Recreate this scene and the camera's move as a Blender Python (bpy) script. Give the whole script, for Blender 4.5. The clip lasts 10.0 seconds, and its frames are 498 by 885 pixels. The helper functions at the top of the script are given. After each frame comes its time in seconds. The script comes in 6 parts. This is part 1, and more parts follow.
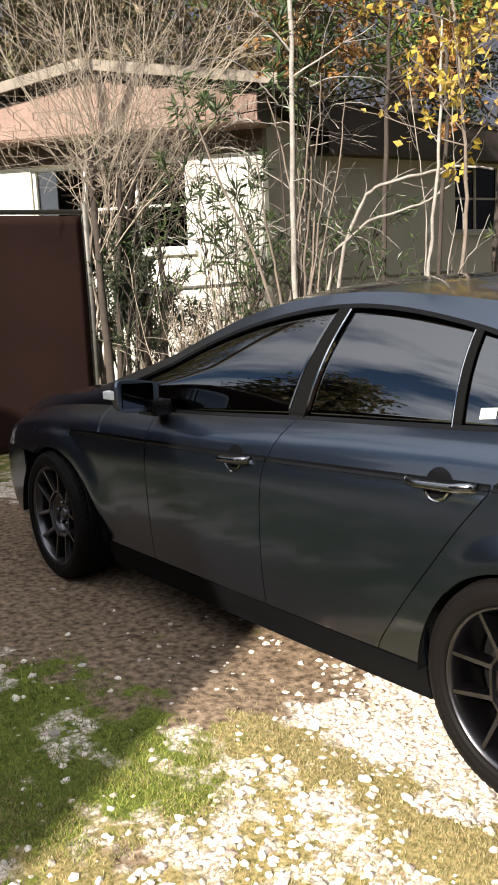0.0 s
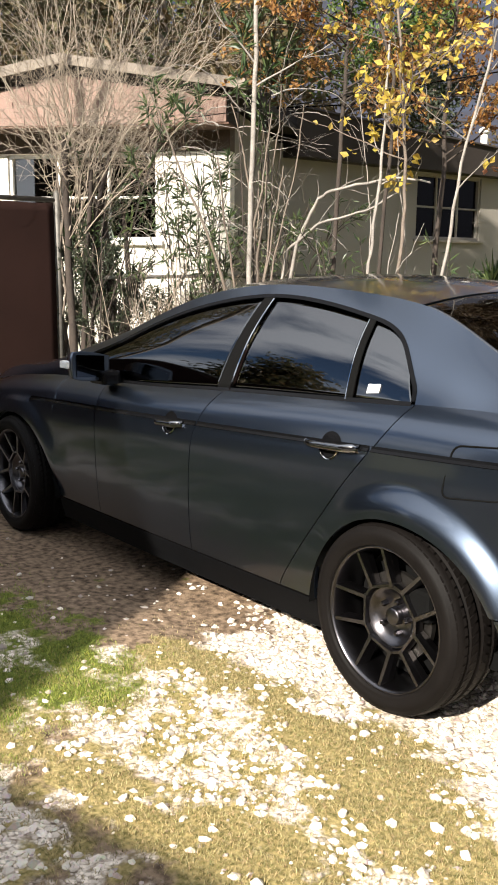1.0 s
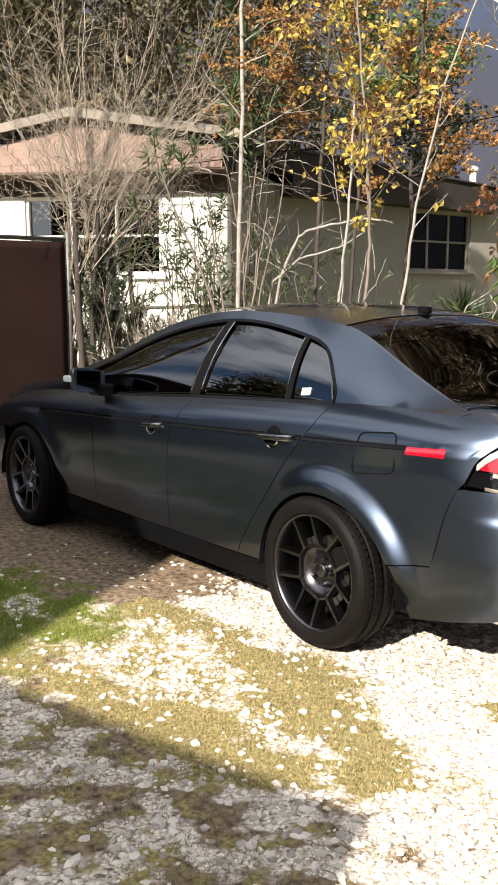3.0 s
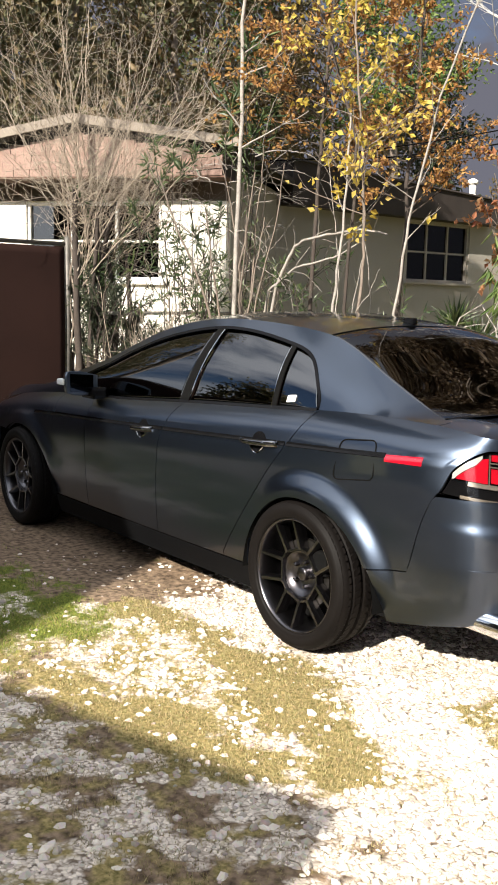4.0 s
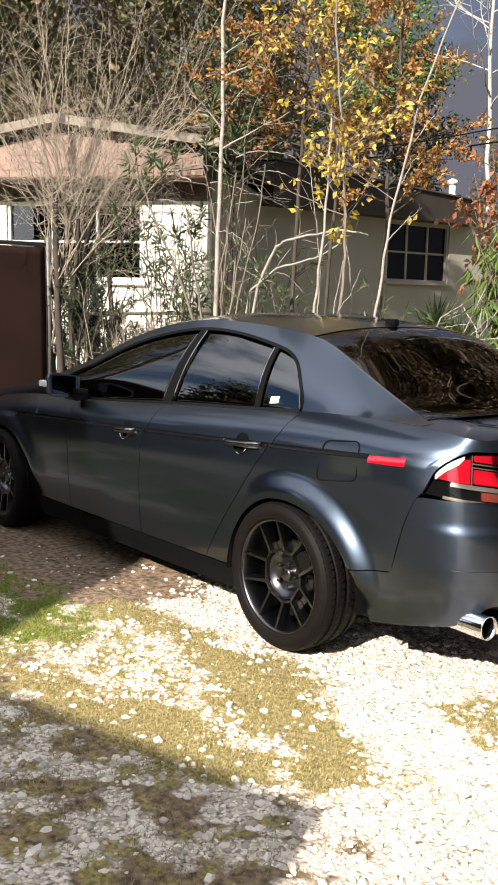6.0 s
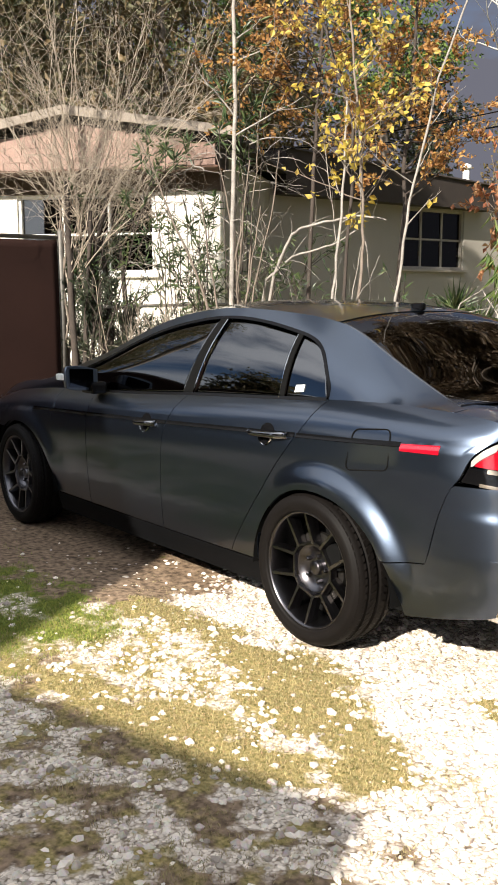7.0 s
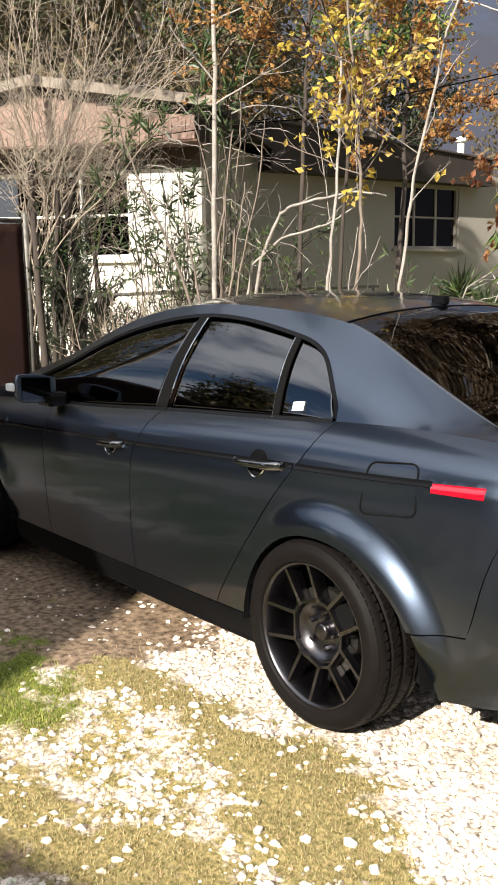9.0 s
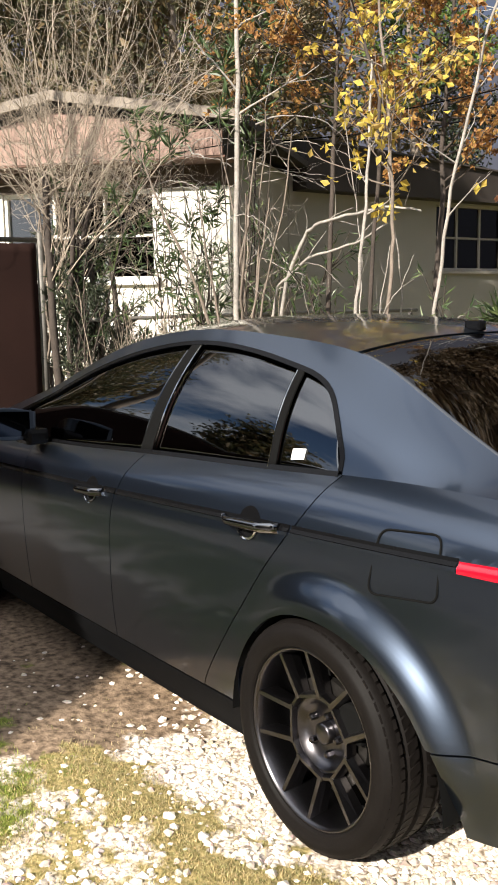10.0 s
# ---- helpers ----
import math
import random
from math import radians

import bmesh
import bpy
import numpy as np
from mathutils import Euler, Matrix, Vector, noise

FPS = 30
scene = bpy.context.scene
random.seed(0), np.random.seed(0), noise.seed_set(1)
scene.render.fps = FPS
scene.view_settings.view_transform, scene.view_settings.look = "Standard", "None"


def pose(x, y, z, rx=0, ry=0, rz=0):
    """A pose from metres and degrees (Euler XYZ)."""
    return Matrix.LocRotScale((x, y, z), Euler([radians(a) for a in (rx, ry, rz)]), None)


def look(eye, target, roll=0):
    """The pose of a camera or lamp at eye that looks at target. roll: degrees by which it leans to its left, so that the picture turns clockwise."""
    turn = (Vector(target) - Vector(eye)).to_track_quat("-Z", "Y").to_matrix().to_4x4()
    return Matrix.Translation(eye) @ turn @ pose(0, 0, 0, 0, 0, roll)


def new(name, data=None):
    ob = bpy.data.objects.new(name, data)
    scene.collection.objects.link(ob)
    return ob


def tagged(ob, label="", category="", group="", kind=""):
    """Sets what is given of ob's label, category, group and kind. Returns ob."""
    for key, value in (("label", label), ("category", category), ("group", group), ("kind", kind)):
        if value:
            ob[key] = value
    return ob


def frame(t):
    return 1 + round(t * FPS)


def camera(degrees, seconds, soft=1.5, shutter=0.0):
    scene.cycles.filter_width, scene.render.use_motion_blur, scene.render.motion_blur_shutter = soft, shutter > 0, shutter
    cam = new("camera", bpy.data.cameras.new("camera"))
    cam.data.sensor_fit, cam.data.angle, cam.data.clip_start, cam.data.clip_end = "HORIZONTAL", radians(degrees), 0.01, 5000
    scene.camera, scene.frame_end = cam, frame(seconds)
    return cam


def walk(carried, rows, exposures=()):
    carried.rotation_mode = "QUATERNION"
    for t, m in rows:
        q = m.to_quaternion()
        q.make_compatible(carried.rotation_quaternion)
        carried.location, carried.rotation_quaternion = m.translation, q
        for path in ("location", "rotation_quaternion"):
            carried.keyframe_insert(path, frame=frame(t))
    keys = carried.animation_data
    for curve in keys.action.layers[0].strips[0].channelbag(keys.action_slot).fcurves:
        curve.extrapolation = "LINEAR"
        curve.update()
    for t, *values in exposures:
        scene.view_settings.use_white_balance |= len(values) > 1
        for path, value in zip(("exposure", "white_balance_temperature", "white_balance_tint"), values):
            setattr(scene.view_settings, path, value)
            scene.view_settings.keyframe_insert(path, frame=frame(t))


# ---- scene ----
cam = camera(29.2, 10.0, 1.8)
PATH = [
    (0, (1.518, -2.926, 1.498), (-0.059, -1.748, 1.144), -2.6),
    (0.5, (1.846, -2.987, 1.499), (0.188, -1.919, 1.163), -1.8),
    (1, (2.074, -3.159, 1.481), (0.539, -1.929, 1.117), 0.5),
    (1.5, (2.381, -3.26, 1.518), (0.812, -2.084, 1.126), -0.4),
    (2, (2.617, -3.324, 1.465), (0.974, -2.278, 1.011), -0.2),
    (2.5, (2.808, -3.47, 1.488), (1.206, -2.316, 1.166), 0.1),
    (2.7, (2.868, -3.507, 1.47), (1.296, -2.309, 1.165), -0.4),
    (4, (3.057, -3.529, 1.48), (1.489, -2.32, 1.194), 1.2),
    (4.5, (3.074, -3.52, 1.478), (1.546, -2.263, 1.188), 0.9),
    (5, (3.094, -3.517, 1.48), (1.58, -2.243, 1.19), 0.8),
    (5.5, (3.088, -3.516, 1.481), (1.565, -2.251, 1.198), 0.8),
    (6, (3.057, -3.541, 1.489), (1.514, -2.302, 1.203), 1.1),
    (6.2, (3.027, -3.544, 1.484), (1.462, -2.332, 1.197), 0.8),
    (7.3, (2.868, -3.445, 1.46), (1.314, -2.223, 1.154), -0.3),
    (7.5, (2.817, -3.349, 1.464), (1.264, -2.128, 1.153), -0.4),
    (8, (2.706, -3.209, 1.499), (1.092, -2.082, 1.148), 0.6),
    (8.5, (2.456, -3.083, 1.493), (0.857, -1.913, 1.214), 0.2),
    (9, (2.258, -2.976, 1.514), (0.72, -1.744, 1.173), -0.9),
    (9.5, (2.082, -2.761, 1.521), (0.483, -1.59, 1.254), -1.7),
    (10, (1.883, -2.474, 1.502), (0.284, -1.308, 1.21), -0.8),
]
walk(cam, [(t, look(eye, target, roll)) for t, eye, target, roll in PATH])

# ---- world, sun ----
SUN = Vector((0.36, -1.0, 0.62)).normalized()
scene.view_settings.exposure = 1.3
world = bpy.data.worlds.new("world")
scene.world = world
world.use_nodes = True
wn, wl = world.node_tree.nodes, world.node_tree.links
wn.clear()
w_out = wn.new("ShaderNodeOutputWorld")
w_bg = wn.new("ShaderNodeBackground")
w_sky = wn.new("ShaderNodeTexSky")
w_sky.sky_type = "NISHITA"
w_sky.sun_disc = False
w_sky.sun_elevation = math.asin(SUN.z)
w_sky.sun_rotation = math.atan2(SUN.x, SUN.y)
w_tc = wn.new("ShaderNodeTexCoord")
w_map = wn.new("ShaderNodeMapping")
w_map.inputs["Scale"].default_value = (1.0, 1.0, 2.2)
w_map.inputs["Location"].default_value = (4.0, 2.0, 1.0)
w_noise = wn.new("ShaderNodeTexNoise")
w_noise.inputs["Scale"].default_value = 2.3
w_noise.inputs["Detail"].default_value = 7.0
w_noise.inputs["Roughness"].default_value = 0.58
w_ramp = wn.new("ShaderNodeValToRGB")
w_ramp.color_ramp.elements[0].position = 0.485
w_ramp.color_ramp.elements[0].color = (0, 0, 0, 1)
w_ramp.color_ramp.elements[1].position = 0.66
w_ramp.color_ramp.elements[1].color = (1, 1, 1, 1)
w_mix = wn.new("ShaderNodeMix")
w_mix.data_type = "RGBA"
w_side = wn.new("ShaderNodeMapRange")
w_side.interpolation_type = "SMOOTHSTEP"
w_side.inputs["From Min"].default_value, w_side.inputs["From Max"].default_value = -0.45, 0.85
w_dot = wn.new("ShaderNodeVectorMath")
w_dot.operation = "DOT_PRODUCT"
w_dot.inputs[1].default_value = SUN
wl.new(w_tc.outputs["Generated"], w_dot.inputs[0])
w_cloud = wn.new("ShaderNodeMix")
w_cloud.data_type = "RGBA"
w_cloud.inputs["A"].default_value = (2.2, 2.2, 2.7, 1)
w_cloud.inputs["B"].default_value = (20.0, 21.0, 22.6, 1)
wl.new(w_tc.outputs["Generated"], w_map.inputs["Vector"])
wl.new(w_map.outputs["Vector"], w_noise.inputs["Vector"])
w_sep = wn.new("ShaderNodeSeparateXYZ")
w_low = wn.new("ShaderNodeMapRange")
w_low.inputs["From Min"].default_value, w_low.inputs["From Max"].default_value = 0.0, 0.42
w_low.inputs["To Min"].default_value, w_low.inputs["To Max"].default_value = 0.12, 0.0
w_add = wn.new("ShaderNodeMath")
w_add.operation = "ADD"
wl.new(w_tc.outputs["Generated"], w_sep.inputs["Vector"])
wl.new(w_sep.outputs["Z"], w_low.inputs["Value"])
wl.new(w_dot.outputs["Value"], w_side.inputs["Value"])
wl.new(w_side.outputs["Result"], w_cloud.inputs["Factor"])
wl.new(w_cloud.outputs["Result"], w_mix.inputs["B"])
wl.new(w_noise.outputs["Fac"], w_add.inputs[0])
wl.new(w_low.outputs["Result"], w_add.inputs[1])
w_far = wn.new("ShaderNodeMapRange")
w_far.inputs["From Min"].default_value, w_far.inputs["From Max"].default_value = -0.1, -0.75
w_far.inputs["To Min"].default_value, w_far.inputs["To Max"].default_value = 0.0, 0.16
wl.new(w_dot.outputs["Value"], w_far.inputs["Value"])
# unseen cloud added overhead, so that the car's upper panels mirror brighter
w_top = wn.new("ShaderNodeMapRange")
w_top.inputs["From Min"].default_value, w_top.inputs["From Max"].default_value = 0.38, 0.66
w_top.inputs["To Min"].default_value, w_top.inputs["To Max"].default_value = 0.0, 0.26
wl.new(w_sep.outputs["Z"], w_top.inputs["Value"])
w_high = wn.new("ShaderNodeMath")
w_high.operation = "ADD"
wl.new(w_far.outputs["Result"], w_high.inputs[0])
wl.new(w_top.outputs["Result"], w_high.inputs[1])
w_sum = wn.new("ShaderNodeMath")
w_sum.operation = "ADD"
wl.new(w_add.outputs[0], w_sum.inputs[0])
wl.new(w_high.outputs[0], w_sum.inputs[1])
wl.new(w_sum.outputs[0], w_ramp.inputs["Fac"])
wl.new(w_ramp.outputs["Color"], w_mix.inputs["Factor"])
w_blue = wn.new("ShaderNodeMix")
w_blue.data_type = "RGBA"
w_blue.blend_type = "MULTIPLY"
w_blue.inputs["Factor"].default_value = 1.0
w_blue.inputs["B"].default_value = (0.86, 1.0, 1.22, 1)
wl.new(w_sky.outputs["Color"], w_blue.inputs["A"])
wl.new(w_blue.outputs["Result"], w_mix.inputs["A"])
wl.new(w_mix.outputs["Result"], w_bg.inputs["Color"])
w_bg.inputs["Strength"].default_value = 0.032
wl.new(w_bg.outputs["Background"], w_out.inputs["Surface"])
sun_data = bpy.data.lights.new("sun", "SUN")
sun_data.energy = 5.0
sun_data.angle = radians(0.53)
sun_data.color = (1.0, 0.93, 0.82)
sun = new("sun", sun_data)
sun.matrix_world = look(SUN * 50, (0, 0, 0))


# ---- materials ----
def pbr(name, color, rough=0.6, metal=0.0, var=0.25, scale=3.0, fine=40.0, bump=0.2, coat=0.0, coat_rough=0.05, other=None, spec=0.5, dist=0.01):
    """A surface whose colour varies at two scales, with a fine relief."""
    m = bpy.data.materials.new(name)
    m.use_nodes = True
    n, l = m.node_tree.nodes, m.node_tree.links
    b = n["Principled BSDF"]
    b.inputs["Roughness"].default_value = rough
    b.inputs["Metallic"].default_value = metal
    b.inputs["Coat Weight"].default_value = coat
    b.inputs["Coat Roughness"].default_value = coat_rough
    b.inputs["Specular IOR Level"].default_value = spec
    tc = n.new("ShaderNodeTexCoord")
    big, small = n.new("ShaderNodeTexNoise"), n.new("ShaderNodeTexNoise")
    for t, sc in ((big, scale), (small, fine)):
        t.inputs["Scale"].default_value = sc
        t.inputs["Detail"].default_value = 4.0
        l.new(tc.outputs["Object"], t.inputs["Vector"])
    add = n.new("ShaderNodeMath")
    add.operation = "ADD"
    l.new(big.outputs["Fac"], add.inputs[0])
    l.new(small.outputs["Fac"], add.inputs[1])
    rng = n.new("ShaderNodeMapRange")
    rng.inputs["From Min"].default_value = 0.65
    rng.inputs["From Max"].default_value = 1.35
    l.new(add.outputs[0], rng.inputs["Value"])
    mix = n.new("ShaderNodeMix")
    mix.data_type = "RGBA"
    c2 = other if other else tuple(min(1, c * (1 + var)) for c in color)
    c1 = color if other else tuple(c * (1 - var) for c in color)
    mix.inputs["A"].default_value = (*c1, 1)
    mix.inputs["B"].default_value = (*c2, 1)
    l.new(rng.outputs["Result"], mix.inputs["Factor"])
    l.new(mix.outputs["Result"], b.inputs["Base Color"])
    if bump:
        bp = n.new("ShaderNodeBump")
        bp.inputs["Strength"].default_value = bump
        bp.inputs["Distance"].default_value = dist
        l.new(small.outputs["Fac"], bp.inputs["Height"])
        l.new(bp.outputs["Normal"], b.inputs["Normal"])
    return m


def glassy(name, tint, rough=0.0, ior=1.5):
    """A thin tinted pane: it mirrors by Fresnel and lets tinted light through."""
    m = bpy.data.materials.new(name)
    m.use_nodes = True
    n, l = m.node_tree.nodes, m.node_tree.links
    n.remove(n["Principled BSDF"])
    out = n["Material Output"]
    fr = n.new("ShaderNodeFresnel")
    fr.inputs["IOR"].default_value = ior
    tr = n.new("ShaderNodeBsdfTransparent")
    tr.inputs["Color"].default_value = (*tint, 1)
    gl = n.new("ShaderNodeBsdfGlossy")
    gl.inputs["Roughness"].default_value = rough
    mx = n.new("ShaderNodeMixShader")
    l.new(fr.outputs[0], mx.inputs[0])
    l.new(tr.outputs[0], mx.inputs[1])
    l.new(gl.outputs[0], mx.inputs[2])
    l.new(mx.outputs[0], out.inputs["Surface"])
    return m


PAINT = pbr("graphite_paint", (0.069, 0.088, 0.124), 0.335, 1.0, 0.06, 1.5, 900.0, 0.0, coat=1.0, coat_rough=0.08)
PAINT.node_tree.nodes["Principled BSDF"].inputs["Coat IOR"].default_value = 1.5
BLACK = pbr("black_trim", (0.004, 0.004, 0.0045), 0.06, 0.0, 0.2, 8.0, 200.0, 0.05, spec=0.1)
DARK = pbr("dark_shell", (0.003, 0.003, 0.003), 0.9, 0.0, 0.2, 8.0, 100.0, 0.0, spec=0.1)
RUBBER = pbr("tyre_rubber", (0.0052, 0.0042, 0.0038), 0.62, 0.0, 0.3, 9.0, 120.0, 0.15, dist=0.002, spec=0.10)
RIM = pbr("gunmetal_alloy", (0.092, 0.087, 0.094), 0.29, 1.0, 0.12, 6.0, 200.0, 0.02, dist=0.001, coat=0.5)
DISC = pbr("brake_steel", (0.06, 0.055, 0.05), 0.45, 0.9, 0.25, 8.0, 120.0, 0.05)
# sill colour set near-black to hold the shade below the doors
SILL_SHADE = pbr("shaded_sill", (0.003, 0.0031, 0.0035), 0.6, 0.0, 0.25, 3.0, 80.0, 0.05, spec=0.06)
CHROME = pbr("chrome", (0.75, 0.75, 0.76), 0.08, 1.0, 0.03, 8.0, 100.0, 0.0)
GLASS = glassy("tinted_glass", (0.016, 0.018, 0.021), 0.02, ior=2.6)
LENS_RED = pbr("red_lens", (0.36, 0.004, 0.014), 0.12, 0.0, 0.15, 12.0, 120.0, 0.0, coat=1.0)
LENS_CLEAR = pbr("clear_lens", (0.40, 0.38, 0.37), 0.15, 0.1, 0.15, 14.0, 150.0, 0.0, coat=1.0)
STICKER = pbr("white_sticker", (0.8, 0.8, 0.78), 0.5, 0.0, 0.05, 20.0, 200.0, 0.0)
SEAT = pbr("dark_leather", (0.012, 0.0115, 0.011), 0.6, 0.0, 0.2, 8.0, 150.0, 0.1)
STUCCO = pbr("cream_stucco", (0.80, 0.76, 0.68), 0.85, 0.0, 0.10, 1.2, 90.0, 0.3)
# house stucco darkened to taupe for the walls that stand in shade
STUCCO_SHADED = pbr("shaded_stucco", (0.27, 0.248, 0.215), 0.88, 0.0, 0.12, 0.9, 90.0, 0.3)
SIDING = pbr("brown_siding", (0.045, 0.034, 0.026), 0.8, 0.0, 0.25, 2.0, 50.0, 0.3)
SHINGLE = pbr("pinkish_shingle", (0.26, 0.172, 0.140), 0.9, 0.0, 0.25, 3.0, 60.0, 0.5)
FASCIA = pbr("weathered_fascia", (0.22, 0.185, 0.150), 0.8, 0.0, 0.25, 4.0, 70.0, 0.3)
# brown roof colour, darkened for the shaded edge of the back wing
ROOF_SHADED = pbr("shaded_brown_roof", (0.024, 0.017, 0.014), 0.85, 0.0, 0.3, 3.0, 60.0, 0.4)
PANE_DIM = glassy("dim_window_pane", (0.25, 0.24, 0.22), 0.01, 1.4)
PANE = glassy("window_pane", (0.25, 0.26, 0.25), 0.01, 2.1)
# near-black colour in place of the unlit rooms behind the panes
ROOM_SHADE = pbr("unlit_room_shade", (0.03, 0.03, 0.028), 0.9, 0.0, 0.3, 2.0, 30.0, 0.0)
WHITE_WOOD = pbr("white_painted_wood", (0.75, 0.73, 0.68), 0.6, 0.0, 0.12, 5.0, 80.0, 0.2)
TARP = pbr("brown_tarp", (0.020, 0.0088, 0.0068), 0.8, 0.0, 0.25, 1.6, 220.0, 0.25, dist=0.004, spec=0.15)
GALV = pbr("galvanized_steel", (0.15, 0.14, 0.125), 0.6, 0.5, 0.3, 9.0, 90.0, 0.2)
BARK_PALE = pbr("pale_bark", (0.27, 0.243, 0.215), 0.85, 0.0, 0.45, 12.0, 90.0, 0.5)
BARK_GREY = pbr("grey_bark", (0.16, 0.128, 0.102), 0.9, 0.0, 0.4, 10.0, 90.0, 0.6)
TWIG = pbr("dry_twig", (0.32, 0.265, 0.208), 0.85, 0.0, 0.35, 6.0, 60.0, 0.3)


# ---- building blocks ----
def link(name, bm, material, parent=None, label="", smooth=False, kind="", category="", group=""):
    me = bpy.data.meshes.new(name)
    bm.to_mesh(me)
    bm.free()
    for m in material if isinstance(material, (list, tuple)) else [material]:
        me.materials.append(m)
    if smooth:
        me.shade_smooth()
    ob = new(name, me)
    if parent:
        ob.parent = parent
    return tagged(ob, label, category, group, kind)


def part(name, bm, material, parent, label="", smooth=False):
    return link(name, bm, material, parent, label, smooth)


def box(bm, lo, hi, bevel=0.0):
    r = bmesh.ops.create_cube(bm, size=1.0)
    c = [(a + b) / 2 for a, b in zip(lo, hi)]
    d = [b - a for a, b in zip(lo, hi)]
    bmesh.ops.transform(bm, matrix=Matrix.Translation(c) @ Matrix.Diagonal((*d, 1)), verts=r["verts"])
    if bevel:
        edges = list({e for v in r["verts"] for e in v.link_edges})
        bmesh.ops.bevel(bm, geom=edges, offset=bevel, segments=2, affect="EDGES", profile=0.6)
    return bm


def boxed(lo, hi, bevel=0.0):
    return box(bmesh.new(), lo, hi, bevel)


def tube(bm, pts, radii, sides=6, cap=True):
    """A tapered tube along points."""
    pts = [Vector(p) for p in pts]
    rings, up = [], Vector((0.31, 0.17, 0.93))
    for i, p in enumerate(pts):
        d = (pts[min(i + 1, len(pts) - 1)] - pts[max(i - 1, 0)]).normalized()
        a = d.cross(up)
        a = a.normalized() if a.length > 1e-3 else d.orthogonal().normalized()
        b = d.cross(a)
        r = radii[i] if isinstance(radii, (list, tuple)) else radii
        rings.append([bm.verts.new(p + (a * math.cos(k * math.tau / sides) + b * math.sin(k * math.tau / sides)) * r) for k in range(sides)])
    for r0, r1 in zip(rings, rings[1:]):
        for k in range(sides):
            bm.faces.new((r0[k], r0[(k + 1) % sides], r1[(k + 1) % sides], r1[k]))
    if cap:
        bm.faces.new(list(reversed(rings[0])))
        bm.faces.new(rings[-1])
    return bm


def grid(fn, us, vs, flip=False):
    """A sheet of quads through fn(u, v)."""
    bm = bmesh.new()
    rows = [[bm.verts.new(fn(u, v)) for v in vs] for u in us]
    for r0, r1 in zip(rows, rows[1:]):
        for k in range(len(vs) - 1):
            f = (r0[k], r1[k], r1[k + 1], r0[k + 1])
            bm.faces.new(tuple(reversed(f)) if flip else f)
    return bm


def thicken(bm, inward):
    """Gives a sheet its depth and folded edge."""
    bm.normal_update()
    r = bmesh.ops.solidify(bm, geom=bm.faces[:], thickness=inward)
    return bm


def curve(*pts):
    """A smooth curve through (x, y) pairs, without overshoot."""
    xs, ys = np.array([p[0] for p in pts], float), np.array([p[1] for p in pts], float)
    h, d = np.diff(xs), np.diff(ys) / np.diff(xs)
    m = np.zeros(len(xs))
    m[0], m[-1] = d[0], d[-1]
    for i in range(1, len(xs) - 1):
        if d[i - 1] * d[i] > 0:
            w1, w2 = 2 * h[i] + h[i - 1], h[i] + 2 * h[i - 1]
            m[i] = (w1 + w2) / (w1 / d[i - 1] + w2 / d[i])

    def f(x):
        x = min(max(x, xs[0]), xs[-1])
        i = min(int(np.searchsorted(xs, x, side="right")) - 1, len(xs) - 2)
        t = (x - xs[i]) / h[i]
        return float((1 + 2 * t) * (1 - t) ** 2 * ys[i] + t * (1 - t) ** 2 * h[i] * m[i] + t * t * (3 - 2 * t) * ys[i + 1] + t * t * (t - 1) * h[i] * m[i + 1])
    return f


def spline(*pts):
    """A natural cubic spline through (x, y) pairs, for surfaces that mirror light."""
    xs, ys = np.array([p[0] for p in pts], float), np.array([p[1] for p in pts], float)
    n, h = len(xs), np.diff(xs)
    mat, rhs = np.eye(n), np.zeros(n)
    for i in range(1, n - 1):
        mat[i, i - 1:i + 2] = h[i - 1], 2 * (h[i - 1] + h[i]), h[i]
        rhs[i] = 6 * ((ys[i + 1] - ys[i]) / h[i] - (ys[i] - ys[i - 1]) / h[i - 1])
    c = np.linalg.solve(mat, rhs)

    def f(x):
        x = min(max(x, xs[0]), xs[-1])
        i = min(int(np.searchsorted(xs, x, side="right")) - 1, n - 2)
        a, b = (xs[i + 1] - x) / h[i], (x - xs[i]) / h[i]
        return float(a * ys[i] + b * ys[i + 1] + ((a ** 3 - a) * c[i] + (b ** 3 - b) * c[i + 1]) * h[i] ** 2 / 6)
    return f


def smooth01(a, b, x):
    t = min(max((x - a) / (b - a), 0.0), 1.0)
    return t * t * (3 - 2 * t)


def steps(a, b, n):
    return [a + (b - a) * i / n for i in range(n + 1)]


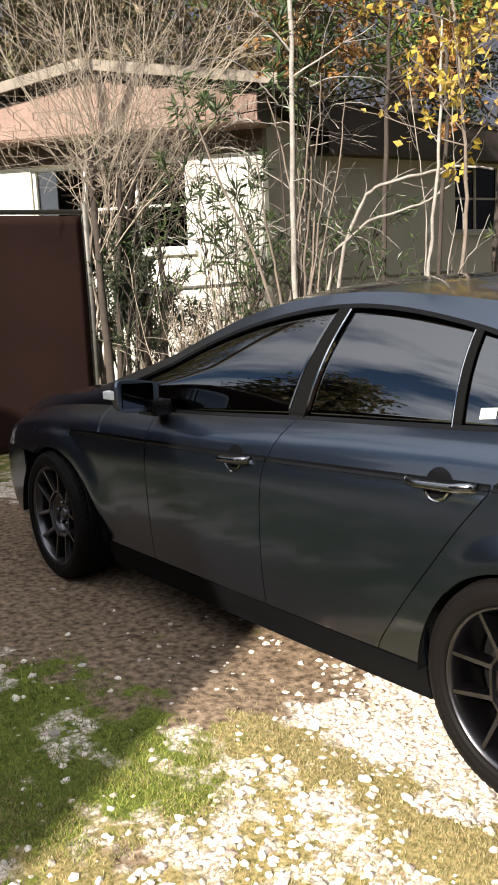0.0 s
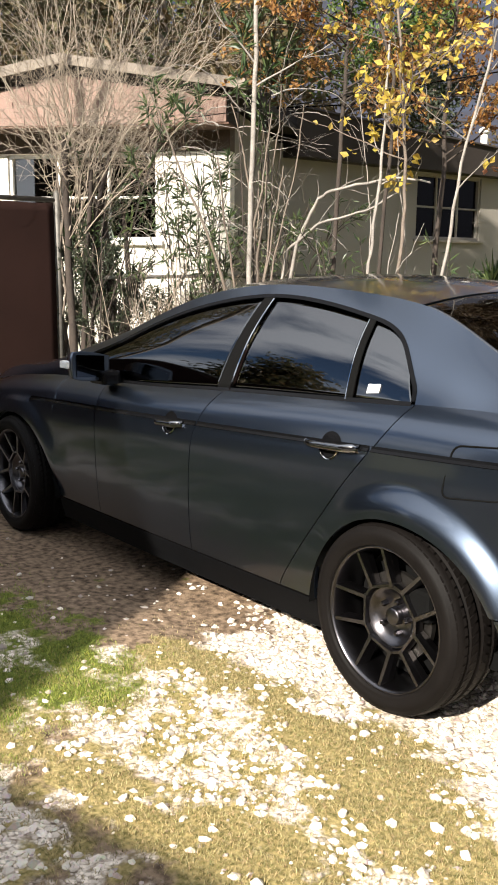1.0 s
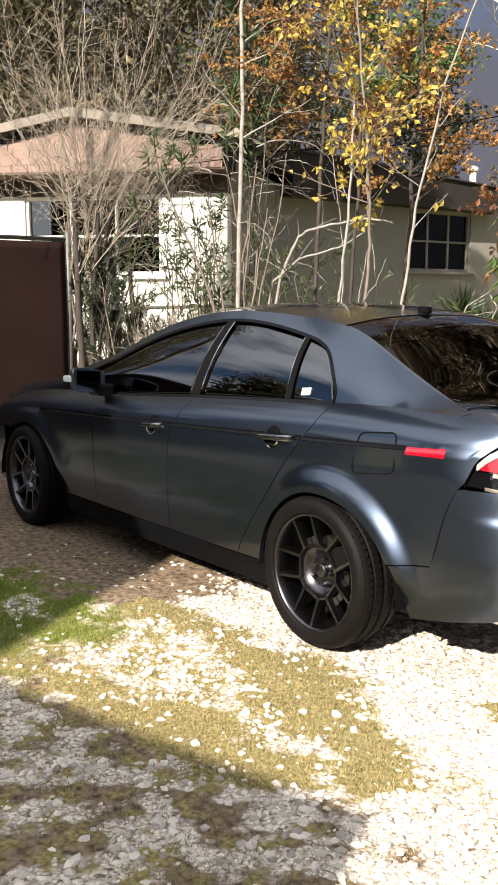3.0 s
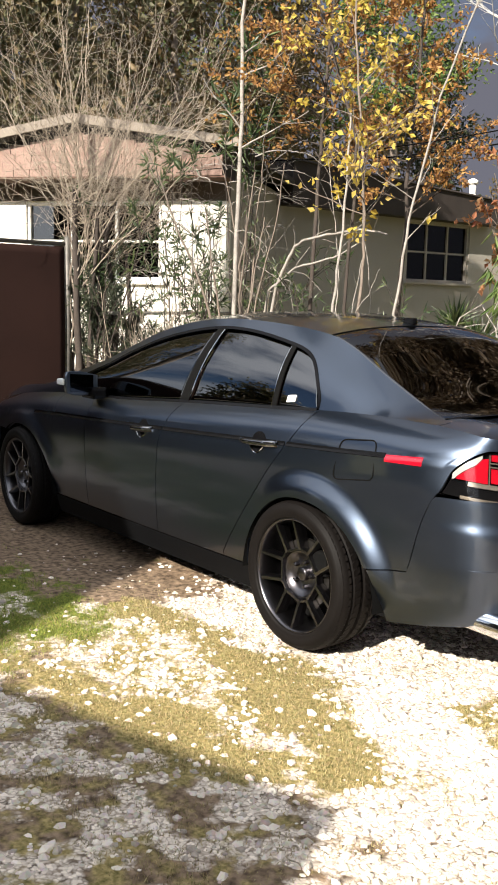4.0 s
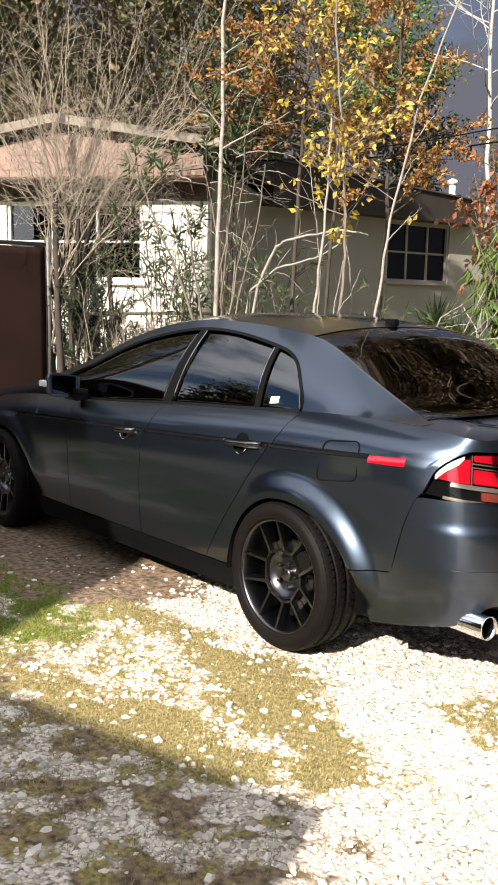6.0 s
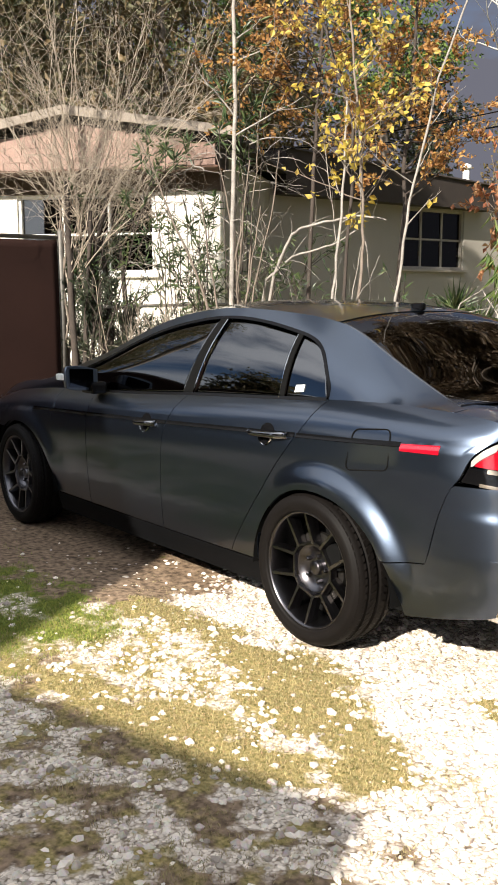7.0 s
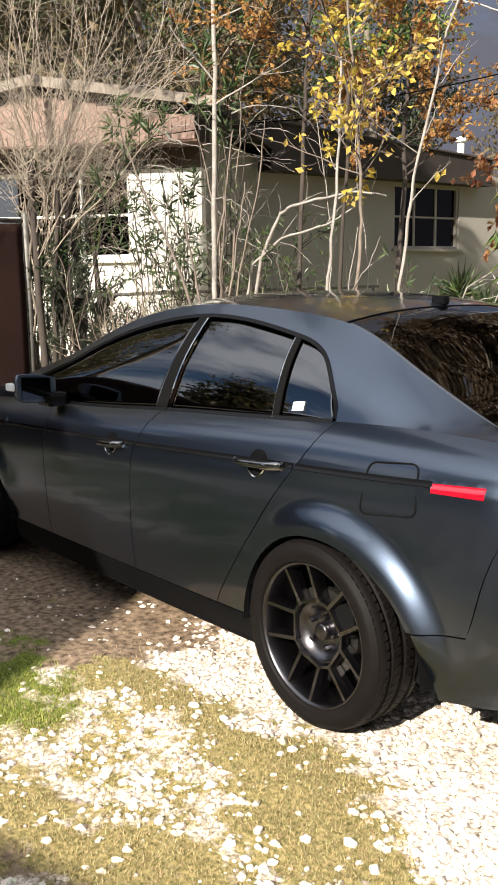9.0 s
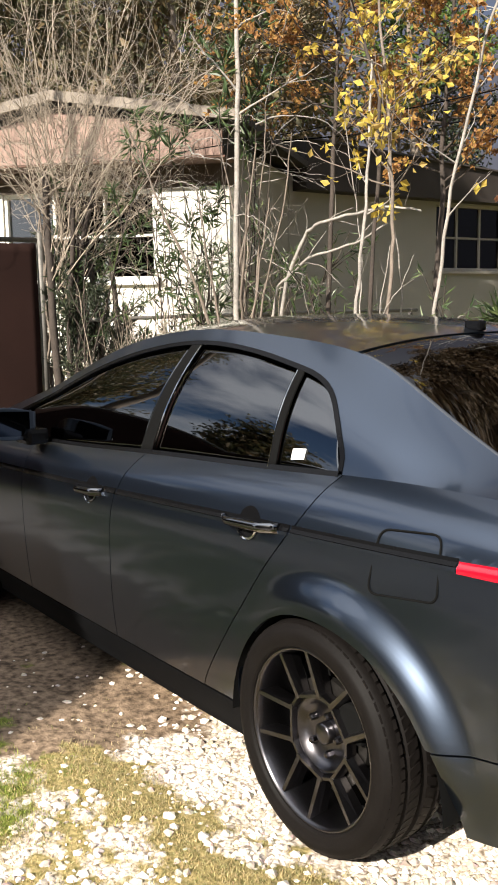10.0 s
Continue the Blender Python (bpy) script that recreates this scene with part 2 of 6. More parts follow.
# ---- ground ----
def ground_material():
    m = bpy.data.materials.new("gravel_and_grass")
    m.use_nodes = True
    n, l = m.node_tree.nodes, m.node_tree.links
    b = n["Principled BSDF"]
    b.inputs["Roughness"].default_value = 0.95
    b.inputs["Specular IOR Level"].default_value = 0.2
    tc = n.new("ShaderNodeTexCoord")

    def tex(kind, scale, detail=4.0):
        t = n.new(kind)
        t.inputs["Scale"].default_value = scale
        if kind == "ShaderNodeTexNoise":
            t.inputs["Detail"].default_value = detail
        l.new(tc.outputs["Object"], t.inputs["Vector"])
        return t

    def ramp(src, a, b_, c1, c2):
        r = n.new("ShaderNodeValToRGB")
        e = r.color_ramp.elements
        e[0].position, e[0].color, e[1].position, e[1].color = a, (*c1, 1), b_, (*c2, 1)
        l.new(src, r.inputs["Fac"])
        return r.outputs["Color"]

    def mix(fac, a, b_):
        x = n.new("ShaderNodeMix")
        x.data_type = "RGBA"
        l.new(fac, x.inputs["Factor"])
        l.new(a, x.inputs["A"])
        l.new(b_, x.inputs["B"])
        return x.outputs["Result"]

    vor = tex("ShaderNodeTexVoronoi", 75.0)
    vor.inputs["Randomness"].default_value = 1.0
    bent = n.new("ShaderNodeVectorMath")
    bent.operation = "MULTIPLY_ADD"
    bent.inputs[1].default_value = (0.035, 0.035, 0.0)
    l.new(tex("ShaderNodeTexNoise", 35.0, 6.0).outputs["Color"], bent.inputs[0])
    l.new(tc.outputs["Object"], bent.inputs[2])
    l.new(bent.outputs["Vector"], vor.inputs["Vector"])
    stone = ramp(vor.outputs["Color"], 0.1, 0.9, (0.46, 0.385, 0.315), (0.86, 0.755, 0.64))
    crack = ramp(vor.outputs["Distance"], 0.45, 0.85, (1, 1, 1), (0, 0, 0))
    soil = ramp(tex("ShaderNodeTexNoise", 30.0).outputs["Fac"], 0.3, 0.7, (0.050, 0.033, 0.020), (0.30, 0.212, 0.142))
    gap = ramp(tex("ShaderNodeTexNoise", 22.0).outputs["Fac"], 0.3, 0.7, (0.058, 0.042, 0.030), (0.30, 0.232, 0.172))
    gravel = mix(crack, gap, stone)
    grass = ramp(tex("ShaderNodeTexNoise", 60.0).outputs["Fac"], 0.3, 0.7, (0.105, 0.092, 0.027), (0.40, 0.308, 0.136))
    green = ramp(tex("ShaderNodeTexNoise", 45.0).outputs["Fac"], 0.3, 0.7, (0.048, 0.064, 0.011), (0.17, 0.19, 0.030))
    where = n.new("ShaderNodeAttribute")
    where.attribute_name = "cover"
    sep = n.new("ShaderNodeSeparateColor")
    l.new(where.outputs["Color"], sep.inputs["Color"])
    ragged = tex("ShaderNodeTexNoise", 9.0, 8.0)

    def mask(chan):
        a = n.new("ShaderNodeMath")
        a.operation = "MULTIPLY_ADD"
        l.new(ragged.outputs["Fac"], a.inputs[0])
        a.inputs[1].default_value = 1.9
        l.new(chan, a.inputs[2])
        c = n.new("ShaderNodeMath")
        c.operation = "SUBTRACT"
        c.inputs[1].default_value = 0.95
        l.new(a.outputs[0], c.inputs[0])
        return ramp(c.outputs[0], 0.36, 0.58, (0, 0, 0), (1, 1, 1))
    c = mix(mask(sep.outputs["Blue"]), gravel, soil)
    c = mix(mask(sep.outputs["Red"]), c, grass)
    c = mix(mask(sep.outputs["Green"]), c, green)
    l.new(c, b.inputs["Base Color"])
    bp = n.new("ShaderNodeBump")
    bp.inputs["Strength"].default_value = 0.4
    bp.inputs["Distance"].default_value = 0.006
    l.new(vor.outputs["Distance"], bp.inputs["Height"])
    bp.invert = True
    l.new(bp.outputs["Normal"], b.inputs["Normal"])
    return m


def near_line(x, y, ax, ay, bx, by):
    """Distance of (x, y) from a stretch."""
    dx, dy = bx - ax, by - ay
    t = min(max(((x - ax) * dx + (y - ay) * dy) / (dx * dx + dy * dy), 0), 1)
    return math.hypot(x - ax - t * dx, y - ay - t * dy)


def cover(x, y):
    """How far dry grass, green grass and bare soil cover the gravel at (x, y), 0 to 1."""
    wob = 0.16 * noise.noise((x * 1.3, y * 1.3, 0)) + 0.13 * noise.noise((x * 4, y * 4, 3)) + 0.09 * noise.noise((x * 9, y * 9, 13))
    dry = max(1 - smooth01(0.06, 0.32, near_line(x, y, -0.75, -1.18, 0.30, -1.16) + wob), 1 - smooth01(0.05, 0.30, near_line(x, y, 0.30, -1.20, 1.00, -1.43) + wob),
              0.85 * (1 - smooth01(0.03, 0.26, near_line(x, y, -0.95, -2.02, 0.75, -1.76) + wob)), 0.8 * (1 - smooth01(0.05, 0.30, near_line(x, y, 1.0, -0.72, 1.6, -0.70) + wob)),
              0.50 * (1 - smooth01(0.2, 0.6, near_line(x, y, -0.6, -1.6, 0.2, -1.55) + wob)), 0.40 * (1 - smooth01(0.2, 0.9, near_line(x, y, -0.6, -2.5, 0.9, -2.4) - wob * 2)))
    green = max(1 - smooth01(0.12, 0.50, near_line(x, y, -0.85, -1.62, -1.6, -1.75) + wob), 1 - smooth01(0.3, 0.85, near_line(x, y, -1.15, -2.15, -4.5, -2.5) + wob))
    green *= 0.50 + 0.5 * smooth01(-0.25, 0.15, noise.noise((x * 2.6, y * 2.6, 51)) + 0.5 * noise.noise((x * 8, y * 8, 53)))
    # bare soil patches kept to the shadowed strip, which also deepen its shade
    shade_soil = 0.74 * smooth01(-0.35, 0.30, noise.noise((x * 5.2, y * 5.2, 31)) + 0.7 * noise.noise((x * 13, y * 13, 33))) * smooth01(-1.4, -1.9, y) * smooth01(2.6, 1.2, x) * smooth01(6.0, 4.0, math.hypot(x, y))
    soil = max(1 - smooth01(0.45, 0.85, near_line(x, y, -1.5, -0.95, -4.2, -0.9) + wob), smooth01(1.5, 2.1, x + wob) * smooth01(-0.9, -0.5, y + wob))
    # unseen soil behind the car, added to darken what the bumper mirrors
    soil = max(soil, smooth01(2.7, 3.5, x + 2 * wob) * smooth01(-3.6, -2.8, y))
    far = smooth01(4.5, 7.0, math.hypot(x - 0.5, y + 1.5) + 3 * wob)
    return max(dry, far * 0.7), max(green, far * 0.5), max(soil, shade_soil)


def ground_height(x, y):
    rut = 0.022 * (1 - smooth01(0.10, 0.42, abs(abs(y) - 0.79))) * smooth01(-3.6, -3.0, x) * smooth01(0.9, 0.4, x)
    return 0.012 * noise.noise((x * 1.1, y * 1.1, 7)) + 0.006 * noise.noise((x * 5, y * 5, 9)) - 0.004 - rut


def build_ground():
    axis = lambda a, b, step, far: sorted({-far, -far / 3, -far / 8, -25.0, -14.0, *[a + i * step for i in range(int((b - a) / step) + 1)], 14.0, 25.0, far / 8, far / 3, far})
    xs, ys = axis(-7.0, 5.0, 0.06, 900.0), axis(-5.0, 4.0, 0.06, 900.0)
    bm = bmesh.new()
    col = bm.verts.layers.float_color.new("cover")
    rows = []
    for x in xs:
        row = []
        for y in ys:
            v = bm.verts.new((x, y, ground_height(x, y) if abs(x) < 30 and abs(y) < 30 else 0))
            v[col] = (*cover(x, y), 1)
            row.append(v)
        rows.append(row)
    for r0, r1 in zip(rows, rows[1:]):
        for k in range(len(ys) - 1):
            bm.faces.new((r0[k], r1[k], r1[k + 1], r0[k + 1]))
    return link("ground", bm, ground_material(), smooth=True, kind="structure", label="white gravel driveway with dry and green grass patches", category="ground")


build_ground()


# ---- the house behind the fence ----
GX = -8.7


def wall_with_openings(name, x, y0, y1, z1, openings, material, label, thick=0.22):
    """A wall that faces +x, with openings (ya, yb, za, zb) through it."""
    ys = sorted({y0, y1, *[v for o in openings for v in o[:2]]})
    zs = sorted({-0.05, z1, *[v for o in openings for v in o[2:]]})
    bm = bmesh.new()
    for ya, yb in zip(ys, ys[1:]):
        for za, zb in zip(zs, zs[1:]):
            if not any(o[0] <= (ya + yb) / 2 <= o[1] and o[2] <= (za + zb) / 2 <= o[3] for o in openings):
                box(bm, (x - thick, ya, za), (x, yb, zb))
    bmesh.ops.remove_doubles(bm, verts=bm.verts[:], dist=1e-5)
    seen, twins = {}, []
    for f in bm.faces:
        k = tuple(round(c, 3) for c in f.calc_center_median())
        if k in seen:
            twins += [f, seen[k]]
        seen[k] = f
    bmesh.ops.delete(bm, geom=list(set(twins)), context="FACES")
    return link(name, bm, material, kind="structure", label=label, category="wall")


def window(name, x, ya, yb, za, zb, cols, rows, frame_mat, label, glass=PANE):
    root = new(name)
    root.location = (0, 0, 0)
    tagged(root, label, "window", kind="structure")
    w = 0.045
    for lo, hi in (((ya, za), (ya + w, zb)), ((yb - w, za), (yb, zb)), ((ya + w, zb - w), (yb - w, zb)), ((ya + w, za), (yb - w, za + w))):
        part("window_frame", boxed((x - 0.12, lo[0], lo[1]), (x - 0.03, hi[0], hi[1]), 0.006), frame_mat, root)
    for i in range(1, cols):
        y = ya + (yb - ya) * i / cols
        part("mullion", boxed((x - 0.11, y - 0.018, za + w), (x - 0.05, y + 0.018, zb - w), 0.004), frame_mat, root)
    for i in range(1, rows):
        z = za + (zb - za) * i / rows
        part("glazing_bar", boxed((x - 0.105, ya + w, z - 0.014), (x - 0.055, yb - w, z + 0.014), 0.004), frame_mat, root)
    part("window_sill", boxed((x - 0.1, ya - 0.06, za - 0.05), (x + 0.06, yb + 0.06, za - 0.002), 0.008), frame_mat, root)
    for i in range(cols):
        for k in range(rows):
            a, b = ya + (yb - ya) * i / cols + 0.02, ya + (yb - ya) * (i + 1) / cols - 0.02
            c, d = za + (zb - za) * k / rows + 0.02, za + (zb - za) * (k + 1) / rows - 0.02
            part("pane", boxed((x - 0.084, a, c), (x - 0.079, b, d)), glass, root)
    return root


WIN_R = (8.91, 10.55, 1.94, 2.98)
# the gabled wing stands askew: its front runs from its corner (y 0) leftwards, and x points out of it
CORNER_AT = (-6.7, 3.57)
WING = Matrix.Translation((*CORNER_AT, 0)) @ Matrix.Rotation(radians(-50.2), 4, "Z")
WING_L = -3.95
FRIEZE_Z, EAVE_Z = 2.735, 2.985
WIN_L = (-2.67, -0.84, 1.75, 2.733)


def on_wing(ob):
    ob.matrix_basis = WING
    return ob


on_wing(wall_with_openings("wall_wing", 0, -3.34, 0, FRIEZE_Z, [WIN_L], STUCCO, "sunlit cream stucco house wall"))
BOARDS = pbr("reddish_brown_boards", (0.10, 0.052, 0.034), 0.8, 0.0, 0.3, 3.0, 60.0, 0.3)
corner_wall = tagged(new("wall_boards"), "reddish brown board wall at the wing's end", "wall", kind="structure")
on_wing(corner_wall)
for k in range(5):
    part("board", boxed((-0.20, WING_L + 0.122 * k, -0.05), (0.004 * (k % 2), WING_L + 0.122 * k + 0.117, FRIEZE_Z), 0.004), BOARDS, corner_wall)
frieze = on_wing(link("wall_frieze", boxed((-0.22, WING_L, FRIEZE_Z + 0.002), (0.012, 0.0, 3.3)), pbr("brown_frieze", (0.085, 0.058, 0.040), 0.8, 0.0, 0.25, 3.0, 60.0, 0.3), kind="structure", label="brown painted frieze board under the eaves", category="wall"))
wall_with_openings("wall_back", GX, 5.98, 11.9, 3.2, [WIN_R], STUCCO_SHADED, "stucco wall of the set-back house wing, coloured taupe for its shade")
on_wing(link("wall_end", boxed((-6.0, WING_L, -0.05), (-0.22, WING_L + 0.2, 3.2)), STUCCO, kind="structure", label="cream stucco end wall of the house", category="wall"))
on_wing(link("wall_return", boxed((-3.3, -0.2, -0.05), (-0.224, 0.0, 3.2)), STUCCO_SHADED, kind="structure", label="stucco return wall of the house, coloured taupe for its shade", category="wall"))
link("wall_side", boxed((GX - 7, 11.68, -0.05), (GX - 0.22, 11.9, 3.2)), STUCCO_SHADED, kind="structure", label="stucco end wall of the house in the same shade-darkened taupe", category="wall")
on_wing(link("wall_inner", boxed((-1.6, WING_L + 0.25, 0), (-1.5, -0.25, 2.9)), ROOM_SHADE, kind="structure", label="inner wall of the house, coloured near-black as an unlit room", category="wall"))
link("wall_inner", boxed((GX - 2.1, 6.2, 0), (GX - 2.0, 11.6, 3.1)), ROOM_SHADE, kind="structure", label="inner wall of the house, coloured near-black as an unlit room", category="wall")
on_wing(window("window_1", 0, *WIN_L, 3, 2, WHITE_WOOD, "white wooden triple sash window in the cream wall"))
window("window_2", GX, *WIN_R, 3, 2, pbr("grey_window_wood", (0.27, 0.24, 0.205), 0.7, 0.0, 0.2), "grey wooden window with small panes, one leaf ajar", PANE_DIM)


def gable_sheet(x0, x1, outline):
    """A slab between x0 and x1 with an outline of (y, z) places."""
    bm = bmesh.new()
    back, front = ([bm.verts.new((x, y, z)) for y, z in outline] for x in (x0, x1))
    n = len(outline)
    for k in range(n):
        bm.faces.new((back[k], back[(k + 1) % n], front[(k + 1) % n], front[k]))
    bm.faces.new(list(reversed(back)))
    bm.faces.new(front)
    bmesh.ops.recalc_face_normals(bm, faces=bm.faces[:])
    return bm


wing_roof = tagged(new("roof_wing"), "low gabled roof over a band of faded pinkish shingles", "roof", kind="structure")
on_wing(wing_roof)
RIDGE_Y, RIDGE_Z, LEFT_Z, RIGHT_Z = -1.75, 3.70, 3.31, 3.43
gable_top = lambda y: RIDGE_Z - ((RIDGE_Y - y) / (RIDGE_Y - WING_L) * (RIDGE_Z - LEFT_Z) if y < RIDGE_Y else (y - RIDGE_Y) / -RIDGE_Y * (RIDGE_Z - RIGHT_Z))
# courses of shingles on the gable's face, each a little proud of the one above
course = 0.085
row = 0
z = EAVE_Z
srng = random.Random(3)
while z < RIDGE_Z - 0.16:
    y = WING_L + 0.1 - srng.uniform(0, 0.2)
    bm = bmesh.new()
    while y < 0.02:
        w = srng.uniform(0.14, 0.30)
        ya, yb = max(y, WING_L + 0.06), min(y + w - 0.006, 0.05)
        lim = gable_top((ya + yb) / 2) - 0.20
        if yb - ya > 0.03 and z + 0.03 < lim:
            top = min(z + course + 0.015, lim)
            box(bm, (0.40, ya, z), (0.445 + srng.uniform(-0.006, 0.006) + 0.004 * (row % 2), yb, top))
        y += w
    part("shingle_course", bm, SHINGLE, wing_roof)
    z += course
    row += 1
# slab in the darkened roof colour fills the shaded gap under the boards
part("gable_back", gable_sheet(-0.2, 0.395, [(WING_L + 0.05, EAVE_Z + 0.01), (0.06, EAVE_Z + 0.01), (0.06, RIGHT_Z - 0.12), (RIDGE_Y, RIDGE_Z - 0.12), (WING_L + 0.05, LEFT_Z - 0.12)]), ROOF_SHADED, wing_roof)
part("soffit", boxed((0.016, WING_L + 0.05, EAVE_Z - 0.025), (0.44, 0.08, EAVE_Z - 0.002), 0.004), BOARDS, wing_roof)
for ya, yb in ((WING_L - 0.25, RIDGE_Y - 0.002), (RIDGE_Y + 0.002, 0.30)):
    za, zb = gable_top(ya), gable_top(yb)
    part("roof_slope", gable_sheet(-7.0, 0.58, [(ya, za - 0.10), (yb, zb - 0.10), (yb, zb - 0.02), (ya, za - 0.02)]), ROOF_SHADED, wing_roof)
    part("roof_board", gable_sheet(0.585, 0.615, [(ya, za - 0.105), (yb, zb - 0.105), (yb, zb), (ya, za)]), FASCIA, wing_roof, "weathered pale barge board")
back_roof = tagged(new("roof_back"), "low brown roof edge of the back wing, coloured darker for its shade", "roof", kind="structure")
bm = bmesh.new()
ends = [[bm.verts.new(p) for p in ((GX - 7, y, 3.0), (GX + 0.30, y, 3.0), (GX + 0.30, y, z1), (GX - 7, y, z1 + 0.5))] for y, z1 in ((6.05, 3.66), (11.05, 3.43))]
for k in range(4):
    bm.faces.new((ends[0][k], ends[0][(k + 1) % 4], ends[1][(k + 1) % 4], ends[1][k]))
bm.faces.new(ends[0])
bm.faces.new(list(reversed(ends[1])))
bmesh.ops.recalc_face_normals(bm, faces=bm.faces[:])
part("roof_band", bm, ROOF_SHADED, back_roof)
part("roof_board", tube(bmesh.new(), [(GX + 0.32, 6.0, 3.67), (GX + 0.32, 11.1, 3.435)], 0.022, 4), ROOF_SHADED, back_roof)

# ---- unseen neighbouring buildings behind the camera, added to shade part of the drive ----
def prism(bm, pts, z0, z1):
    lo = [bm.verts.new((x, y, z0)) for x, y in pts]
    hi = [bm.verts.new((x, y, z1)) for x, y in pts]
    n = len(pts)
    for k in range(n):
        bm.faces.new((lo[k], lo[(k + 1) % n], hi[(k + 1) % n], hi[k]))
    bm.faces.new(list(reversed(lo)))
    bm.faces.new(hi)
    return bm


def cast(x, y, h):
    """The place at height h whose shadow falls on (x, y)."""
    return (x + SUN.x / SUN.z * h, y + SUN.y / SUN.z * h)


LOW, HIGH = 3.2, 5.2
a, b, c = cast(-6.0, -3.68, LOW), cast(1.13, -1.68, LOW), cast(3.9, -6.1, LOW)
low_roof = [a, b, c, (c[0] - 6.9, c[1] - 1.94)]
d, e = cast(-3.2, 1.98, HIGH), cast(1.2, -5.08, HIGH)
far_side = (-0.9, -0.30)
high_roof = [d, e, (e[0] + far_side[0] * 6.5, e[1] + far_side[1] * 6.5), (d[0] + far_side[0] * 6.5, d[1] + far_side[1] * 6.5)]


def shrink(pts, k):
    cx, cy = sum(p[0] for p in pts) / len(pts), sum(p[1] for p in pts) / len(pts)
    return [(cx + (x - cx) * k, cy + (y - cy) * k) for x, y in pts]


def neighbour(name, pts, top, label):
    root = tagged(new(name), label, "house")
    part("wall", prism(bmesh.new(), list(reversed(shrink(pts, 0.9))), -0.05, top - 0.2), SIDING, root)
    part("roof", prism(bmesh.new(), list(reversed(pts)), top - 0.196, top), ROOF_SHADED, root, "flat dark brown roof")


neighbour("garage", low_roof, LOW, "unseen brown wooden garage with a flat dark roof, added for its shadow")
neighbour("house", high_roof, HIGH, "unseen two-storey brown wooden house with a flat dark roof, added for its shadow")

# unseen wall, added to block the sky from the rear bumper's reflections
link("wall_yard", boxed((6.2, -6.0, -0.05), (6.4, 8.0, 4.4)), SIDING, kind="structure", label="unseen plain brown wall, added to darken the rear bumper reflections", category="wall")

# ---- fences ----
FX, POST_Y, FENCE_H = -6.1, 1.12, 2.07


def privacy_fence():
    root = tagged(new("privacy_fence"), "chain-link gate fence covered with a dark brown tarp", "fence")
    bm = grid(lambda u, v: (FX + 0.012 * noise.noise((u * 1.5, v * 2.5, 1)) + 0.02 * noise.noise((u * 0.5, v, 5)), u, 0.06 + (FENCE_H - 0.10) * v + (0.012 * noise.noise((u * 3, 0, 2)) if v > 0.98 else 0)), steps(-7.5, POST_Y - 0.05, 120), steps(0, 1, 24))
    bm.normal_update()
    part("tarp", thicken(bm, 0.004), TARP, root, "dark brown privacy tarp", True)
    bm = tube(bmesh.new(), [(FX - 0.035, -7.5, FENCE_H - 0.01), (FX - 0.035, POST_Y, FENCE_H - 0.01)], 0.022, 10)
    part("top_rail", bm, GALV, root, "", True)
    for y in (-7.5, -4.7, -1.9, POST_Y):
        bm = tube(bmesh.new(), [(FX - 0.03, y, -0.1), (FX - 0.03, y, FENCE_H + 0.05), (FX - 0.03, y, FENCE_H + 0.075)], [0.034, 0.034, 0.012], 12)
        part("post", bm, GALV, root, "", True)
    return root


privacy_fence()


# ---- the car ----
WHEELBASE, HUB_Z = 2.738, 0.309
PLAN = [(-3.755, 0.0), (-3.745, 0.30), (-3.70, 0.52), (-3.62, 0.68), (-3.50, 0.79), (-3.3, 0.835), (-3.0, 0.855), (-2.6, 0.864), (-2.0, 0.874), (-1.0, 0.880), (-0.5, 0.877), (0.0, 0.870),
        (0.25, 0.866), (0.45, 0.860), (0.62, 0.848), (0.76, 0.829), (0.86, 0.795), (0.93, 0.73), (0.98, 0.64), (1.015, 0.52), (1.04, 0.36), (1.055, 0.18), (1.06, 0.0)]
_len = [0.0]
for (x0, y0), (x1, y1) in zip(PLAN, PLAN[1:]):
    _len.append(_len[-1] + math.hypot(x1 - x0, y1 - y0))
_zero = _len[[p[0] for p in PLAN].index(0.0)]
_len = [v - _zero for v in _len]
plan_x, plan_y = spline(*zip(_len, [p[0] for p in PLAN])), spline(*zip(_len, [p[1] for p in PLAN]))
S_FRONT, S_REAR = _len[0], _len[-1]


def along(x):
    """The way along the plan's outline at which the side reaches x."""
    lo, hi = S_FRONT, S_REAR
    for _ in range(40):
        mid = (lo + hi) / 2
        lo, hi = (mid, hi) if plan_x(mid) < x else (lo, mid)
    return (lo + hi) / 2


belt_z = spline((-3.76, 0.70), (-3.5, 0.745), (-3.0, 0.835), (-2.6, 0.880), (-2.2, 0.910), (-1.68, 0.935), (-1.02, 0.978), (-0.34, 1.014), (-0.05, 1.030), (0.3, 1.040), (0.6, 1.032), (0.9, 1.010), (1.07, 0.99))
belt_in = spline((-3.76, 0.14), (-3.4, 0.13), (-2.8, 0.11), (-2.2, 0.105), (-1.0, 0.105), (0.0, 0.115), (0.45, 0.135), (0.8, 0.13), (1.07, 0.10))
crease_z = spline((-3.76, 0.60), (-3.3, 0.68), (-2.6, 0.752), (-1.2, 0.822), (-0.45, 0.857), (0.2, 0.886), (0.5, 0.902), (0.8, 0.915), (1.07, 0.92))
low_in = curve((0.0, 0.056), (0.10, 0.038), (0.3, 0.017), (0.6, 0.004), (0.85, 0.0), (1.0, 0.007))
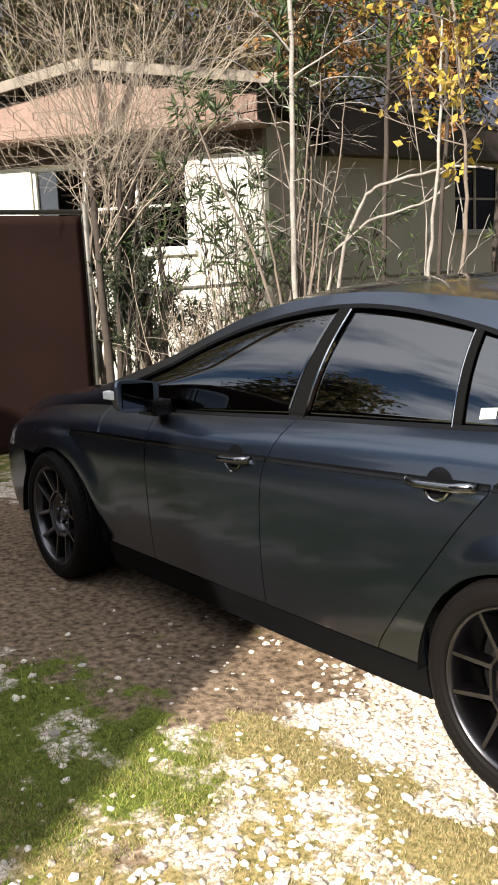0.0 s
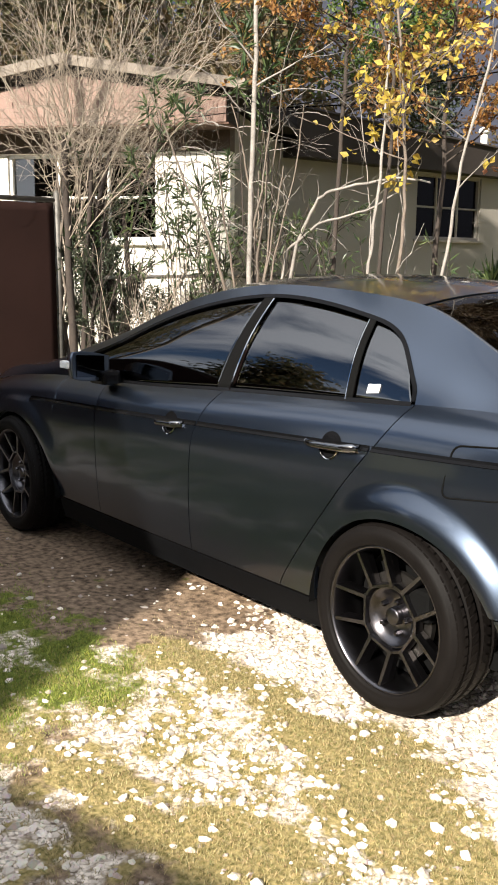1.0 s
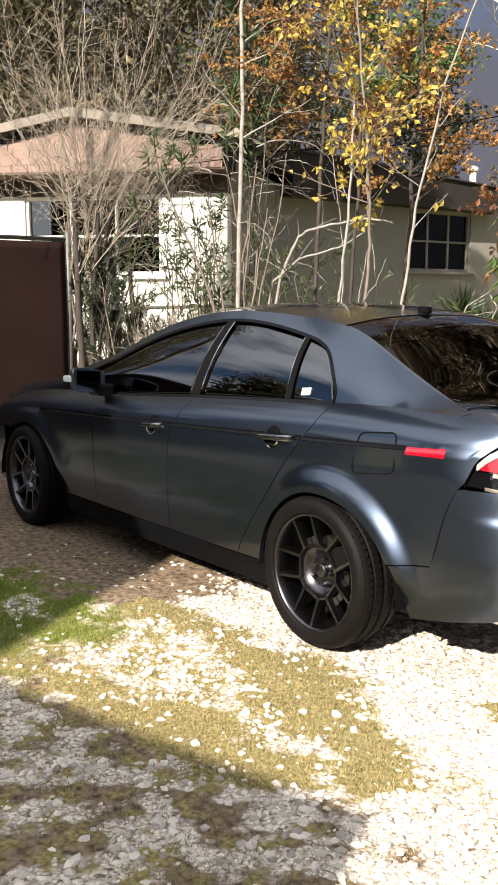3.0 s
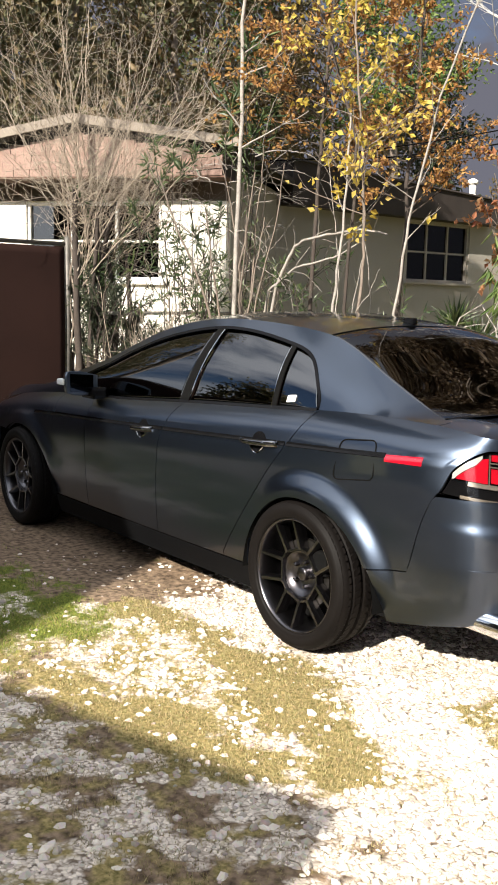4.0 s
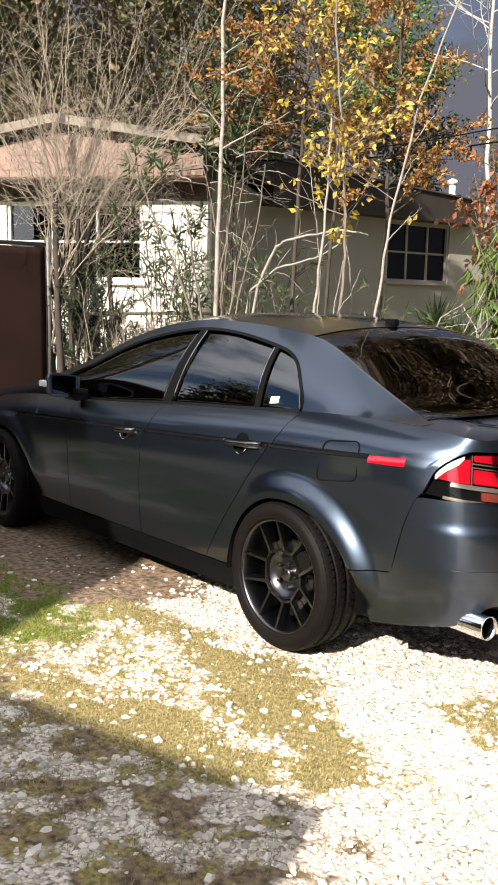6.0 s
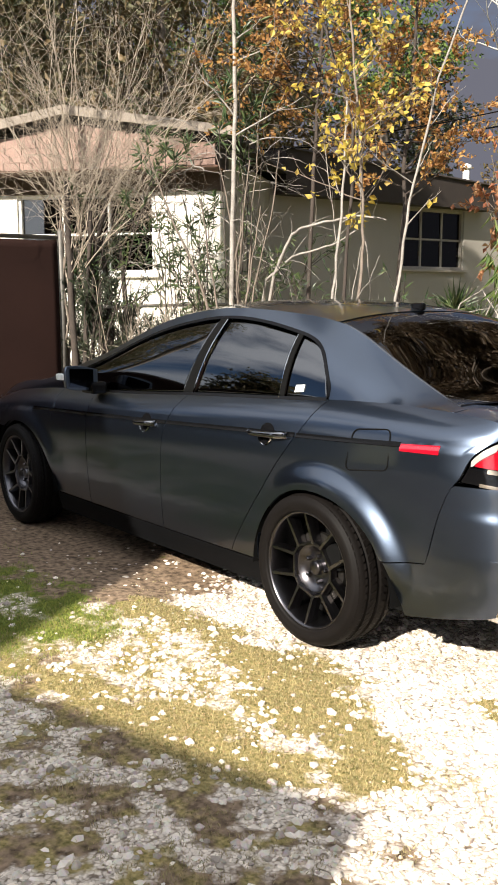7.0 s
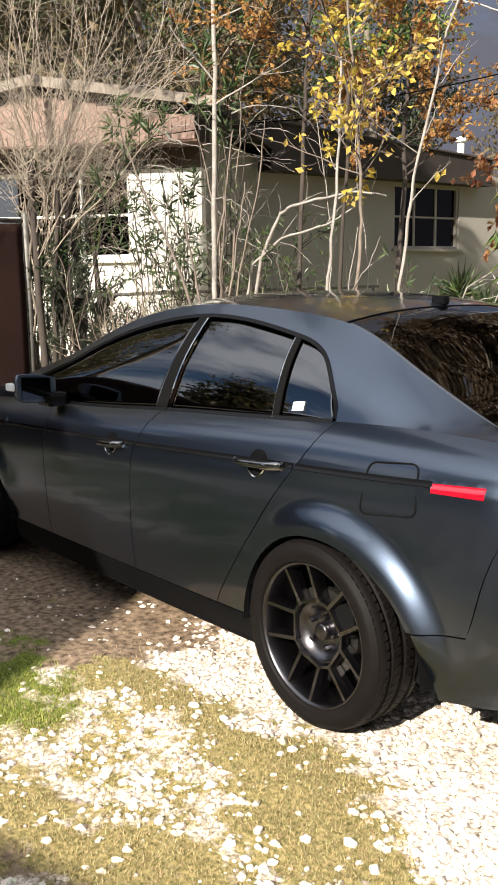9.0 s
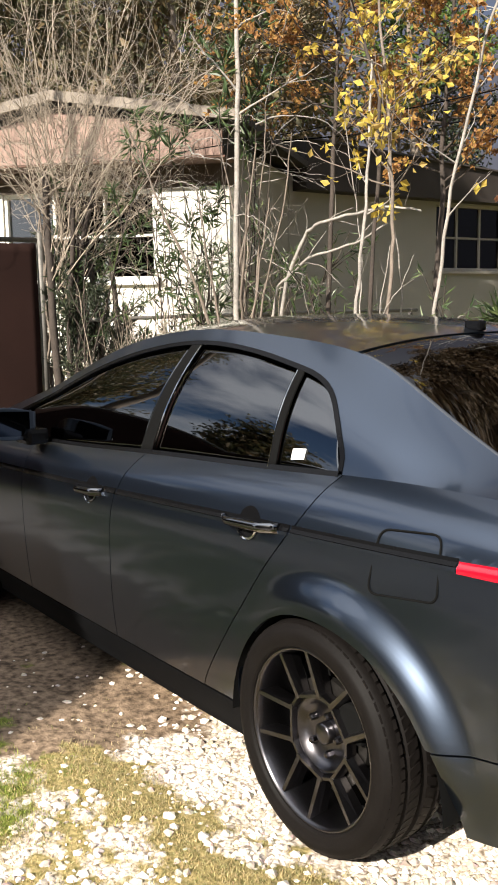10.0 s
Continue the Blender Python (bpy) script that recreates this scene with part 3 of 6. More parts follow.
rear_in = curve((0.2, 0.075), (0.30, 0.035), (0.42, 0.014), (0.50, 0.004), (0.525, 0.002), (0.56, 0.003), (0.655, 0.007), (0.70, 0.020), (0.78, 0.027), (0.86, 0.055), (0.95, 0.072), (1.00, 0.080), (1.06, 0.085))
front_in = curve((0.15, 0.09), (0.25, 0.03), (0.40, 0.0), (0.55, 0.01), (0.66, 0.06), (0.72, 0.12), (0.80, 0.25))


def flare(x, z):
    out = 0.0
    for cx in (0.0, -WHEELBASE):
        r = math.hypot((x - cx - 0.03) * 0.93, z - 0.31)
        out = max(out, (0.045 if cx == 0 else 0.018) * (0.08 + 0.92 * smooth01(-0.38, 0.10, x - cx)) * (1 - smooth01(0.380, 0.478, r)) * (smooth01(0.18, 0.40, z) if x < cx else smooth01(0.27, 0.47, z)))
    return out


def skin(s, z, inset=0.0):
    """A place of the car's left side, round its outline, at height z."""
    x, y = plan_x(s), plan_y(s)
    x2, y2 = plan_x(s + 0.004), plan_y(s + 0.004)
    x1, y1 = plan_x(s - 0.004), plan_y(s - 0.004)
    dx, dy = x2 - x1, y2 - y1
    if s > S_REAR - 0.005:
        dx, dy = 0.0, -1.0
    if s < S_FRONT + 0.005:
        dx, dy = 0.0, 1.0
    k = math.hypot(dx, dy)
    nx, ny = -dy / k, dx / k
    zc, zb = crease_z(x), belt_z(x)
    if z <= zc:
        d = low_in((z - 0.16) / (zc - 0.16)) if z > 0.16 else 0.056
    else:
        u = min((z - zc) / (zb - zc), 1.0)
        d = 0.014 + (belt_in(x) - 0.014) * (0.25 * u + 0.75 * u * u * u)
    d -= flare(x, z)
    kr, kf = smooth01(0.62, 0.97, s), smooth01(-3.25, -3.65, s)
    d = d * (1 - kr) + rear_in(z) * kr
    d = d * (1 - kf) + front_in(z) * kf
    d += inset
    return Vector((x - nx * d, -(y - ny * d), z))


ARCH_W, ARCH_H, ARCH_X, ARCH_Z = 0.418, 0.352, 0.016, 0.31


def arch_z(x, more=0.0):
    """The lowest point of the side at x where it runs over a wheel arch."""
    w, h = ARCH_W + more, ARCH_H + more
    for cx in (ARCH_X, ARCH_X - WHEELBASE):
        if abs(x - cx) < w:
            return ARCH_Z + h * math.sqrt(1 - ((x - cx) / w) ** 2)
    return 0.0


def mirrored(bm):
    bm2 = bm.copy()
    for v in bm2.verts:
        v.co.y = -v.co.y
    bmesh.ops.reverse_faces(bm2, faces=bm2.faces[:])
    return bm2


CAR = tagged(new("sedan"), "dark graphite grey four-door sedan parked on gravel", "car")
CAR.location = (0, 0, 0)


def both(name, bm, material, label="", smooth=True, parent=None):
    other = part(name, mirrored(bm), material, parent or CAR, label, smooth)
    mine = part(name, bm, material, parent or CAR, label, smooth)
    return mine, other


def panel(ss, zlow, zhigh, rows=14, fold=0.012):
    """A side panel, column by column, with its edges folded in."""
    cols = [(s, zlow(s), zhigh(s)) for s in ss]
    bm = bmesh.new()
    g = []
    for s, a, b in cols:
        col = [bm.verts.new(skin(s, a + (b - a) * k / rows)) for k in range(rows + 1)]
        g.append(col)
    for c0, c1 in zip(g, g[1:]):
        for k in range(rows):
            bm.faces.new((c0[k], c1[k], c1[k + 1], c0[k + 1]))
    return fold_edges(bm, fold)


def fold_edges(bm, depth, inward=None):
    """Turns the open rim of a sheet inwards, so that it reads as a pressed panel."""
    bm.normal_update()
    rim = [e for e in bm.edges if e.is_boundary]
    for e in rim:
        e.smooth = False
    r = bmesh.ops.extrude_edge_only(bm, edges=rim)
    vs = [v for v in r["geom"] if isinstance(v, bmesh.types.BMVert)]
    for v in vs:
        base = [e.other_vert(v) for e in v.link_edges if e.other_vert(v) not in vs]
        n = base[0].normal if base else Vector((0, 1, 0))
        v.co -= n * depth
    bm.normal_update()
    return bm


GAP = 0.0024
door_f = lambda z: -1.985
door_m = curve((0.2, -1.20), (0.5, -1.19), (0.75, -1.165), (0.85, -1.13), (0.98, -1.055), (1.04, -1.03))
door_r = curve((0.2, -0.64), (0.29, -0.60), (0.36, -0.552), (0.44, -0.492), (0.52, -0.430), (0.604, -0.362), (0.72, -0.270), (0.854, -0.155), (0.94, -0.088), (1.04, -0.030))
SILL = 0.265


def door_rows(left, right):
    zs_n = 26
    bm = bmesh.new()
    g = []
    for i in range(zs_n + 1):
        f = i / zs_n
        row = []
        for k in range(29):
            q = k / 28
            z = SILL + 0.004 + f * 0.6
            for _ in range(4):
                s = left(z) + (right(z) - left(z)) * q
                z = SILL + 0.004 + f * (belt_z(plan_x(s)) - 0.004 - SILL)
            row.append(bm.verts.new(skin(s, z)))
        g.append(row)
    for r0, r1 in zip(g, g[1:]):
        for k in range(28):
            bm.faces.new((r0[k], r0[k + 1], r1[k + 1], r1[k]))
    return fold_edges(bm, 0.014)


def arch_ss(a, b, cx, r=ARCH_W, n=40):
    """Columns that crowd where the arch is steep."""
    out = {a, b}
    for i in range(n + 1):
        x = cx + ARCH_X + r * math.cos(math.pi * (1 - i / n))
        if a < x < b:
            out.add(x)
    m = int((b - a) / 0.05)
    out |= {s for s in steps(a, b, m) if abs(abs(s - cx - ARCH_X) - r) > 0.004}
    return sorted(out)


rear_low = curve((0.35, 0.215), (0.5, 0.235), (0.75, 0.282), (0.90, 0.315), (0.96, 0.35), (1.03, 0.388), (1.25, 0.392), (1.35, 0.37), (1.45, 0.30), (1.95, 0.29))
seam_z = lambda s: 0.430 + 0.13 * (s - 0.31)
# front door, rear door
front_door = both("front_door", door_rows(lambda z: door_f(z) + GAP, lambda z: door_m(z) - GAP), PAINT)
rear_door = both("rear_door", door_rows(lambda z: door_m(z) + GAP, lambda z: door_r(z) - GAP), PAINT)

# quarter panel: the strip above the arch, with the slanting door edge and the tail light's edge
tail_edge = curve((0.44, 0.58), (0.50, 0.600), (0.68, 0.655), (0.79, 0.712), (0.80, 0.722), (0.890, 0.768), (0.932, 0.818), (0.953, 0.868), (0.966, 0.925), (1.02, 1.0))


def polyline(pts):
    """Goes along points, by the share of their length."""
    pts = [Vector(p) for p in pts]
    at = [0.0]
    for p, q in zip(pts, pts[1:]):
        at.append(at[-1] + (q - p).length)
    us, vs = np.array([p.x for p in pts]), np.array([p.y for p in pts])
    at = np.array(at) / at[-1]
    return lambda q: Vector((float(np.interp(q, at, us)), float(np.interp(q, at, vs))))


def quarter_panel():
    """One pressing in two stretches: rays round the wheel from the arch to the door's edge, then a smooth sheet on to the tail light."""
    at_arch = lambda a: (along(ARCH_X + ARCH_W * math.cos(a)), ARCH_Z + ARCH_H * math.sin(a))
    apex = at_arch(math.pi / 2)
    inner = [(along(ARCH_X - ARCH_W), SILL + 0.005)] + [at_arch(math.pi - radians(1.0) * k) for k in range(91)]
    right_low, k = [apex], 1
    while True:
        p = at_arch(math.pi / 2 - radians(1.0) * k)
        if p[1] < seam_z(p[0]) + GAP:
            break
        right_low.append(p)
        k += 1
    s_end = right_low[-1][0]
    s_tail, z_tail = s_end, 0.0
    for _ in range(20):
        z_tail = seam_z(s_tail) + GAP
        s_tail = tail_edge(z_tail) - GAP
    right_low += [(s_end + (s_tail - s_end) * i / 8, seam_z(s_end + (s_tail - s_end) * i / 8) + GAP) for i in range(1, 9)]

    def edge_to_belt(fn, gap, z0):
        z1 = 1.0
        for _ in range(20):
            z1 = belt_z(plan_x(fn(z1) + gap))
        return lambda f: Vector((fn(z0 + (z1 - z0) * f) + gap, z0 + (z1 - z0) * f))
    left, right = edge_to_belt(door_r, GAP, SILL + 0.005), edge_to_belt(tail_edge, -GAP, z_tail)
    corner = left(1)
    top_mid = Vector((apex[0], belt_z(plan_x(apex[0]))))
    outer = [tuple(left(i / 60)) for i in range(61)] + [(q, belt_z(plan_x(q))) for q in steps(corner.x, apex[0], 10)[1:]]
    turn = lambda p: -(math.atan2(p[1] - 0.30, p[0] - apex[0] - 1e-6) % math.tau)

    def by_turn(pts):
        t = np.maximum.accumulate(np.array([turn(p) for p in pts]))
        us, vs = np.array([p[0] for p in pts]), np.array([p[1] for p in pts])
        return t, lambda q: Vector((float(np.interp(q, t, us)), float(np.interp(q, t, vs))))
    ti, near_edge = by_turn(inner)
    to, far_edge = by_turn(outer)
    fs = steps(0, 1, 40)

    def ray(q, f):
        p = near_edge(q).lerp(far_edge(q), f)
        return skin(p.x, p.y)
    bm = grid(ray, sorted({round(float(q), 4) for q in (*ti, *to)} | {max(ti[-1], to[-1])}), fs)
    low = polyline(right_low)
    side = lambda f: Vector(apex).lerp(top_mid, f)
    c00, c10, c01, c11 = Vector(apex), right(0), top_mid, right(1)

    def sheet(share, f):
        q = share ** 0.8
        top_s = top_mid.x + (right(1).x - top_mid.x) * q
        p = side(f) * (1 - q) + right(f) * q + low(share) * (1 - f) + Vector((top_s, belt_z(plan_x(top_s)))) * f
        p -= c00 * (1 - q) * (1 - f) + c10 * q * (1 - f) + c01 * (1 - q) * f + c11 * q * f
        return skin(p.x, p.y)
    other = grid(sheet, steps(0, 1, 110), fs)
    me = bpy.data.meshes.new("panel_half")
    other.to_mesh(me)
    other.free()
    bm.from_mesh(me)
    bpy.data.meshes.remove(me)
    bmesh.ops.remove_doubles(bm, verts=bm.verts[:], dist=2e-4)
    bm.normal_update()
    if sum(f.normal.y * f.calc_area() for f in bm.faces) > 0:
        bmesh.ops.reverse_faces(bm, faces=bm.faces[:])
    return fold_edges(bm, 0.014)


both("quarter_panel", quarter_panel(), PAINT)
both("front_fender", panel(arch_ss(along(-3.42), -1.985 - GAP, -WHEELBASE), lambda s: max(arch_z(plan_x(s)), 0.60 if plan_x(s) < -WHEELBASE - 0.2 else SILL + 0.004), lambda s: belt_z(plan_x(s)), 16), PAINT)
both("front_bumper", panel([S_FRONT + 1e-4] + steps(S_FRONT + 0.05, along(-WHEELBASE + ARCH_X - ARCH_W - 0.004), 26), lambda s: 0.20, lambda s: 0.596, 14), PAINT)


bumper_front = curve((0.20, 0.482), (0.25, 0.470), (0.32, 0.446), (0.40, 0.431), (0.47, 0.405))
bumper_top = curve((0.585, 0.466), (0.60, 0.50), (0.655, 0.68), (0.712, 0.785), (0.73, 0.786), (2.2, 0.775))


def rear_bumper():
    n, m = 64, 90
    bm = bmesh.new()
    g = []
    for i in range(n + 1):
        f = i / n
        row = []
        for k in range(m + 1):
            q = k / m
            q = q * q * 0.45 + q * 0.55
            z = 0.35
            for _ in range(8):
                a = bumper_front(z)
                s = a + (S_REAR - 1e-4 - a) * q
                top = (seam_z(s) if s < 0.585 else min(bumper_top(s), 0.79)) - GAP
                z = rear_low(s) + (top - rear_low(s)) * f
            row.append(bm.verts.new(skin(s, z)))
        g.append(row)
    for r0, r1 in zip(g, g[1:]):
        for k in range(m):
            bm.faces.new((r0[k], r0[k + 1], r1[k + 1], r1[k]))
    return fold_edges(bm, 0.014)


both("rear_bumper", rear_bumper(), PAINT)
both("sill", panel(steps(-WHEELBASE + ARCH_X + ARCH_W + 0.004, ARCH_X - ARCH_W - 0.004, 60), lambda s: 0.150, lambda s: SILL - 0.004, 8), SILL_SHADE, "lower sill, coloured near-black for its shade")

# upper body: stations of the roof edge and the centre line
edge_y = spline((-3.70, 0.56), (-3.3, 0.66), (-2.9, 0.715), (-2.5, 0.735), (-2.2, 0.700), (-1.85, 0.645), (-1.54, 0.605), (-1.3, 0.583), (-0.95, 0.572), (-0.55, 0.568), (-0.3, 0.560), (-0.15, 0.556), (0.1, 0.570), (0.3, 0.588), (0.45, 0.605), (0.6, 0.640), (0.8, 0.645), (1.0, 0.62))
edge_z = spline((-3.70, 0.735), (-3.3, 0.83), (-2.9, 0.905), (-2.5, 0.955), (-2.2, 1.070), (-1.85, 1.215), (-1.54, 1.323), (-1.3, 1.375), (-0.95, 1.406), (-0.55, 1.392), (-0.3, 1.368), (-0.15, 1.338), (0.1, 1.228), (0.3, 1.135), (0.45, 1.075), (0.6, 1.040), (0.8, 1.035), (1.0, 1.03))
mid_z = spline((-3.70, 0.76), (-3.3, 0.86), (-2.9, 0.945), (-2.5, 1.00), (-2.2, 1.135), (-1.85, 1.285), (-1.54, 1.395), (-1.3, 1.432), (-0.95, 1.450), (-0.55, 1.438), (-0.3, 1.412), (-0.15, 1.380), (0.1, 1.268), (0.3, 1.168), (0.5, 1.065), (0.62, 1.030), (0.8, 1.032), (0.97, 1.048), (1.0, 1.045))


def top_at(x, q, drop=0.0):
    """A place of roof, glass, hood or deck: q from -1 (left edge) to 1."""
    e, m = edge_z(x), mid_z(x)
    return Vector((x, q * edge_y(x), m - (m - e) * abs(q) ** 2.3 - drop))


def side_at(x, w, out=0.0):
    """A place between the belt (w 0) and the roof edge (w 1), on the left."""
    s = x if x < 0.45 else along(x)
    b = skin(s, belt_z(x))
    ey, ez = edge_y(x), edge_z(x)
    y = -b.y + (ey + b.y) * w
    z = b.z + (ez - b.z) * w
    bulge = 0.030 * math.sin(math.pi * min(w, 1)) * smooth01(0.02, 0.22, ez - b.z)
    n = Vector((0, -(ez - b.z), -(b.y * -1 - ey))).normalized() if ez - b.z > 0.02 else Vector((0, 0, 1))
    return Vector((x, -y - bulge - out * 0.9, z + bulge * 0.25 + out * 0.3))


def top_sheet(xs, qs=None, drop=0.0):
    return grid(lambda x, q: top_at(x, q, drop), xs, qs or steps(-1, 1, 28))


part("roof", fold_edges(top_sheet(steps(-1.53, -0.20, 30)), 0.01), PAINT, CAR, "", True)
part("windshield", thicken(top_sheet(steps(-2.42, -1.545, 16), steps(-0.997, 0.997, 22), 0.001), 0.003), GLASS, CAR, "", True)
part("rear_window", thicken(top_sheet(steps(-0.192, 0.552, 64), steps(-0.998, 0.998, 80), 0.001), 0.003), GLASS, CAR, "tinted rear window", True)
part("hood", fold_edges(top_sheet(steps(-3.62, -2.50, 24)), 0.012), PAINT, CAR, "", True)
# window outline: top of the side glass
dlo_z = spline((-2.30, 0.955), (-2.2, 1.005), (-1.85, 1.160), (-1.54, 1.265), (-1.31, 1.318), (-1.13, 1.345), (-0.95, 1.358), (-0.73, 1.350), (-0.55, 1.328), (-0.38, 1.298), (-0.25, 1.262), (-0.18, 1.218), (-0.10, 1.13), (-0.045, 1.06))


def w_of(x, z):
    b, e = belt_z(x), edge_z(x)
    return min(max((z - b) / max(e - b, 1e-3), 0.0), 1.0)


def rail_rows(x, n=8):
    a = w_of(x, dlo_z(x)) if -2.30 < x < -0.045 else 0.0
    return a


def rail_panel():
    """The painted frame over the side windows: pillar, cant rail and rear pillar in one pressing."""
    xs = steps(-2.45, -0.30, 60) + steps(-0.28, -0.02, 36) + steps(0.0, 0.60, 26)
    bm = bmesh.new()
    g = []
    for x in xs:
        a = rail_rows(x)
        g.append([bm.verts.new(side_at(x, a + (1 - a) * k / 12)) for k in range(13)])
    for c0, c1 in zip(g, g[1:]):
        for k in range(12):
            bm.faces.new((c0[k], c1[k], c1[k + 1], c0[k + 1]))
    return fold_edges(bm, 0.02)


both("side_frame", rail_panel(), PAINT)
both("hood_side", grid(lambda x, w: side_at(x, w), steps(-3.5, -2.45, 24), steps(0, 1, 6)), PAINT)


def pane_sheet(la, lb, ra, rb, inset, margin=0.0):
    """A side pane between two slanting edges (la, ra at the belt; lb, rb at the top)."""
    def at(q, f):
        x = (la + (lb - la) * f) * (1 - q) + (ra + (rb - ra) * f) * q
        return side_at(x, w_of(x, dlo_z(x) - margin) * f, -inset)
    return grid(at, steps(0, 1, 28), steps(0, 1, 12))


both("front_side_window", thicken(pane_sheet(-2.12, -2.12, -1.112, -0.995, 0.010), 0.004), GLASS, "tinted front side window")
both("rear_side_window", thicken(pane_sheet(-1.035, -0.945, -0.352, -0.372, 0.010), 0.004), GLASS, "tinted rear side window")
quarter_glass = both("quarter_window", thicken(pane_sheet(-0.335, -0.362, -0.055, -0.115, 0.010), 0.004), GLASS, "tinted quarter window")


def strip(path, width, proud, deep=0.012):
    """A flat bar that follows places of the side; path gives (x, w)."""
    bm = bmesh.new()
    pts = [side_at(x, w, proud) for x, w in path]
    g = []
    for i, p in enumerate(pts):
        d = (pts[min(i + 1, len(pts) - 1)] - pts[max(i - 1, 0)]).normalized()
        n = Vector((0, -0.87, 0.49))
        c = d.cross(n).normalized() * width / 2
        g.append([bm.verts.new(p + c - n * deep), bm.verts.new(p + c), bm.verts.new(p - c), bm.verts.new(p - c - n * deep)])
    for r0, r1 in zip(g, g[1:]):
        for k in range(3):
            bm.faces.new((r0[k], r0[k + 1], r1[k + 1], r1[k]))
    return bm


both("belt_trim", strip([(x, 0.0) for x in steps(-2.12, -0.055, 50)], 0.017, 0.004), BLACK, "black window trim", False)
both("window_trim", strip([(x, w_of(x, dlo_z(x))) for x in steps(-2.25, -0.28, 60) + steps(-0.27, -0.066, 24)] + [(-0.056, 0.14), (-0.052, 0.03)], 0.016, 0.003), BLACK, "black window trim", False)


def pillar(x0, x1, x2, x3, inset):
    """A pillar cover between x0..x1 at the belt and x2..x3 at the top."""
    def at(q, f):
        x = (x0 + (x1 - x0) * q) * (1 - f) + (x2 + (x3 - x2) * q) * f
        return side_at(x, w_of(x, dlo_z(x)) * f, inset)
    return thicken(grid(at, steps(0, 1, 6), steps(0, 1, 14)), 0.006)


both("pillar_cover", pillar(-1.120, -1.032, -1.005, -0.945, 0.001), DARK, "black pillar cover")
both("pillar_cover", pillar(-0.362, -0.328, -0.385, -0.350, 0.001), DARK, "black pillar cover")
both("window_trim", strip([(-1.030 + 0.09 * f, w_of(-1.0, dlo_z(-1.0)) * f) for f in steps(0.0, 0.97, 14)], 0.007, 0.004, 0.002), CHROME, "thin bright trim line", False)
both("window_trim", strip([(-0.358 - 0.02 * f, w_of(-0.36, dlo_z(-0.36)) * f) for f in steps(0.0, 0.97, 14)], 0.003, 0.004, 0.002), CHROME, "thin bright trim line", False)

# near-black shell, put in to give the panel gaps their shade
shell = bmesh.new()
for sgn in (1, -1):
    for cols in (arch_ss(along(-3.45), 0.58, -WHEELBASE, ARCH_W + 0.03),):
        xs = sorted(set(cols + arch_ss(-1.9, 0.58, 0.0, ARCH_W + 0.03)))
        g = []
        for s in xs:
            x = plan_x(s)
            lo = max(arch_z(x, 0.03), 0.15, rear_low(s) + 0.03 if s > 0.43 else 0)
            g.append([shell.verts.new(Vector((p.x, sgn * p.y, p.z))) for p in (skin(s, lo + (belt_z(x) - 0.02 - lo) * k / 6, 0.035) for k in range(7))])
        for c0, c1 in zip(g, g[1:]):
            for k in range(6):
                f = (c0[k], c1[k], c1[k + 1], c0[k + 1])
                shell.faces.new(f)
part("inner_shell", shell, DARK, CAR)
part("floor_pan", boxed((-3.5, -0.70, 0.19), (0.45, 0.70, 0.25)), DARK, CAR)


def ring_lathe(bm, prof, cx, cy, cz, n=64):
    """Turns a profile of (radius, y) round the wheel's axle."""
    rings = [[bm.verts.new((cx + r * math.cos(k * math.tau / n), cy + y, cz + r * math.sin(k * math.tau / n))) for k in range(n)] for r, y in prof]
    for r0, r1 in zip(rings, rings[1:]):
        for k in range(n):
            bm.faces.new((r0[k], r0[(k + 1) % n], r1[(k + 1) % n], r1[k]))
    return bm


def bar(bm, p0, p1, w0, w1, front, back, slim=0.62):
    """A spoke between two (x, z) points, with a narrower face and sloping flanks."""
    a, b = Vector((p0[0], 0, p0[1])), Vector((p1[0], 0, p1[1]))
    d = (b - a).normalized()
    c = Vector((-d.z, 0, d.x))
    ring = []
    for p, w, f in ((a, w0, front[0]), (b, w1, front[1])):
        mid = (f + back) / 2
        ring.append([bm.verts.new(p + c * k + Vector((0, y, 0))) for k, y in ((-w / 2, back), (-w / 2, mid), (-w / 2 * slim, f), (w / 2 * slim, f), (w / 2, mid), (w / 2, back))])
    for k in range(6):
        bm.faces.new((ring[0][k], ring[1][k], ring[1][(k + 1) % 6], ring[0][(k + 1) % 6]))
    bm.faces.new(list(reversed(ring[0])))
    bm.faces.new(ring[1])


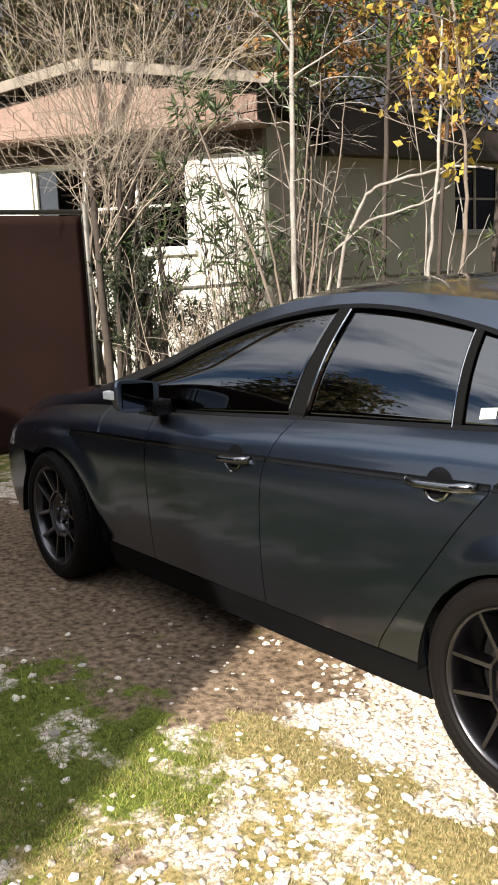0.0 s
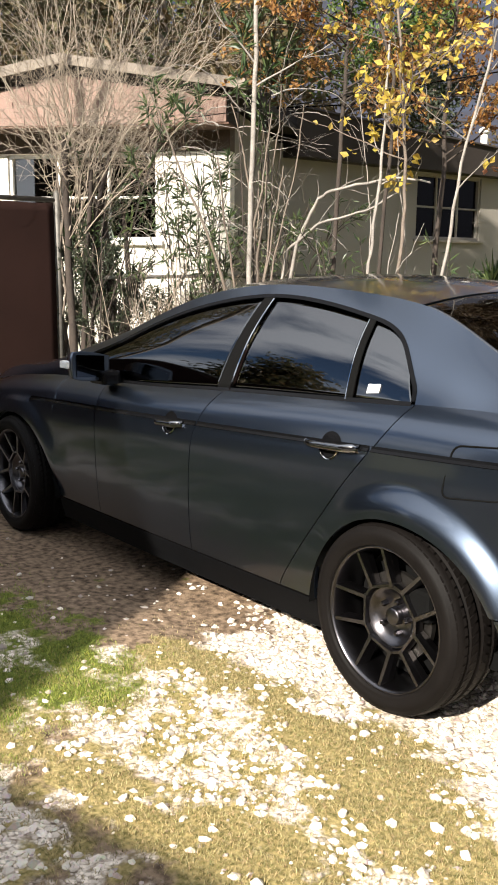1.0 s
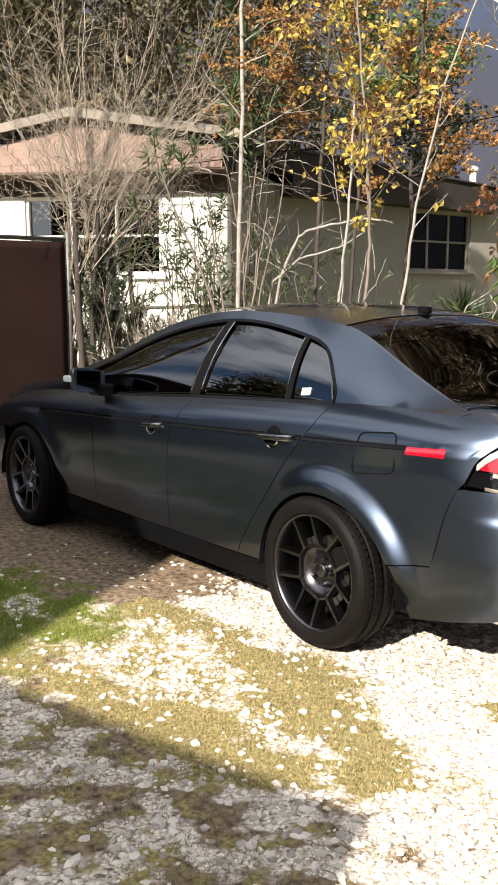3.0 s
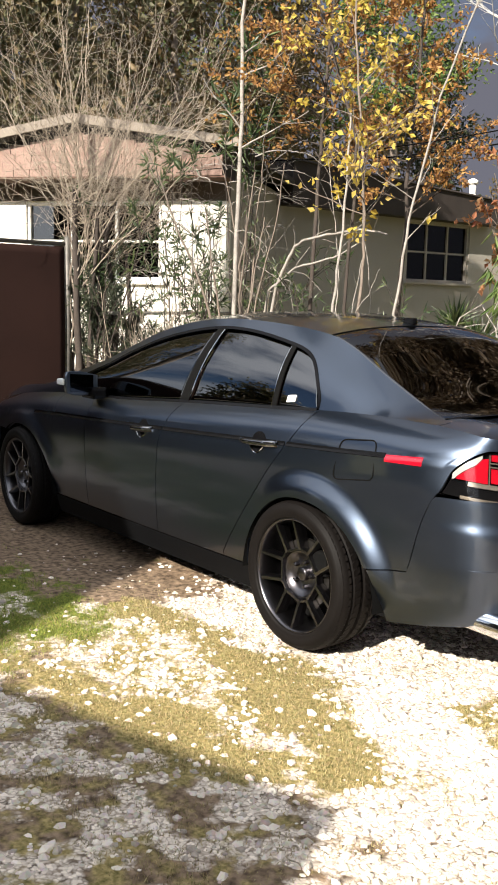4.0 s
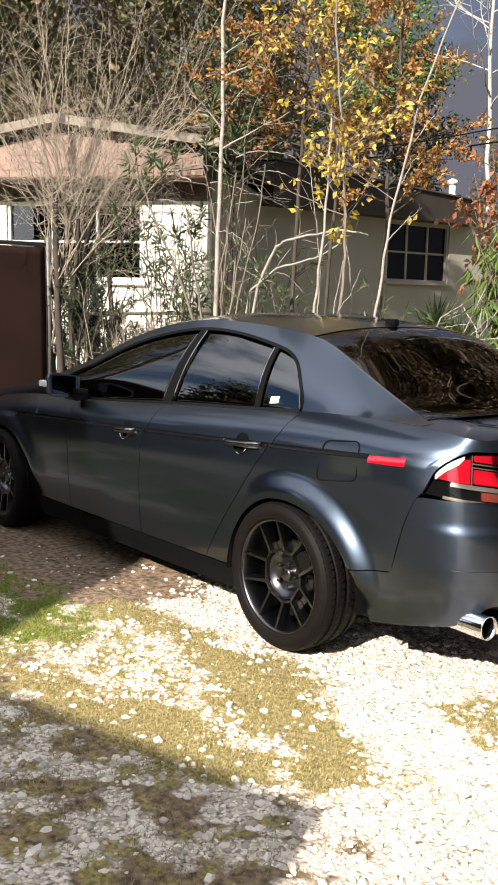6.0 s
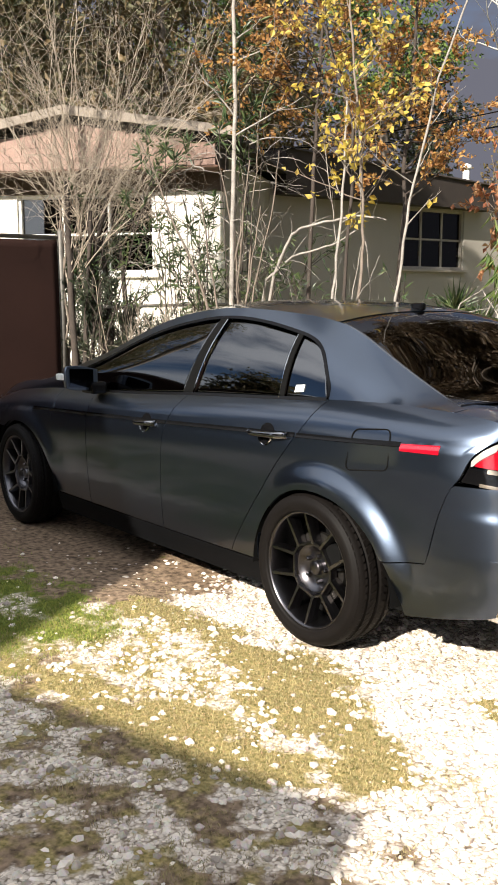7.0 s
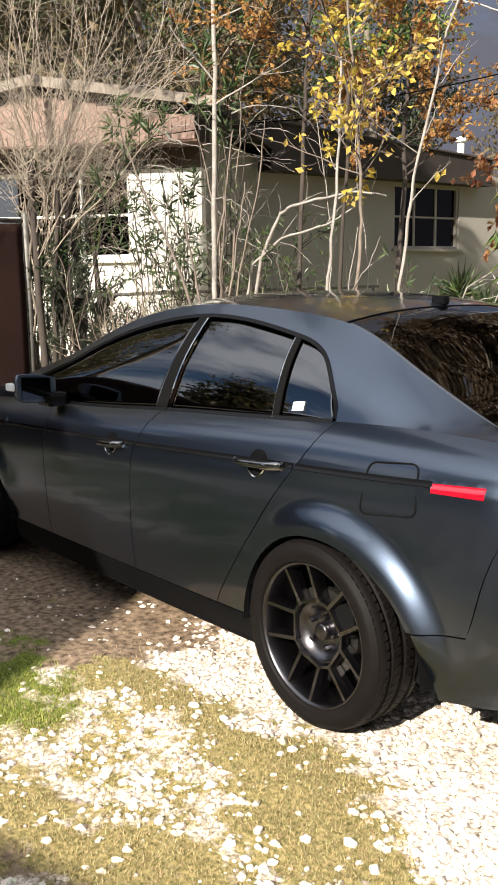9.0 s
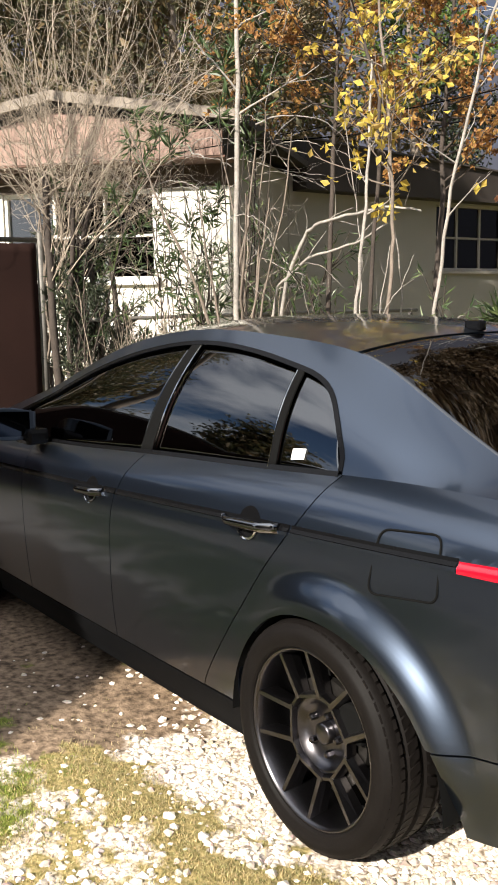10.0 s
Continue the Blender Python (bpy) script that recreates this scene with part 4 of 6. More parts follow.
def wheel(cx, side, spin, steer=0.0):
    """A wheel, built facing -y and turned round for the far side."""
    hub = bmesh.new()
    ring_lathe(hub, [(0.257, -0.098), (0.254, -0.106), (0.248, -0.106), (0.242, -0.094), (0.234, -0.06), (0.228, 0.02), (0.234, 0.09), (0.246, 0.10), (0.257, 0.098), (0.254, 0.06), (0.243, 0.03), (0.243, -0.05), (0.257, -0.098)], 0, 0, 0, 72)
    root = part("wheel", hub, RIM, CAR, "gunmetal alloy wheel with five paired spokes", True)
    tyre = ring_lathe(bmesh.new(), [(0.251, -0.098), (0.256, -0.110), (0.2644, -0.117), (0.2693, -0.115), (0.2742, -0.119), (0.2939, -0.118), (0.3074, -0.115), (0.3099, -0.111), (0.3172, -0.107), (0.3259, -0.097), (0.3295, -0.080), (0.3295, -0.062),
                                    (0.3209, -0.060), (0.3209, -0.052), (0.3308, -0.050), (0.332, -0.010), (0.3209, -0.006), (0.3209, 0.006), (0.332, 0.010), (0.3308, 0.050), (0.3209, 0.052), (0.3209, 0.060), (0.3295, 0.062), (0.3271, 0.09), (0.3099, 0.113), (0.273, 0.118), (0.251, 0.098)], 0, 0, 0, 96)
    part("tyre", tyre, RUBBER, root, "", True)
    tread = bmesh.new()
    for k in range(66):
        for y0, y1, sk in ((-0.104, -0.066, 0.05), (-0.048, -0.012, 0.08), (0.012, 0.048, -0.08), (0.066, 0.104, -0.05)):
            a0 = k * math.tau / 66
            vs = []
            for r in (0.320, 0.3326):
                for a, y in ((a0, y0), (a0 + 0.072, y0), (a0 + 0.072 + sk * 0.6, y1), (a0 + sk * 0.6, y1)):
                    rr = r - (0.010 if abs(y) > 0.1 else 0.0)
                    vs.append(tread.verts.new((rr * math.cos(a), y, rr * math.sin(a))))
            for f in ((4, 5, 6, 7), (0, 1, 5, 4), (1, 2, 6, 5), (2, 3, 7, 6), (3, 0, 4, 7)):
                tread.faces.new([vs[i] for i in f])
    tagged(part("tread", tread, RUBBER, root), kind="stuff")
    for k in range(5):
        spokes = bmesh.new()
        th = radians(spin + 72 * k)
        ax, cr = (math.cos(th), math.sin(th)), (-math.sin(th), math.cos(th))
        at = lambda along_, off: (ax[0] * along_ + cr[0] * off, ax[1] * along_ + cr[1] * off)
        for sg in (-1, 1):
            bar(spokes, at(0.104, sg * 0.047), at(0.238, sg * 0.060), 0.024, 0.019, (-0.076, -0.096), -0.036, 0.6)
        bar(spokes, at(0.110, -0.058), at(0.110, 0.058), 0.017, 0.017, (-0.076, -0.076), -0.042, 0.55)
        th2 = th + radians(72)
        nxt = (math.cos(th2) * 0.110 + math.sin(th2) * 0.050, math.sin(th2) * 0.110 - math.cos(th2) * 0.050)
        bar(spokes, at(0.110, 0.050), nxt, 0.016, 0.016, (-0.074, -0.074), -0.042, 0.55)
        part("spoke", spokes, RIM, root)
    hub_disc = ring_lathe(bmesh.new(), [(0.0, -0.030), (0.040, -0.030), (0.070, -0.032), (0.088, -0.044), (0.100, -0.060), (0.108, -0.061), (0.113, -0.030)], 0, 0, 0, 40)
    part("hub", hub_disc, RIM, root, "", True)
    part("centre_cap", ring_lathe(bmesh.new(), [(0.0, -0.056), (0.026, -0.056), (0.030, -0.053), (0.032, -0.030)], 0, 0, 0, 32), RIM, root, "", True)
    for k in range(5):
        a = radians(spin + 36 + 72 * k)
        nut = ring_lathe(bmesh.new(), [(0.0, -0.060), (0.007, -0.059), (0.0105, -0.053), (0.0105, -0.028)], 0.058 * math.cos(a), 0, 0.058 * math.sin(a), 6)
        part("wheel_nut", nut, RIM, root)
    part("brake_disc", ring_lathe(bmesh.new(), [(0.07, -0.030), (0.155, -0.030), (0.155, -0.010), (0.07, -0.010)], 0, 0, 0, 48), DISC, root)
    part("brake_caliper", boxed((0.07, -0.06, 0.02), (0.165, 0.02, 0.13), 0.015), DARK, root)
    part("wheel_back", ring_lathe(bmesh.new(), [(0.0, 0.03), (0.222, 0.03), (0.222, 0.05), (0.0, 0.05)], 0, 0, 0, 32), DARK, root)
    root.location = (cx, side * 0.785, HUB_Z)
    root.rotation_euler = (0, 0, steer + (math.pi if side > 0 else 0))
    return root


wheel(-0.033, -1, 37)
wheel(-0.033, 1, 20)
wheel(-WHEELBASE, -1, 60, radians(-2))
wheel(-WHEELBASE, 1, 10, radians(-2))
for cx in (ARCH_X, ARCH_X - WHEELBASE):
    for sd in (-1, 1):
        well = bmesh.new()
        n = 40
        rows = [[well.verts.new((cx + (ARCH_W + 0.012) * math.cos(math.pi * k / n), sd * y, ARCH_Z - 0.05 + (ARCH_H + 0.062) * math.sin(math.pi * k / n))) for k in range(n + 1)] for y in (0.875, 0.52)]
        for k in range(n):
            well.faces.new((rows[0][k], rows[0][k + 1], rows[1][k + 1], rows[1][k]))
        well.faces.new(rows[1])
        part("wheel_liner", well, DARK, CAR, "", True)


def s_at_y(y):
    lo, hi = 0.6, S_REAR
    for _ in range(40):
        mid = (lo + hi) / 2
        lo, hi = (mid, hi) if plan_y(mid) > y else (lo, mid)
    return (lo + hi) / 2


def patch(s0, s1, za, zb, inset, depth, n=20, m=8, fold=True):
    """A piece laid into the side or rear between s0 and s1, za(s) and zb(s)."""
    g = grid(lambda s, f: skin(s, za(s) + (zb(s) - za(s)) * f, inset), steps(s0, s1, n), steps(0, 1, m))
    return fold_edges(g, depth)


# rear deck and lid
S_IN = s_at_y(0.585)
S_DECK = along(0.565)
top_z = curve((S_DECK, belt_z(0.565)), (along(0.80), 1.016), (along(0.93), 1.006), (S_IN, 1.012), (S_REAR, 1.030))


def deck(sgn):
    def at(i, q):
        s = S_DECK + (S_REAR - 1e-4 - S_DECK) * i
        o = skin(s, top_z(s))
        xc = 0.548 + 0.407 * i ** 0.8
        zc = 1.032 + 0.012 * smooth01(0.80, 0.95, xc)
        x, y = o.x + (xc - o.x) * q, o.y * (1 - q)
        h = o.z + (zc - o.z) * (1 - (1 - q) ** 2) + 0.012 * math.sin(math.pi * min(q * 2.2, 1.0))
        return Vector((x, y * sgn, h))
    return fold_edges(grid(at, steps(0, 1, 40), steps(0, 1, 18), flip=sgn < 0), 0.006)


part("trunk_lid", deck(1), PAINT, CAR, "", True)
part("trunk_lid", deck(-1), PAINT, CAR, "", True)
light_top = curve((0.70, 0.79), (0.722, 0.802), (0.768, 0.888), (0.818, 0.929), (0.868, 0.949), (0.925, 0.960), (S_IN, 0.957))
light_low = lambda s: 0.798 - 0.042 * (s - 0.72) / (S_IN - 0.72)
both("trunk_face", patch(S_IN + 0.006, S_REAR - 1e-4, lambda s: 0.785, lambda s: top_z(s) - 0.002, 0.0, 0.012), PAINT)
both("light_brow", patch(0.915, S_IN, lambda s: light_top(s) + 0.004, lambda s: top_z(s) - 0.002, 0.0, 0.012, 14, 4), PAINT)

both("bumper_ledge", patch(0.86, S_REAR - 1e-4, lambda s: 0.5205, lambda s: 0.527, -0.0035, 0.007, 40, 2), PAINT)

# tail lights
CLEAR = glassy("clear_cover", (0.93, 0.92, 0.91), 0.0, 1.45)
lights = both("tail_light", patch(0.724, S_IN, light_low, lambda s: light_top(s) - 0.003, 0.020, 0.03, 30, 8), BLACK, "wrap-round tail light with red bars and clear edges")
F = lambda f: 0.724 + (S_IN - 0.724) * f


def lamp_piece(name, f0, f1, za, zb, inset, material, label=""):
    for ob, flip in zip(lights, (False, True)):
        bm = patch(F(f0), F(f1), za, zb, inset, 0.012, 30, 6)
        part(name, mirrored(bm) if flip else bm, material, ob, label, True)


lo_edge = lambda k: (lambda s: light_low(s) + k)
hi_edge = lambda k: (lambda s: max(light_low(s) + 0.012, min(light_top(s) - 0.010, light_low(s) + k)))
GREY_BAR = pbr("silver_lamp_edge", (0.22, 0.19, 0.155), 0.25, 0.7, 0.15, 20.0, 150.0, 0.0, coat=1.0)
LENS_DIM = pbr("dull_red_lens", (0.14, 0.030, 0.020), 0.15, 0.0, 0.15, 12.0, 120.0, 0.0, coat=1.0)
red_top = curve((F(0.0), 0.085), (F(0.11), 0.104), (F(0.22), 0.112), (F(0.36), 0.150), (F(0.5), 0.160))
red_hi = lambda s: max(light_low(s) + 0.062, min(light_top(s) - 0.012 - 0.024 * (1 - smooth01(F(0.30), F(0.46), s)), light_low(s) + red_top(s)))
lamp_piece("clear_lens", 0.10, 0.40, lambda s: max(light_low(s) + 0.050, min(red_hi(s) + 0.003, light_top(s) - 0.010)), lambda s: light_top(s) - 0.006, 0.003, LENS_CLEAR, "clear front part of the tail light")
lamp_piece("red_lens", 0.14, 0.478, lo_edge(0.068), red_hi, 0.002, LENS_RED, "red lens")
for k0, k1, mat in ((0.016, 0.046, LENS_DIM), (0.072, 0.124, LENS_RED), (0.152, 0.196, LENS_RED)):
    lamp_piece("red_lens", 0.515 if mat == LENS_RED else 0.60, 0.965, lo_edge(k0), hi_edge(k1), 0.004, mat, "red lens bar")
for f0, k0, k1 in ((0.20, 0.000, 0.008), (0.26, 0.050, 0.066), (0.50, 0.128, 0.133), (0.50, 0.142, 0.147)):
    lamp_piece("silver_bar", f0, 0.985, lo_edge(k0), hi_edge(k1), 0.002, GREY_BAR, "silver bar")
lamp_piece("silver_bar", 0.972, 0.992, lo_edge(0.0), hi_edge(0.200), 0.002, GREY_BAR, "silver bar")
lamp_piece("silver_bar", 0.488, 0.502, lo_edge(0.05), hi_edge(0.200), 0.002, GREY_BAR, "silver bar")
lamp_piece("cover", 0.0, 1.0, lo_edge(0.0), lambda s: light_top(s) - 0.002, -0.002, CLEAR, "clear outer cover")

# side marker, groove strips (black for the groove's shade, paint for its lip), fuel flap
both("side_marker", patch(0.458, 0.640, lambda s: 0.884 + 0.030 * (s - 0.49), lambda s: 0.912 + 0.065 * (s - 0.49), -0.004, 0.01, 16, 4), LENS_RED, "red side marker lens")
for s0, s1 in ((-2.55, door_f(0.8) - 0.006), (door_f(0.8) + 0.006, door_m(0.83) - 0.006), (door_m(0.83) + 0.006, door_r(0.87) - 0.006), (door_r(0.87) + 0.006, 0.454)):
    both("body_moulding", patch(s0, s1, lambda s: crease_z(plan_x(s)) - 0.001, lambda s: crease_z(plan_x(s)) + 0.017, -0.004, 0.008, 30, 2), BLACK, "thin black strip for the shade in the side groove", False)
    both("body_moulding", patch(s0, s1, lambda s: crease_z(plan_x(s)) - 0.014, lambda s: crease_z(plan_x(s)) - 0.003, -0.004, 0.006, 30, 3), PAINT, "", True)


def flap_edge():
    pts = []
    corners = [(0.200, 0.938), (0.395, 0.956), (0.408, 0.800), (0.178, 0.772)]
    n = len(corners)
    for i in range(n):
        p, a, b = corners[i], corners[i - 1], corners[(i + 1) % n]
        for k in range(7):
            t = k / 6
            r = 0.032
            ua = ((a[0] - p[0]), (a[1] - p[1]))
            ub = ((b[0] - p[0]), (b[1] - p[1]))
            la, lb = math.hypot(*ua), math.hypot(*ub)
            q0 = (p[0] + ua[0] / la * r, p[1] + ua[1] / la * r)
            q1 = (p[0] + ub[0] / lb * r, p[1] + ub[1] / lb * r)
            x = (1 - t) ** 2 * q0[0] + 2 * t * (1 - t) * p[0] + t * t * q1[0]
            z = (1 - t) ** 2 * q0[1] + 2 * t * (1 - t) * p[1] + t * t * q1[1]
            pts.append(skin(x, z, -0.0012))
    pts.append(pts[0])
    fine = []
    for p, q in zip(pts, pts[1:]):
        fine += [p.lerp(q, k / 4) for k in range(4)]
    return tube(bmesh.new(), fine + [pts[-1]], 0.0032, 5)


part("fuel_flap", flap_edge(), DARK, CAR, "dark seam of the fuel flap")


# door handles
def handle(door, x0, x1, z):
    mid = (x0 + x1) / 2
    pts = []
    n = 14
    bm = bmesh.new()
    rings = []
    for i in range(n + 1):
        f = i / n
        x = x0 + (x1 - x0) * f
        p = skin(x, z + 0.012 * f)
        out = 0.010 + 0.030 * min(1.0, math.sin(math.pi * f) * 1.8)
        h = 0.0115 + 0.004 * f
        rings.append([bm.verts.new((x, p.y - out + dy, p.z + dz)) for dy, dz in ((0.010, -h), (0.0, -h), (-0.006, -h * 0.4), (-0.006, h * 0.4), (0.0, h), (0.010, h))])
    for r0, r1 in zip(rings, rings[1:]):
        for k in range(6):
            bm.faces.new((r0[k], r1[k], r1[(k + 1) % 6], r0[(k + 1) % 6]))
    bm.faces.new(rings[-1])
    bm.faces.new(list(reversed(rings[0])))
    h_ob = part("door_handle", bm, HANDLE, door, "dark chrome door handle", True)
    # flush black disc stands in for the shade in the recess
    cup = grid(lambda a, r: skin(mid - 0.01 + 0.052 * r * math.cos(a), z + 0.004 + 0.048 * r * math.sin(a), -0.0015 + 0.001 * r), steps(0, math.tau, 28), steps(0.02, 1, 4))
    part("handle_recess", cup, BLACK, door, "flush black disc for the shade in the handle recess")
    # chrome crescent stands in for light on the recess's lower lip
    lip = grid(lambda a, r: skin(mid - 0.01 + 0.053 * r * math.cos(a), z + 0.004 + 0.050 * r * math.sin(a), -0.004), steps(math.pi * 1.12, math.pi * 1.88, 16), steps(0.86, 1.0, 2))
    part("handle_lip", fold_edges(lip, 0.004), CHROME, door, "chrome crescent for the light on the recess lip")


HANDLE = pbr("dark_chrome", (0.26, 0.26, 0.27), 0.14, 1.0, 0.06, 10.0, 200.0, 0.0)
handle(front_door[0], -1.425, -1.215, 0.806)
handle(rear_door[0], -0.455, -0.185, 0.858)


# mirrors
MIRROR = pbr("mirror_glass", (0.055, 0.065, 0.085), 0.03, 1.0, 0.03, 8.0, 100.0, 0.0)


def wing_mirror(sd):
    bm = bmesh.new()
    n, m = 16, 20
    rows = []
    for i in range(n + 1):
        f = i / n
        y = 0.83 + 0.205 * f
        h = 0.070 * (0.78 + 0.5 * f - 0.42 * f ** 3) * (1 - smooth01(0.93, 1.02, f) * 0.8)
        d = 0.115 * (0.9 - 0.25 * f) * (1 - smooth01(0.9, 1.02, f) * 0.7)
        cz, cx = 0.998 + 0.018 * f, -1.905
        rows.append([bm.verts.new((cx - d * max(0.0, math.cos(a)) ** 0.7 if math.cos(a) > 0 else cx, sd * y, cz + h * math.sin(a))) for a in [math.tau * k / m for k in range(m)]])
    for r0, r1 in zip(rows, rows[1:]):
        for k in range(m):
            bm.faces.new((r0[k], r0[(k + 1) % m], r1[(k + 1) % m], r1[k]))
    bm.faces.new(rows[0])
    bm.faces.new(rows[-1])
    bmesh.ops.recalc_face_normals(bm, faces=bm.faces[:])
    root = part("wing_mirror", bm, PAINT, CAR, "", True)
    part("mirror_glass", grid(lambda u, v: (-1.900, sd * (0.86 + 0.148 * u), 1.003 + 0.010 * u + 0.052 * v), steps(0, 1, 6), steps(-1, 1, 6)), MIRROR, root, "mirror glass")
    part("mirror_arm", boxed((-2.0, min(sd * 0.79, sd * 0.89), 0.915), (-1.86, max(sd * 0.79, sd * 0.89), 0.985), 0.02), BLACK, root, "black mirror foot")
    part("indicator", boxed((-1.99, min(sd * 1.015, sd * 1.050), 1.000), (-1.92, max(sd * 1.015, sd * 1.050), 1.035), 0.008), STICKER, root, "small white block at the mirror tip")


wing_mirror(-1)
wing_mirror(1)

# aerial, sticker, lamps at the front, exhaust, seats
bm = boxed((-0.27, -0.018, 1.395), (-0.20, 0.018, 1.432), 0.012)
part("aerial", bm, BLACK, CAR, "small black roof aerial")
part("sticker", thicken(grid(lambda u, v: side_at(-0.272 + 0.056 * u, 0.075 + 0.085 * v + 0.012 * u, -0.006), steps(0, 1, 2), steps(0, 1, 2)), 0.001), STICKER, CAR, "small white sticker on the quarter window")
both("headlight", patch(along(-3.66), along(-3.30), lambda s: 0.605, lambda s: min(0.70, belt_z(plan_x(s)) - 0.02), -0.002, 0.01, 14, 5), LENS_CLEAR, "clear headlight")
part("grille", boxed((-3.76, -0.35, 0.50), (-3.70, 0.35, 0.66), 0.02), BLACK, CAR)
for y in (-0.716, -0.580, 0.580, 0.716):
    pipe = ring_lathe(bmesh.new(), [(0.0395, 0.02), (0.0420, 0.001), (0.0445, 0.0), (0.0455, 0.006), (0.0450, 0.05), (0.040, 0.24)], 0, 0, 0, 32)
    bmesh.ops.recalc_face_normals(pipe, faces=pipe.faces[:])
    ob = part("exhaust_tip", pipe, CHROME, CAR, "round chrome exhaust tip", True)
    ob.matrix_basis = pose(0.975 if abs(y) > 0.7 else 0.995, y, 0.322 if abs(y) > 0.7 else 0.303, 0, 0, 90)
    inner = ring_lathe(bmesh.new(), [(0.0, 0.10), (0.039, 0.10), (0.040, 0.012)], 0, 0, 0, 24)
    part("exhaust_bore", inner, DARK, ob)
part("silencer", boxed((0.45, -0.70, 0.27), (0.80, 0.70, 0.38), 0.05), DARK, CAR)


def seat_part(nm, lo, hi, b=0.05):
    part(nm, boxed(lo, hi, b), SEAT, CAR, "", True)


for y in (-0.38, 0.38):
    seat_part("front_seat", (-1.75, y - 0.25, 0.35), (-1.2, y + 0.25, 0.60))
    seat_part("seat_back", (-1.28, y - 0.24, 0.55), (-1.12, y + 0.24, 1.08))
    seat_part("headrest", (-1.22, y - 0.13, 1.10), (-1.12, y + 0.13, 1.28), 0.03)
    seat_part("headrest", (-0.22, y - 0.13, 1.02), (-0.12, y + 0.13, 1.17), 0.03)
seat_part("rear_seat", (-0.75, -0.62, 0.35), (-0.2, 0.62, 0.60))
seat_part("rear_bench_back", (-0.26, -0.62, 0.55), (-0.08, 0.62, 1.02))
part("parcel_shelf", boxed((-0.08, -0.62, 0.985), (0.48, 0.62, 1.0)), DARK, CAR)
part("dashboard", boxed((-2.45, -0.66, 0.70), (-1.95, 0.66, 0.93), 0.06), DARK, CAR)
part("front_bulkhead", boxed((-2.56, -0.72, 0.24), (-2.50, 0.72, 0.93)), DARK, CAR)
part("rear_bulkhead", boxed((-0.06, -0.66, 0.24), (-0.02, 0.66, 0.98)), DARK, CAR)


# the nose reaches further out than the cabin's stations above
def reach(x):
    return x - 0.165 * smooth01(-1.95, -2.45, x)


for ob in CAR.children_recursive:
    if ob.name.startswith("wheel") and not ob.name.startswith("wheel_liner") or ob.parent.name.startswith("wheel") and not ob.parent.name.startswith("wheel_liner"):
        continue
    for v in ob.data.vertices:
        v.co.x = reach(v.co.x)
for ob in CAR.children:
    if ob.name.startswith("wheel") and ob.location.x < -1:
        ob.location.x = reach(ob.location.x)


# ---- plants ----
def leafy(name, c1, c2, c3, thin=0.35, rough=0.6):
    """Leaf surface: each leaf has its own shade, and light comes through it."""
    m = bpy.data.materials.new(name)
    m.use_nodes = True
    n, l = m.node_tree.nodes, m.node_tree.links
    b = n["Principled BSDF"]
    b.inputs["Roughness"].default_value = rough
    geo = n.new("ShaderNodeNewGeometry")
    ramp = n.new("ShaderNodeValToRGB")
    e = ramp.color_ramp.elements
    e[0].position, e[0].color = 0.0, (*c1, 1)
    e[1].position, e[1].color = 1.0, (*c3, 1)
    k = e.new(0.5)
    k.color = (*c2, 1)
    l.new(geo.outputs["Random Per Island"], ramp.inputs["Fac"])
    tc = n.new("ShaderNodeTexCoord")
    sp = n.new("ShaderNodeTexNoise")
    sp.inputs["Scale"].default_value = 25.0
    l.new(tc.outputs["Object"], sp.inputs["Vector"])
    mix = n.new("ShaderNodeMix")
    mix.data_type = "RGBA"
    mix.blend_type = "MULTIPLY"
    mix.inputs["Factor"].default_value = 0.5
    l.new(ramp.outputs["Color"], mix.inputs["A"])
    l.new(sp.outputs["Color"], mix.inputs["B"])
    br = n.new("ShaderNodeMix")
    br.data_type = "RGBA"
    br.inputs["Factor"].default_value = 0.65
    l.new(mix.outputs["Result"], br.inputs["A"])
    l.new(ramp.outputs["Color"], br.inputs["B"])
    l.new(br.outputs["Result"], b.inputs["Base Color"])
    tr = n.new("ShaderNodeBsdfTranslucent")
    l.new(br.outputs["Result"], tr.inputs["Color"])
    ms = n.new("ShaderNodeMixShader")
    ms.inputs[0].default_value = thin
    l.new(b.outputs[0], ms.inputs[1])
    l.new(tr.outputs[0], ms.inputs[2])
    l.new(ms.outputs[0], n["Material Output"].inputs["Surface"])
    return m


OLEANDER = leafy("oleander_leaf", (0.030, 0.055, 0.020), (0.055, 0.090, 0.030), (0.12, 0.15, 0.055), 0.25, 0.45)
YELLOW = leafy("yellow_leaf", (0.52, 0.36, 0.055), (0.66, 0.52, 0.10), (0.42, 0.29, 0.09), 0.45)
ORANGE = leafy("orange_brown_leaf", (0.22, 0.10, 0.040), (0.40, 0.20, 0.060), (0.50, 0.31, 0.09), 0.45)
BROWN = leafy("brown_leaf", (0.10, 0.070, 0.032), (0.17, 0.115, 0.05), (0.085, 0.085, 0.035), 0.3)
WOODS = leafy("woodland_leaf", (0.075, 0.082, 0.040), (0.14, 0.128, 0.062), (0.22, 0.155, 0.08), 0.35)
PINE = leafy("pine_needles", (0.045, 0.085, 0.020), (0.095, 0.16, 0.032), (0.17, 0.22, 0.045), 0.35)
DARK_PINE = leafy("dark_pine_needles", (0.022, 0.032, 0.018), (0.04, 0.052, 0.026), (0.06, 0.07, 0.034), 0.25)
BAMBOO = leafy("long_green_leaf", (0.06, 0.10, 0.025), (0.11, 0.17, 0.04), (0.20, 0.24, 0.07), 0.35)
